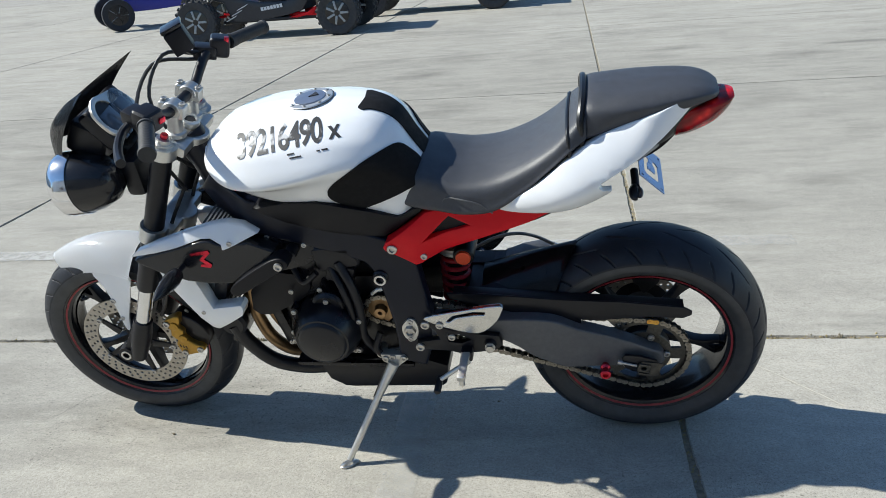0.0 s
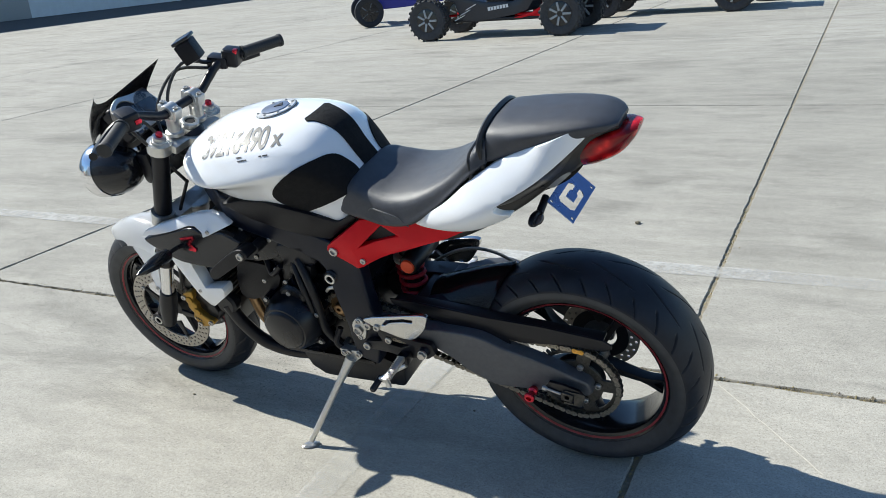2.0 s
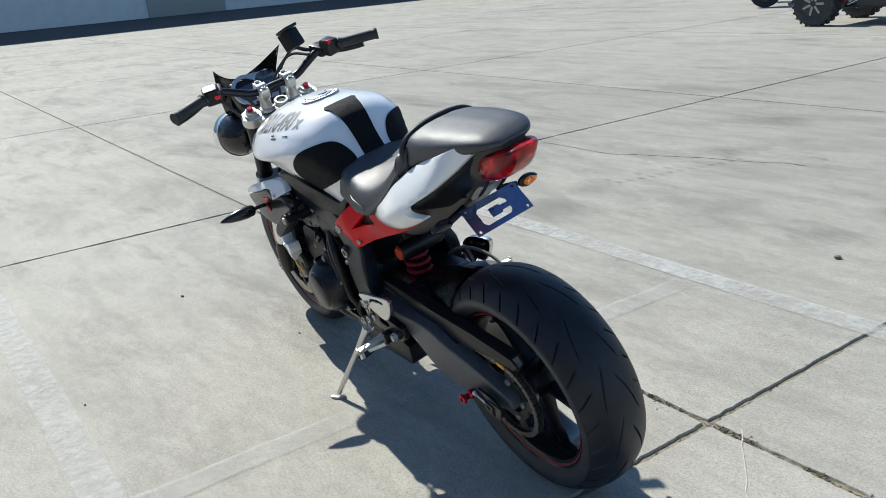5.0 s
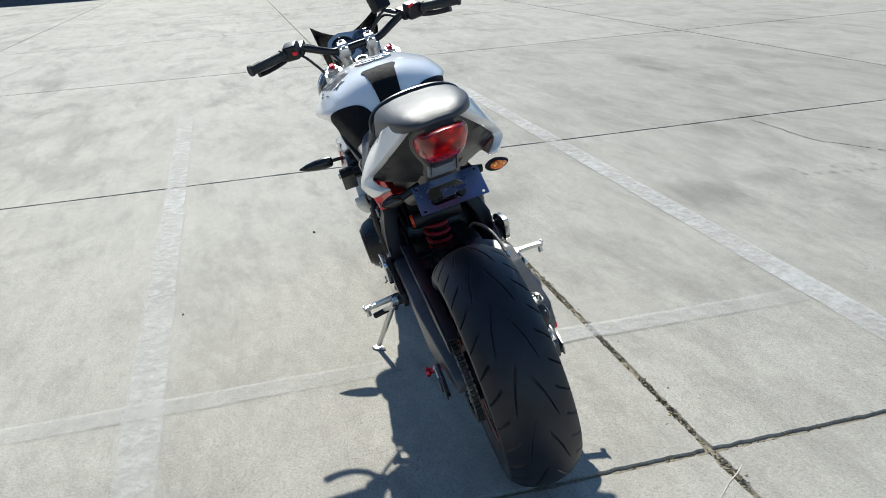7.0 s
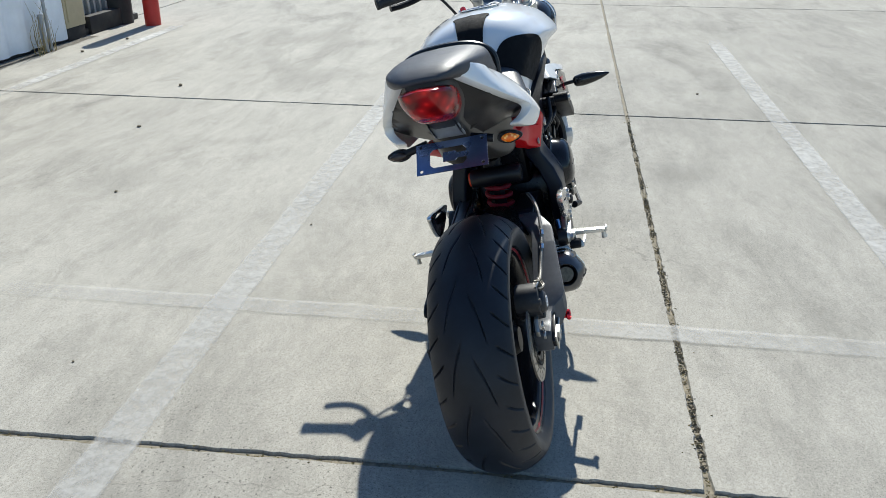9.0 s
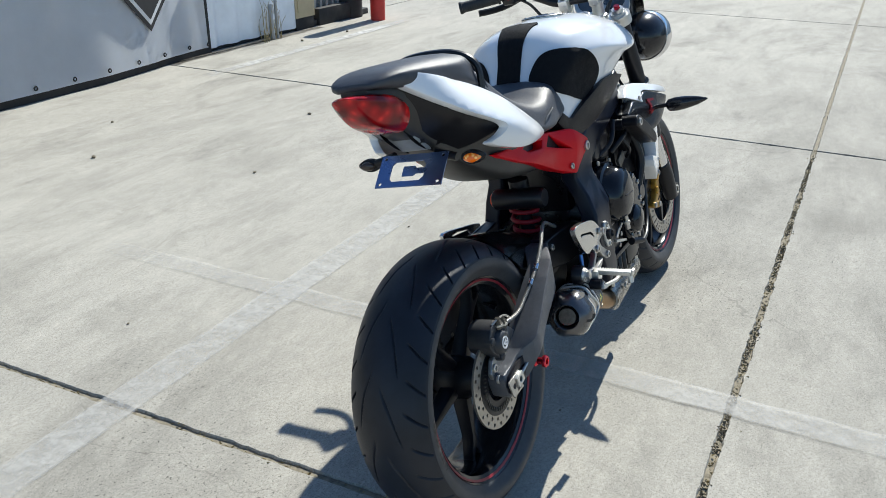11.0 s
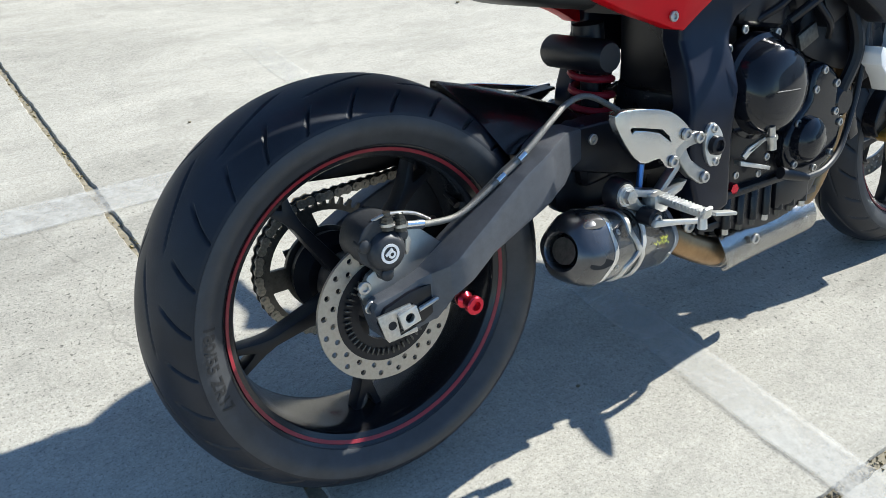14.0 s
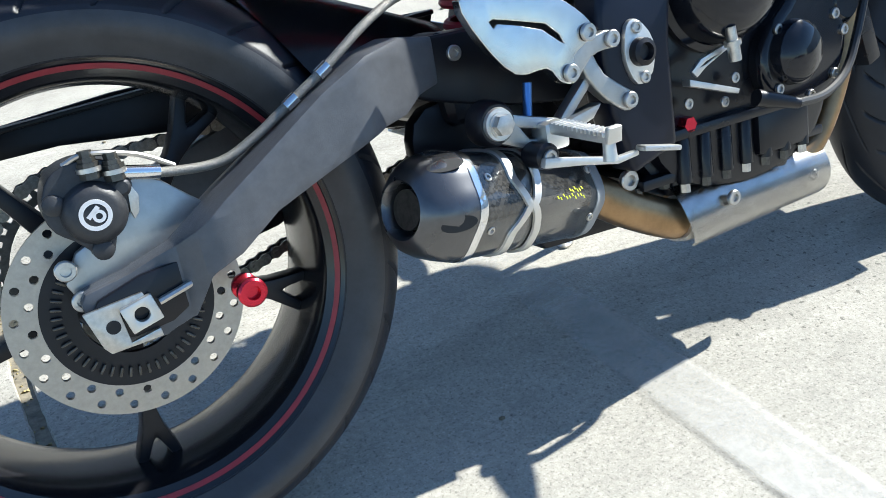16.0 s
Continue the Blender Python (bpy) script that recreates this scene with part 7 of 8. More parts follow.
for s in (-1, 1):
    a, b = Vector((-1.040, s * 0.245, 1.0645)), Vector((-0.984, s * 0.362, 1.0575))
    prof = [(0, 0), (0, 0.0195), (0.05, 0.0195), (0.06, 0.0165)]
    for k in range(14):
        t = 0.1 + 0.8 * k / 14
        prof += [(t, 0.0168), (t + 0.02, 0.0160), (t + 0.04, 0.0168)]
    prof += [(0.93, 0.0175), (0.94, 0.019), (1.0, 0.018), (1.0, 0)]
    part("grip", rod(a, b, prof, 22), GRIPM, B, "black ribbed rubber grip")
    part("switch_housing", box((0.050, 0.052, 0.052), (-1.052, s * 0.212, 1.066), (0, 15, s * 20), 0.012, 3), BLACKS, B, "black switch housing")
    part("switch", box((0.012, 0.018, 0.014), (-1.026, s * 0.205, 1.083 if s > 0 else 1.060), (0, 15, s * 20), 0.003), REDANO, B, "red switch button")
    part("lever_perch", box((0.060, 0.048, 0.034), (-1.085, s * 0.192, 1.062), (0, 15, s * 20), 0.008), BLACKS, B)
    part("hand_lever", tube([(-1.098, s * 0.195, 1.056), (-1.112, s * 0.225, 1.044), (-1.106, s * 0.265, 1.033), (-1.087, s * 0.305, 1.028), (-1.064, s * 0.340, 1.028)], 0.0095, 10, 6, 0.0105), BLACKS, B, "black lever")
rz = part("brake_fluid_reservoir", box((0.052, 0.052, 0.060), (-1.105, 0.116, 1.122), (0, -18, 25), 0.006), GREYP, B, "dark square fluid reservoir with glossy cap")
part("reservoir_lid", box((0.056, 0.056, 0.010), (-1.1165, 0.116, 1.156), (0, -18, 25), 0.004), BLACKG, rz)
part("reservoir_bracket", tube([(-1.10, 0.120, 1.095), (-1.10, 0.150, 1.075), (-1.085, 0.185, 1.068)], 0.006, 8), BLACKS, B)
for pts in ([(-1.10, 0.18, 1.06), (-1.17, 0.13, 1.08), (-1.20, 0.06, 1.00), (-1.15, 0.03, 0.90), (-1.08, 0.02, 0.80)], [(-1.10, 0.17, 1.05), (-1.20, 0.12, 1.06), (-1.23, 0.03, 0.97), (-1.17, -0.02, 0.86)], [(-1.09, -0.19, 1.06), (-1.13, -0.15, 1.055), (-1.155, -0.08, 0.99), (-1.12, -0.04, 0.88), (-1.06, 0.03, 0.78)], [(-1.08, -0.20, 1.05), (-1.11, -0.17, 1.015), (-1.12, -0.12, 0.93), (-1.11, -0.06, 0.80)]):
    part("control_cable", tube(pts, 0.0048, 8), CABLE, B)

# headlights, screen, dash
for s in (-1, 1):
    shell = lathe([(0.145, 0.0), (0.140, 0.030), (0.115, 0.058), (0.07, 0.077), (0.03, 0.083), (0.0, 0.084), (-0.004, 0.08), (-0.004, 0.0)], (0, 0, 0), n=44, axis="x")
    hl = part("headlight", shell, BLACKG, B, "round gloss black headlight with chrome rim", 50)
    hl.matrix_local = pose(-1.382, s * 0.094, 0.846, 0, -6, 0) @ Matrix.Scale(0.93, 4)
    part("headlight_rim", lathe([(0.034, 0.0815), (0.034, 0.0850), (0.030, 0.0862), (0.0, 0.0882), (-0.014, 0.0875), (-0.022, 0.082), (-0.016, 0.076), (0.004, 0.078)], n=44, axis="x", closed=True), CHROME, hl, "chrome rim")
    part("headlight_lens", lathe([(-0.006, 0.0), (-0.008, 0.03), (-0.012, 0.06), (-0.014, 0.077), (-0.004, 0.078), (-0.002, 0.0)], n=44, axis="x"), GLASSY, hl)
part("headlight_bracket", box((0.05, 0.16, 0.10), (-1.235, 0, 0.845), (0, 0, 0), 0.015), BLACKS, B)
scr = bmesh.new()
rows = []
for i in range(15):
    t = i / 14
    row = []
    for j in range(21):
        q = -1 + j / 10
        rise = t * (0.098 + 0.080 * abs(q) ** 1.7)
        hw = 0.098 + 0.027 * t
        x = -1.452 + 0.068 * t + 0.062 * q * q + 0.078 * abs(q) ** 1.7 * t - 0.022 * math.sin(math.pi * t)
        z = 0.922 + rise - 0.030 * q * q * (1 - t)
        row.append(Vector((x, q * hw - 0.002, z)))
    rows.append(row)
vs = [[scr.verts.new(p) for p in r] for r in rows]
for a, b in zip(vs, vs[1:]):
    for i in range(20):
        scr.faces.new((a[i], a[i + 1], b[i + 1], b[i]))
bmesh.ops.solidify(scr, geom=scr.faces[:], thickness=0.003)
part("fly_screen", scr, BLACKG, B, "gloss black fly screen with swept corners", 60)
part("dash_bracket", box((0.10, 0.15, 0.09), (-1.325, 0.0, 0.945), (0, 30, 0), 0.02, 3), BLACKS, B)
dm = pose(-1.262, 0.004, 0.990, 0, 58, 8) @ Matrix.Scale(1.12, 4)
dash = part("instrument_pod", box((0.098, 0.160, 0.040), (0, 0, -0.021), (0, 0, 0), 0.016, 3), BLACKS, B, "black instrument pod with round tachometer")
dash.matrix_local = dm
face_o = rounded([(-0.050, 0.000), (-0.056, 0.040), (-0.034, 0.078), (0.016, 0.080), (0.042, 0.050), (0.046, -0.010), (0.050, -0.062), (0.030, -0.078), (-0.020, -0.070), (-0.040, -0.045)], 3)
fr = plate(face_o, -0.003, 0.005, 0.002, holes=[circle(-0.006, 0.034, 0.0385, 28), [(-0.018, -0.008), (-0.014, -0.058), (0.018, -0.064), (0.036, -0.052), (0.034, -0.016), (0.010, -0.012)]])
bmesh.ops.transform(fr, matrix=Matrix.Rotation(radians(90), 4, "X") @ Matrix.Diagonal((1, -1, 1, 1)), verts=fr.verts)
part("dial_surround", fr, SILVER, dash, "silver instrument surround")
part("tachometer", lathe([(-0.002, 0), (-0.002, 0.0384), (0.002, 0.0384), (0.003, 0.036), (0.003, 0)], (-0.006, 0.034, 0), n=36, axis="z"), GLASSY, dash, "dark blue round dial")
part("lcd", box((0.060, 0.062, 0.004), (0.008, -0.036, 0.0), (0, 0, 0), 0.001), GLASSY, dash, "grey display")
for k in range(2):
    part("button", box((0.008, 0.016, 0.004), (0.044, -0.030 - 0.024 * k, 0.005), (0, 0, 0), 0.001), GLASSY, dash)

# front mudguard
fm = bmesh.new()
rows = []
for i in range(25):
    a = radians(124 - i * 2.15)
    row = []
    for j in range(15):
        q = -1 + j / 7
        r = 0.331 - 0.030 * q * q - 0.045 * q ** 4
        hw = 0.036 + 0.056 * (i / 24) ** 0.75
        row.append(Vector((-1.425 + r * math.cos(a), q * hw, 0.298 + r * math.sin(a))))
    rows.append(row)
vs = [[fm.verts.new(p) for p in r] for r in rows]
for a, b in zip(vs, vs[1:]):
    for i in range(14):
        fm.faces.new((a[i], a[i + 1], b[i + 1], b[i]))
bmesh.ops.solidify(fm, geom=fm.faces[:], thickness=0.003)
part("front_mudguard", fm, WHITE, B, "glossy white front mudguard", 60)
for s in (-1, 1):
    o = rounded([(-1.470, 0.545), (-1.40, 0.552), (-1.345, 0.548), (-1.360, 0.50), (-1.402, 0.40), (-1.416, 0.355), (-1.432, 0.358), (-1.436, 0.43), (-1.45, 0.50)], 3)
    part("mudguard_stay", plate(o, 0.064, 0.072, 0.002, warp=lambda x, y, z, s=s: (x, s * (y + 0.22 * (x + 1.43)), z), step=0.03), WHITE, B, "white mudguard side stay", 50)
    bolt(-1.435, s * 0.071, 0.455, 1.0)
    bolt(-1.425, s * 0.074, 0.395, 0.8)

# sidewall lettering on the rear tyre
side_prof = tyre_profile(0.309, 0.183, 0.225, 0.0755)[0]


def on_side(u, v):
    """Text that reads upright at the bottom of the wheel, seen from the right."""
    r = 0.2535 - v
    a = radians(168) + u / 0.25
    y = lerp(r, sorted((q[1], q[0]) for q in side_prof))
    return Vector((-r * math.cos(a), y + 0.0016, r * math.sin(a)))


lettering("180/55 ZR17", 0.023, SIDEWALL_MARK, "tyre_lettering", RW, on_side, "tyre size lettering darkened for the shade of its relief", 1.05, 2, 0.0006)

# ---- banner wall, container and things beside it ----
def wall_line(x):
    t = max(0.0, min(1.0, (-2.4 - x) / 1.3))
    return -3.87 - 0.13 * t * t * (3 - 2 * t)


bn = bmesh.new()
NXB, NZB = 120, 24
rows = []
for i in range(NXB + 1):
    x = 6.0 - 9.75 * i / NXB
    row = []
    for j in range(NZB + 1):
        z = 0.055 + 2.35 * j / NZB
        y = wall_line(x) + 0.014 * noise.noise((x * 1.1, z * 0.8, 0)) + 0.006 * noise.noise((x * 4, z * 2.5, 3)) + 0.003 * math.sin(x * 14) * math.exp(-z * 4)
        row.append(bn.verts.new((x, y, z)))
    rows.append(row)
for a, b in zip(rows, rows[1:]):
    for j in range(NZB):
        bn.faces.new((a[j], a[j + 1], b[j + 1], b[j]))
bmesh.ops.solidify(bn, geom=bn.faces[:], thickness=0.003)
banner = tagged(finish("banner", bn, VINYLBANNER), "white vinyl banner with black grommets hung along a wall", "banner")
gm = mesh_of(lathe([(0, 0.007), (0, 0.017), (0.004, 0.015), (0.004, 0.007)], n=16, closed=True), BLACKPL, name="grommet")
for k in range(32):
    share("grommet", gm, banner, pose(5.8 - 0.30 * k, wall_line(5.8 - 0.30 * k) + 0.022, 0.095))
for k in range(5):
    share("grommet", gm, banner, pose(-3.72, -3.978, 0.085 + 0.42 * k))
for name, r, y0, m, lab in (("banner_emblem", 0.46, 0.018, INK, "dark diamond emblem"), ("banner_emblem_rim", 0.415, 0.022, WHITEBAR, ""), ("banner_emblem_core", 0.375, 0.026, INK, "")):
    o = [(-3.084, 0.745 - r), (-3.084 - r, 0.745), (-3.084, 0.745 + r), (-3.084 + r, 0.745)]
    part(name, plate(o, y0, y0 + 0.004, 0, warp=lambda x, y, z: (x, wall_line(x) + y, z), step=0.06), m, banner, lab)
part("banner_emblem_bar", plate([(-3.16, 0.52), (-3.26, 0.66), (-3.05, 0.72), (-3.00, 0.57)], 0.030, 0.034, 0, warp=lambda x, y, z: (x, wall_line(x) + y, z), step=0.06), RED, banner)
wb = bmesh.new()
xs = [6.0 - 9.8 * k / 40 for k in range(41)]
front = [(x, wall_line(x) - 0.022) for x in xs]
ring = front + [(x, y - 0.14) for x, y in front[::-1]]
lo, hi = [wb.verts.new((x, y, 0)) for x, y in ring], [wb.verts.new((x, y, 2.5)) for x, y in ring]
for k in range(len(ring)):
    q = (k + 1) % len(ring)
    wb.faces.new((lo[k], lo[q], hi[q], hi[k]))
for k in range(40):
    wb.faces.new((hi[k], hi[k + 1], hi[80 - k], hi[81 - k]))
wall = tagged(finish("wall_banner", wb, BLACKPL), "dark wall behind the white banner", "wall", kind="structure")
cor = bmesh.new()
xs = [-3.80 - 1.30 * k / 90 for k in range(91)]
front = [(x, -4.055 - 0.020 * max(-0.7, min(0.7, math.sin(x * 2 * math.pi / 0.27)))) for x in xs]
ring = front + [(-5.10, -4.16), (-3.80, -4.16)]
lo, hi = [cor.verts.new((x, y, 0.03)) for x, y in ring], [cor.verts.new((x, y, 2.55)) for x, y in ring]
for k in range(len(ring)):
    q = (k + 1) % len(ring)
    cor.faces.new((lo[k], lo[q], hi[q], hi[k]))
cor.faces.new(hi)
tagged(finish("container_wall", cor, CORR), "white corrugated steel container side", "container wall")
tagged(finish("container_sill", box((2.6, 0.12, 0.06), (-5.0, -4.13, 0.03), (0, 0, 0), 0.01), BLACKPL), "black steel container bottom rail", "rail")
# thin dark strip along the foot of the wall, ragged on its outer edge
soil = bmesh.new()
cov = soil.verts.layers.float.new("cover")
prev = None
for k in range(61):
    x = -3.3 - 2.0 * k / 60
    w = 0.10 + 0.05 * noise.noise((x * 3, 1, 0)) + 0.02 * noise.noise((x * 14, 4, 0))
    row = []
    for d, c in ((0.0, 1.0), (0.7, 1.0), (1.0, 0.0)):
        v = soil.verts.new((x, wall_line(x) - 0.03 + w * d, 0.004))
        v[cov] = c
        row.append(v)
    if prev:
        for i in range(2):
            soil.faces.new((prev[i], prev[i + 1], row[i + 1], row[i]))
    prev = row
tagged(finish("wall_foot_strip", soil, WALLFOOT), "thin dark strip along the foot of the wall", "soil", kind="stuff")
cab = new("cabinet")
cab.location = (-5.14, -4.17, 0)
tagged(cab, "tan painted electrical cabinet on a low black plinth", "cabinet")
part("body", box((0.30, 0.26, 1.1), (0, 0, 0.66), (0, 0, 0), 0.01), TAN, cab)
part("door", box((0.25, 0.012, 1.0), (0, 0.135, 0.66), (0, 0, 0), 0.004), TAN, cab)
part("plinth", box((0.28, 0.24, 0.11), (0, 0, 0.055), (0, 0, 0), 0.006), BLACKPL, cab)
for k, (x, r, h) in enumerate(((-4.55, 0.022, 0.30), (-4.62, 0.014, 1.5))):
    tagged(finish("pipe", tube([(x, -3.98, 0), (x + 0.01, -3.98, h * 0.5), (x, -3.985, h)], r, 12), GREYSTEEL), "grey upright pipe stub beside the container", "pipe")
rk = new("steel_rack")
rk.location = (-5.62, -4.22, 0)
tagged(rk, "grey steel rack with upright bars and a black base", "rack")
for k in range(5):
    part("upright", box((0.035, 0.10, 1.5), (0.22 - 0.10 * k, 0.06, 0.77), (0, 0, 0), 0.005), GREYSTEEL, rk)
part("base", box((0.56, 0.30, 0.16), (-0.02, 0.03, 0.08), (0, 0, 0), 0.01), BLACKPL, rk)
tagged(finish("drum", lathe([(0, 0), (0, 0.14), (0.30, 0.14), (0.31, 0.13), (0.31, 0)], (-6.02, -4.13, 0), n=28, axis="z"), BLACKPL), "black plastic drum beside the rack", "drum")
bol = tagged(finish("bollard", lathe([(0, 0), (0, 0.075), (1.05, 0.075), (1.09, 0.06), (1.11, 0.03), (1.115, 0)], (-5.97, -3.75, 0), n=28, axis="z"), BOLLARD), "red painted steel bollard on concrete", "bollard")
weed = bmesh.new()
rw = random.Random(3)
for k in range(22):
    x, y = -4.50 + rw.uniform(-0.14, 0.14), -3.96 + rw.uniform(-0.04, 0.04)
    h = rw.uniform(0.08, 0.45)
    weed = join(weed, tube([(x, y, 0), (x + rw.uniform(-0.04, 0.04), y + rw.uniform(-0.02, 0.03), h * 0.6), (x + rw.uniform(-0.09, 0.09), y + rw.uniform(-0.03, 0.06), h)], 0.003, 5, 3, 0.001))
tagged(finish("dry_weed", weed, WEED), "dry straw-coloured weeds by the container", "weed", kind="stuff")

# ---- off-road buggies and far vehicles ----


def knobby(name, parent, at, R, W, rr, rim_mat):
    w = part(name, lathe([(-W * 0.42, rr * 0.2), (-W * 0.42, rr * 0.85), (-W * 0.40, rr), (W * 0.40, rr), (W * 0.42, rr * 0.85), (W * 0.30, rr * 0.3), (W * 0.30, 0)], n=36), rim_mat, parent, "dark alloy wheel with a knobby tyre")
    w.location = at
    bms = [lathe([(-W * 0.40, rr), (-W * 0.5, rr + 0.3 * (R - rr)), (-W * 0.5, R * 0.90), (-W * 0.42, R * 0.955), (W * 0.42, R * 0.955), (W * 0.5, R * 0.90), (W * 0.5, rr + 0.3 * (R - rr)), (W * 0.40, rr)], n=48, closed=True)]
    for k in range(22):
        for j, y in enumerate((-0.40, -0.14, 0.14, 0.40)):
            b = box((R * 0.10, W * 0.20, R * 0.075), (0, y * W, R * 0.965), (0, 0, 20 if j % 2 else -20), 0)
            bmesh.ops.transform(b, matrix=Matrix.Rotation(2 * math.pi * (k + 0.5 * (j % 2)) / 22, 4, "Y"), verts=b.verts)
            bms.append(b)
    part("tyre", join(*bms), DUSTY, w, "dusty black knobby off-road tyre")
    for k in range(7):
        for s in (-1, 1):
            sp = box((rr * 0.70, 0.016, 0.034), (rr * 0.58, s * W * 0.43, 0), (0, 0, 0), 0.003)
            bmesh.ops.transform(sp, matrix=Matrix.Rotation(2 * math.pi * k / 7, 4, "Y"), verts=sp.verts)
            part("spoke", sp, GREYSTEEL, w)
    return w


def buggy(at, rz, base, body_mat, arm_mat, decal):
    u = new("off_road_buggy")
    u.matrix_world = pose(*at, 0, 0, rz)
    for x, y in ((-base / 2, -0.66), (base / 2, -0.66), (-base / 2, 0.66), (base / 2, 0.66)):
        knobby("wheel", u, (x, y, 0.335), 0.340, 0.25 if x < 0 else 0.30, 0.19, BLACKG)
    o = rounded([(-base / 2 - 0.30, 0.62), (-base / 2 - 0.05, 0.84), (-base / 2 + 0.62, 0.92), (-base / 2 + 0.72, 0.62), (0.25, 0.55), (0.55, 0.66), (base / 2 - 0.32, 0.92), (base / 2 + 0.35, 0.98), (base / 2 + 0.38, 0.72), (base / 2 - 0.38, 0.66), (base / 2 - 0.60, 0.40), (0.0, 0.30), (-base / 2 + 0.55, 0.29), (-base / 2 + 0.42, 0.58), (-base / 2, 0.66)], 2)
    part("body", plate(o, -0.56, 0.56, 0.03), body_mat, u, "dark angular bodywork")
    part("floor_pan", box((base - 0.75, 1.10, 0.05), (0.0, 0, 0.285), (0, 0, 0), 0.01), BLACKS, u)
    for x, y in ((-0.1, -0.28), (-0.1, 0.28)):
        part("seat", box((0.42, 0.44, 0.50), (x + 0.15, y, 0.72), (0, 10, 0), 0.08, 3), BLACKS, u)
    for y in (-0.55, 0.55):
        part("roll_bar", tube([(-base / 2 + 0.6, y, 0.90), (-0.25, y * 0.9, 1.62), (0.45, y * 0.9, 1.66), (base / 2 - 0.1, y, 0.95)], 0.024, 10), arm_mat, u)
        part("trailing_arm", tube([(0.30, y * 0.8, 0.34), (0.65, y * 0.95, 0.33), (base / 2, y * 0.98, 0.34)], 0.034, 10), arm_mat, u)
        part("front_arm", tube([(-base / 2 + 0.30, y * 0.4, 0.36), (-base / 2, y * 0.95, 0.34)], 0.022, 8, 1), arm_mat, u)
        part("shock", tube([(base / 2 - 0.05, y * 0.85, 0.36), (base / 2 - 0.25, y * 0.7, 0.85)], 0.035, 10, 1), BLACKS, u)
    part("sill", plate([(0.32, 0.30), (0.62, 0.36), (base / 2 - 0.36, 0.46), (base / 2 - 0.42, 0.34), (0.45, 0.29)], -0.575, -0.562, 0.002), arm_mat, u)
    if decal:
        for k in range(7):
            part("decal_bar", box((0.042, 0.004, 0.055), (-0.10 + 0.052 * k, -0.585, 0.455 + 0.006 * k), (0, -6, 0), 0), WHITEBAR, u)
        for k, (x, z) in enumerate(((-0.52, 0.42), (-0.42, 0.50), (-0.62, 0.34))):
            part("decal_streak", box((0.20, 0.004, 0.012), (x, -0.583, z), (0, -24, 0), 0), WHITEBAR, u)
    return u


tagged(buggy((-4.83, 11.60, 0), 1.5, 2.29, UTVBODY, RED, True), "dark navy off-road buggy with red trailing arms", "off-road vehicle", "buggies parked in a row")
tagged(buggy((-2.65, 14.4, 0), 1.5, 2.29, UTVBODY, BLACKS, False), "black off-road buggy parked behind the row", "off-road vehicle", "buggies parked in a row")
tr = new("three_wheeler")
tr.matrix_world = pose(-8.9, 15.3, 0, 0, 0, 35)
tagged(tr, "blue low three-wheeled roadster parked on concrete", "three-wheeler")
for x, y in ((-0.8, -0.75), (-0.8, 0.75), (1.5, 0)):
    w = part("wheel", lathe([(-0.09, 0.05), (-0.09, 0.20), (0.09, 0.20), (0.09, 0.05)], n=36), BLACKG, tr)
    w.location = (x, y, 0.32)
    part("tyre", lathe([(-0.09, 0.20), (-0.105, 0.24), (-0.10, 0.31), (0, 0.32), (0.10, 0.31), (0.105, 0.24), (0.09, 0.20)], n=44, closed=True), RUBBER, w)
    for k in range(5):
        spk = box((0.16, 0.03, 0.03), (0.12, -0.075, 0), (0, 0, 0), 0.006)
        bmesh.ops.transform(spk, matrix=Matrix.Rotation(2 * math.pi * k / 5, 4, "Y"), verts=spk.verts)
        part("spoke", spk, GREYSTEEL, w)
part("body", plate(rounded([(-0.75, 0.45), (-0.6, 0.72), (0.0, 0.75), (0.9, 0.70), (1.2, 0.55), (0.9, 0.40), (-0.4, 0.34)], 3), -0.50, 0.50, 0.05), BLUEBODY, tr)
tagged(finish("planter", lathe([(0, 0), (0, 0.26), (0.5, 0.30), (0.52, 0.28), (0.45, 0.27), (0.45, 0)], (-1.1, 15.8, 0), n=24, axis="z"), BLACKPL), "black plastic tub standing by the vehicles", "tub")

# dark sheet that paints a deeper shade on the ground by the far building
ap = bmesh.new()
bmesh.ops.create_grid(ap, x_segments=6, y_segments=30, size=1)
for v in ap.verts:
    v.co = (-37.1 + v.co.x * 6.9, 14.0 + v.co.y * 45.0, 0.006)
tagged(finish("shade_sheet", ap, SHADE_CRACK), "dark sheet that deepens the far building's shade on the ground", "road", kind="structure")
# far building whose shadow reaches the yard
hall = new("building")
hall.location = (-44.0, 14.0, 0)
tagged(hall, "long white metal-sided building in shade at the yard's far side", "building")
part("wall", box((8.0, 90.0, 12.5), (-4.0, 0, 6.25), (0, 0, 0), 0.05), BUILDING, hall)
part("roof", box((8.6, 90.6, 0.35), (-4.0, 0, 12.68), (0, 0, 0), 0.05), GREYSTEEL, hall)
for k in range(5):
    part("door", box((0.12, 4.2, 4.4), (0.06, -34 + 17 * k, 2.2), (0, 0, 0), 0.03), GREYSTEEL, hall)
for y in (23.6, 25.3):
    tagged(finish("bollard", lathe([(0, 0), (0, 0.10), (1.1, 0.10), (1.15, 0.05), (1.15, 0)], (-42.8, y, 0), n=20, axis="z"), BOLLARD), "red painted steel bollard by the far building", "bollard")
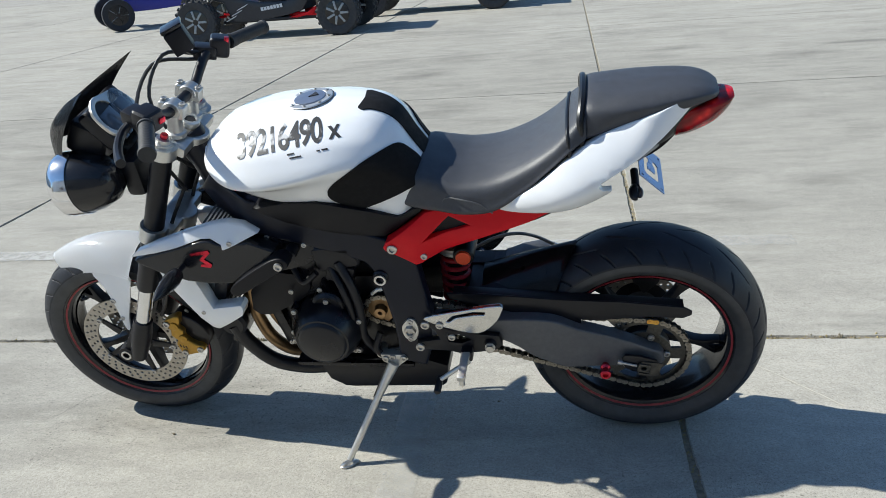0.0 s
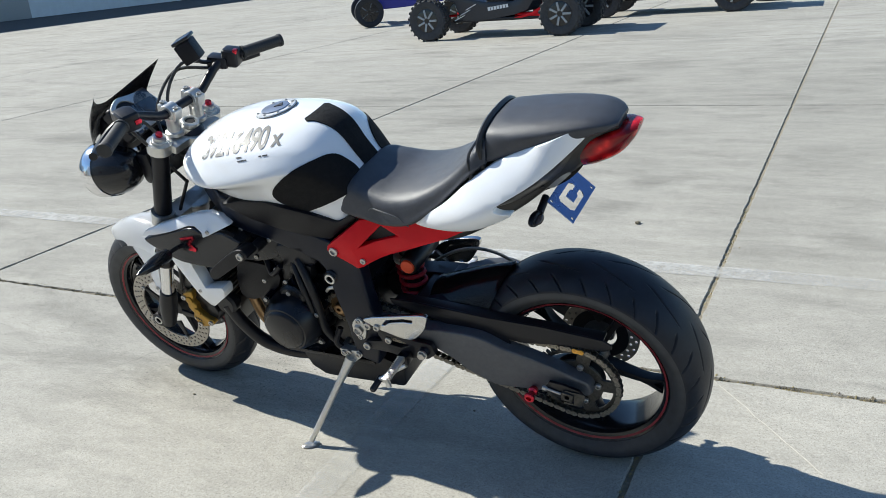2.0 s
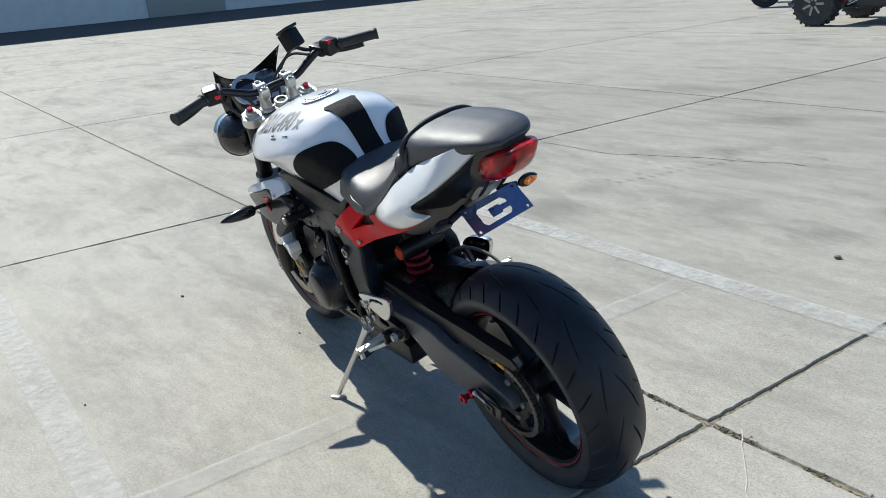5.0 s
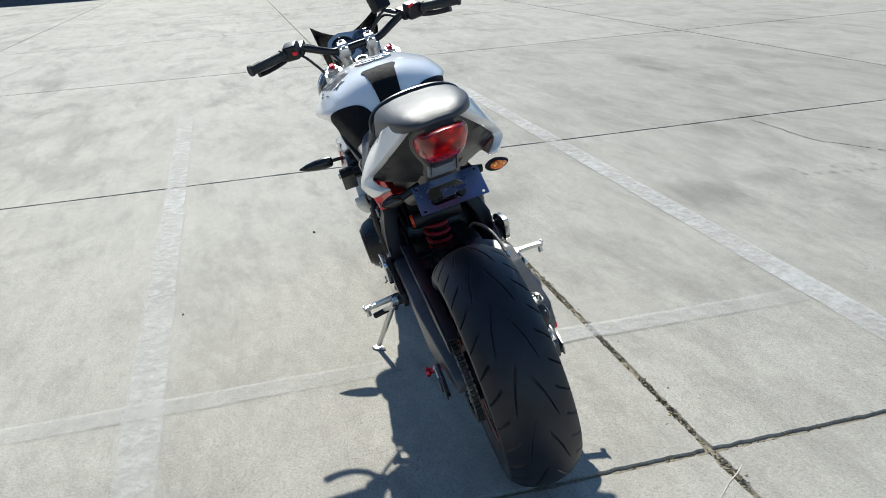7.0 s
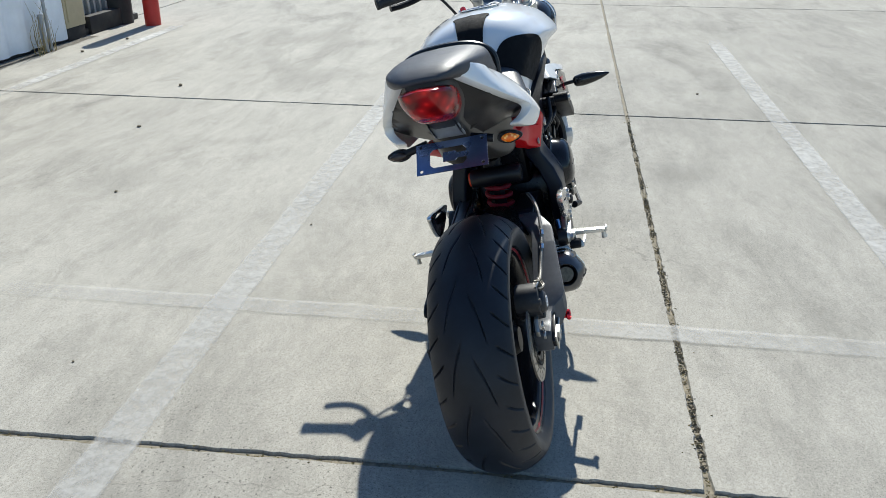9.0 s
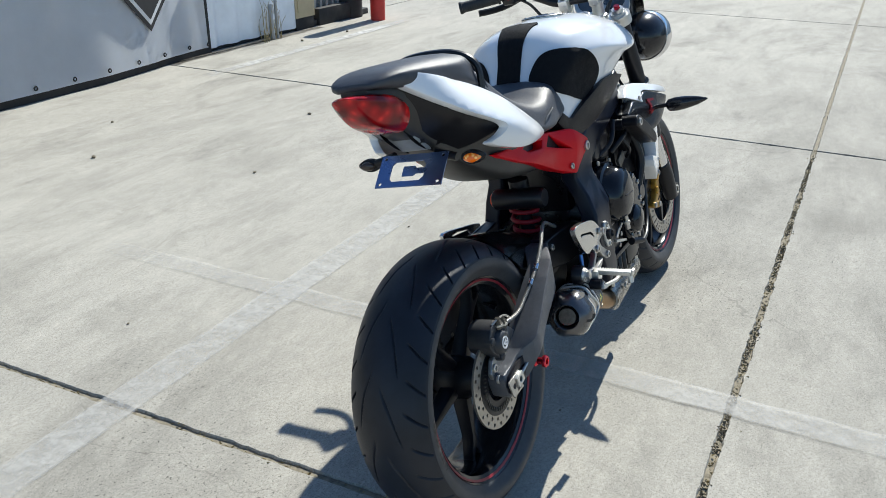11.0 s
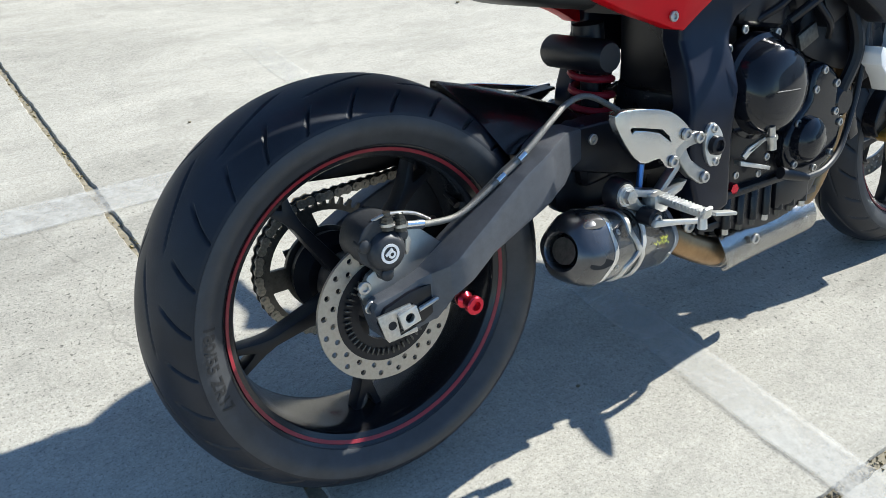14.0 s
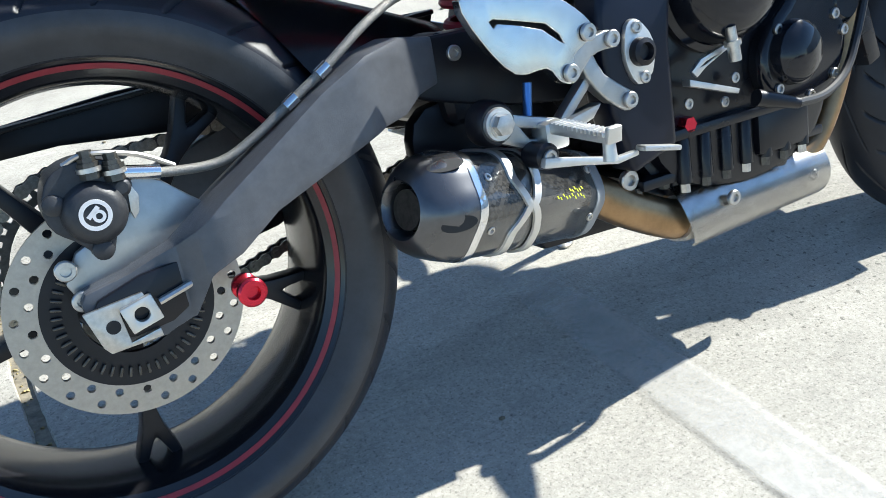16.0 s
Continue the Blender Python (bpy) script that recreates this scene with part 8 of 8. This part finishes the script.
for x, y in ((-36, 23.2),):
    q = new("quad_bike")
    q.matrix_world = pose(x, y, 0, 0, 0, 70)
    tagged(q, "black quad bike parked in the building's shade", "quad bike")
    for a, b in ((-0.62, -0.45), (-0.62, 0.45), (0.62, -0.45), (0.62, 0.45)):
        w = part("tyre", lathe([(-0.12, 0.14), (-0.13, 0.22), (-0.10, 0.30), (0.10, 0.30), (0.13, 0.22), (0.12, 0.14)], n=28, closed=True), RUBBER, q)
        w.location = (a, b, 0.30)
    part("body", plate(rounded([(-0.9, 0.5), (-0.6, 0.75), (0.0, 0.80), (0.6, 0.78), (0.95, 0.6), (0.5, 0.42), (-0.5, 0.42)], 3), -0.28, 0.28, 0.04), BLACKS, q)

# a pale scratch in the slab beside the rear wheel
sc = bmesh.new()
prev = None
for k in range(41):
    t = k / 40
    x, y = 0.20 + 0.37 * t + 0.004 * noise.noise((t * 9, 0, 0)), 0.640 - 0.46 * t + 0.006 * noise.noise((t * 11, 3, 0))
    w = 0.0012 + 0.0008 * noise.noise((t * 25, 7, 0))
    pair = [sc.verts.new((x - w, y - w, 0.0014)), sc.verts.new((x + w, y + w, 0.0014))]
    if prev:
        sc.faces.new((prev[0], prev[1], pair[1], pair[0]))
    prev = pair
tagged(finish("pavement_scratch", sc, SANDLINE), "thin pale crack filled with sand in the concrete", "crack", kind="structure")

# a long hairline crack that wanders across the slab, broken here and there
CRACK = [(-3.19, 2.91), (-2.86, 2.91), (-2.52, 2.91), (-2.38, 2.98), (-2.10, 3.10), (-1.91, 3.18), (-1.66, 3.24), (-1.45, 3.34), (-1.30, 3.34)]
ck = bmesh.new()
prev = None
for k, q in enumerate(spline([(x, y, 0) for x, y in CRACK], 24)):
    x, y = q.x + 0.010 * noise.noise((q.x * 14, 0, 1)), q.y + 0.014 * noise.noise((q.x * 11, 2, 0)) + 0.005 * noise.noise((q.x * 60, 5, 0))
    w = 0.0032 + 0.0030 * noise.noise((q.x * 18, 9, 0))
    if w < 0.0014:
        prev = None
        continue
    pair = [ck.verts.new((x, y - w, 0.0016)), ck.verts.new((x, y + w, 0.0016))]
    if prev:
        ck.faces.new((prev[0], prev[1], pair[1], pair[0]))
    prev = pair
tagged(finish("pavement_crack", ck, SHADE_CRACK), "thin dark hairline crack wandering across the concrete", "crack", kind="structure")
# prints of a knobby tyre that turned here: a curved row of grey scuffs
tp = bmesh.new()
cov = tp.verts.layers.float.new("cover")
for k in range(13):
    cx, cy = -1.93 + 0.0175 * k + 0.010 * noise.noise((k * 3.1, 0, 0)), 2.40 + 0.072 * k
    for side in (-1, 1) if k % 3 == 0 else (1,):
        rim = []
        mid = tp.verts.new((cx + 0.05 * (side - 1), cy, 0.0018))
        mid[cov] = 0.55
        for a in range(10):
            t = 2 * math.pi * a / 10
            r = 1 + 0.25 * noise.noise((k, a * 1.7, side))
            v = tp.verts.new((mid.co.x + 0.045 * r * math.cos(t), cy + 0.026 * r * math.sin(t), 0.0018))
            v[cov] = 0.0
            rim.append(v)
        for a in range(10):
            tp.faces.new((mid, rim[a], rim[(a + 1) % 10]))
tagged(finish("tyre_print", tp, SCUFF), "faint grey tyre prints in a row on the concrete", "tyre print", kind="structure")

# litter on the slabs
rl = random.Random(11)
pebble = bmesh.new()
bmesh.ops.create_icosphere(pebble, subdivisions=1, radius=1)
for v in pebble.verts:
    v.co *= 1 + 0.3 * noise.noise(v.co * 2)
pebble_me = mesh_of(pebble, DEBRIS, name="pebble")
for x, y, r in ((-1.339, 0.003, 0.006), (-2.096, -0.212, 0.010), (-1.333, -0.80, 0.006), (-0.397, 0.194, 0.005), (-1.577, -1.796, 0.011), (-1.375, -2.665, 0.016), (-4.6, -3.7, 0.018), (-5.2, -3.62, 0.02), (-0.345, 2.043, 0.018), (-2.6, -2.2, 0.014), (-1.9, -3.1, 0.012), (-0.9, -2.95, 0.02), (-3.6, -2.4, 0.02), (-3.9, 1.1, 0.012), (0.4, -1.35, 0.008), (-0.2, -1.2, 0.006)):
    ob = new("pebble", pebble_me)
    ob.matrix_world = pose(x, y, r * 0.4, 0, 0, rl.uniform(0, 360)) @ Matrix.Diagonal((r, r * 0.7, r * 0.5, 1))
    tagged(ob, "small dark pebble lying on the concrete", "pebble", "litter on the concrete")
grit = bmesh.new()


def grain(x, y, z, r):
    vs = [grit.verts.new((x + r * rl.uniform(0.5, 1) * math.cos(a), y + r * rl.uniform(0.5, 1) * math.sin(a), z + r * h)) for a, h in ((0.2, 0), (2.2, 0), (4.3, 0), (1.0, 0.8))]
    for f in ((0, 1, 2), (0, 1, 3), (1, 2, 3), (2, 0, 3)):
        grit.faces.new([vs[k] for k in f])


for k in range(1800):
    if k % 3:
        x, y = rl.uniform(-3.3, 1.6), 0.602 + rl.gauss(0, 0.006 if k % 5 else 0.02)
    else:
        y = rl.uniform(-2.2, 2.6)
        x = 0.118 + skew(0.118, y) + rl.gauss(0, 0.006 if k % 5 else 0.02)
    grain(x, y, -0.008 if abs(rl.gauss(0, 1)) < 1.5 else 0.0, rl.uniform(0.002, 0.007))
tagged(finish("joint_litter", grit, WEED), "dry grit and plant bits caught in the slab joints", "litter", kind="stuff")

clump = bmesh.new()
grit = clump
for k in range(1500):
    x = rl.uniform(-3.3, 1.6)
    if noise.noise((x * 7, 2, 0)) < -0.05:
        continue
    grain(x, 0.602 + rl.gauss(0, 0.007), rl.uniform(-0.008, 0.001), rl.uniform(0.003, 0.007))
tagged(finish("joint_litter", clump, DEBRIS), "dark leaf bits clumped in the slab joint", "litter", kind="stuff")

# ---- slabs ----
for i in range(len(GX) - 1):
    for j in range(len(GY) - 1):
        near = -9 < (GX[i] + GX[i + 1]) / 2 < 4 and -5 < (GY[j] + GY[j + 1]) / 2 < 6
        slab(GX[i], GX[i + 1], GY[j], GY[j + 1], near)
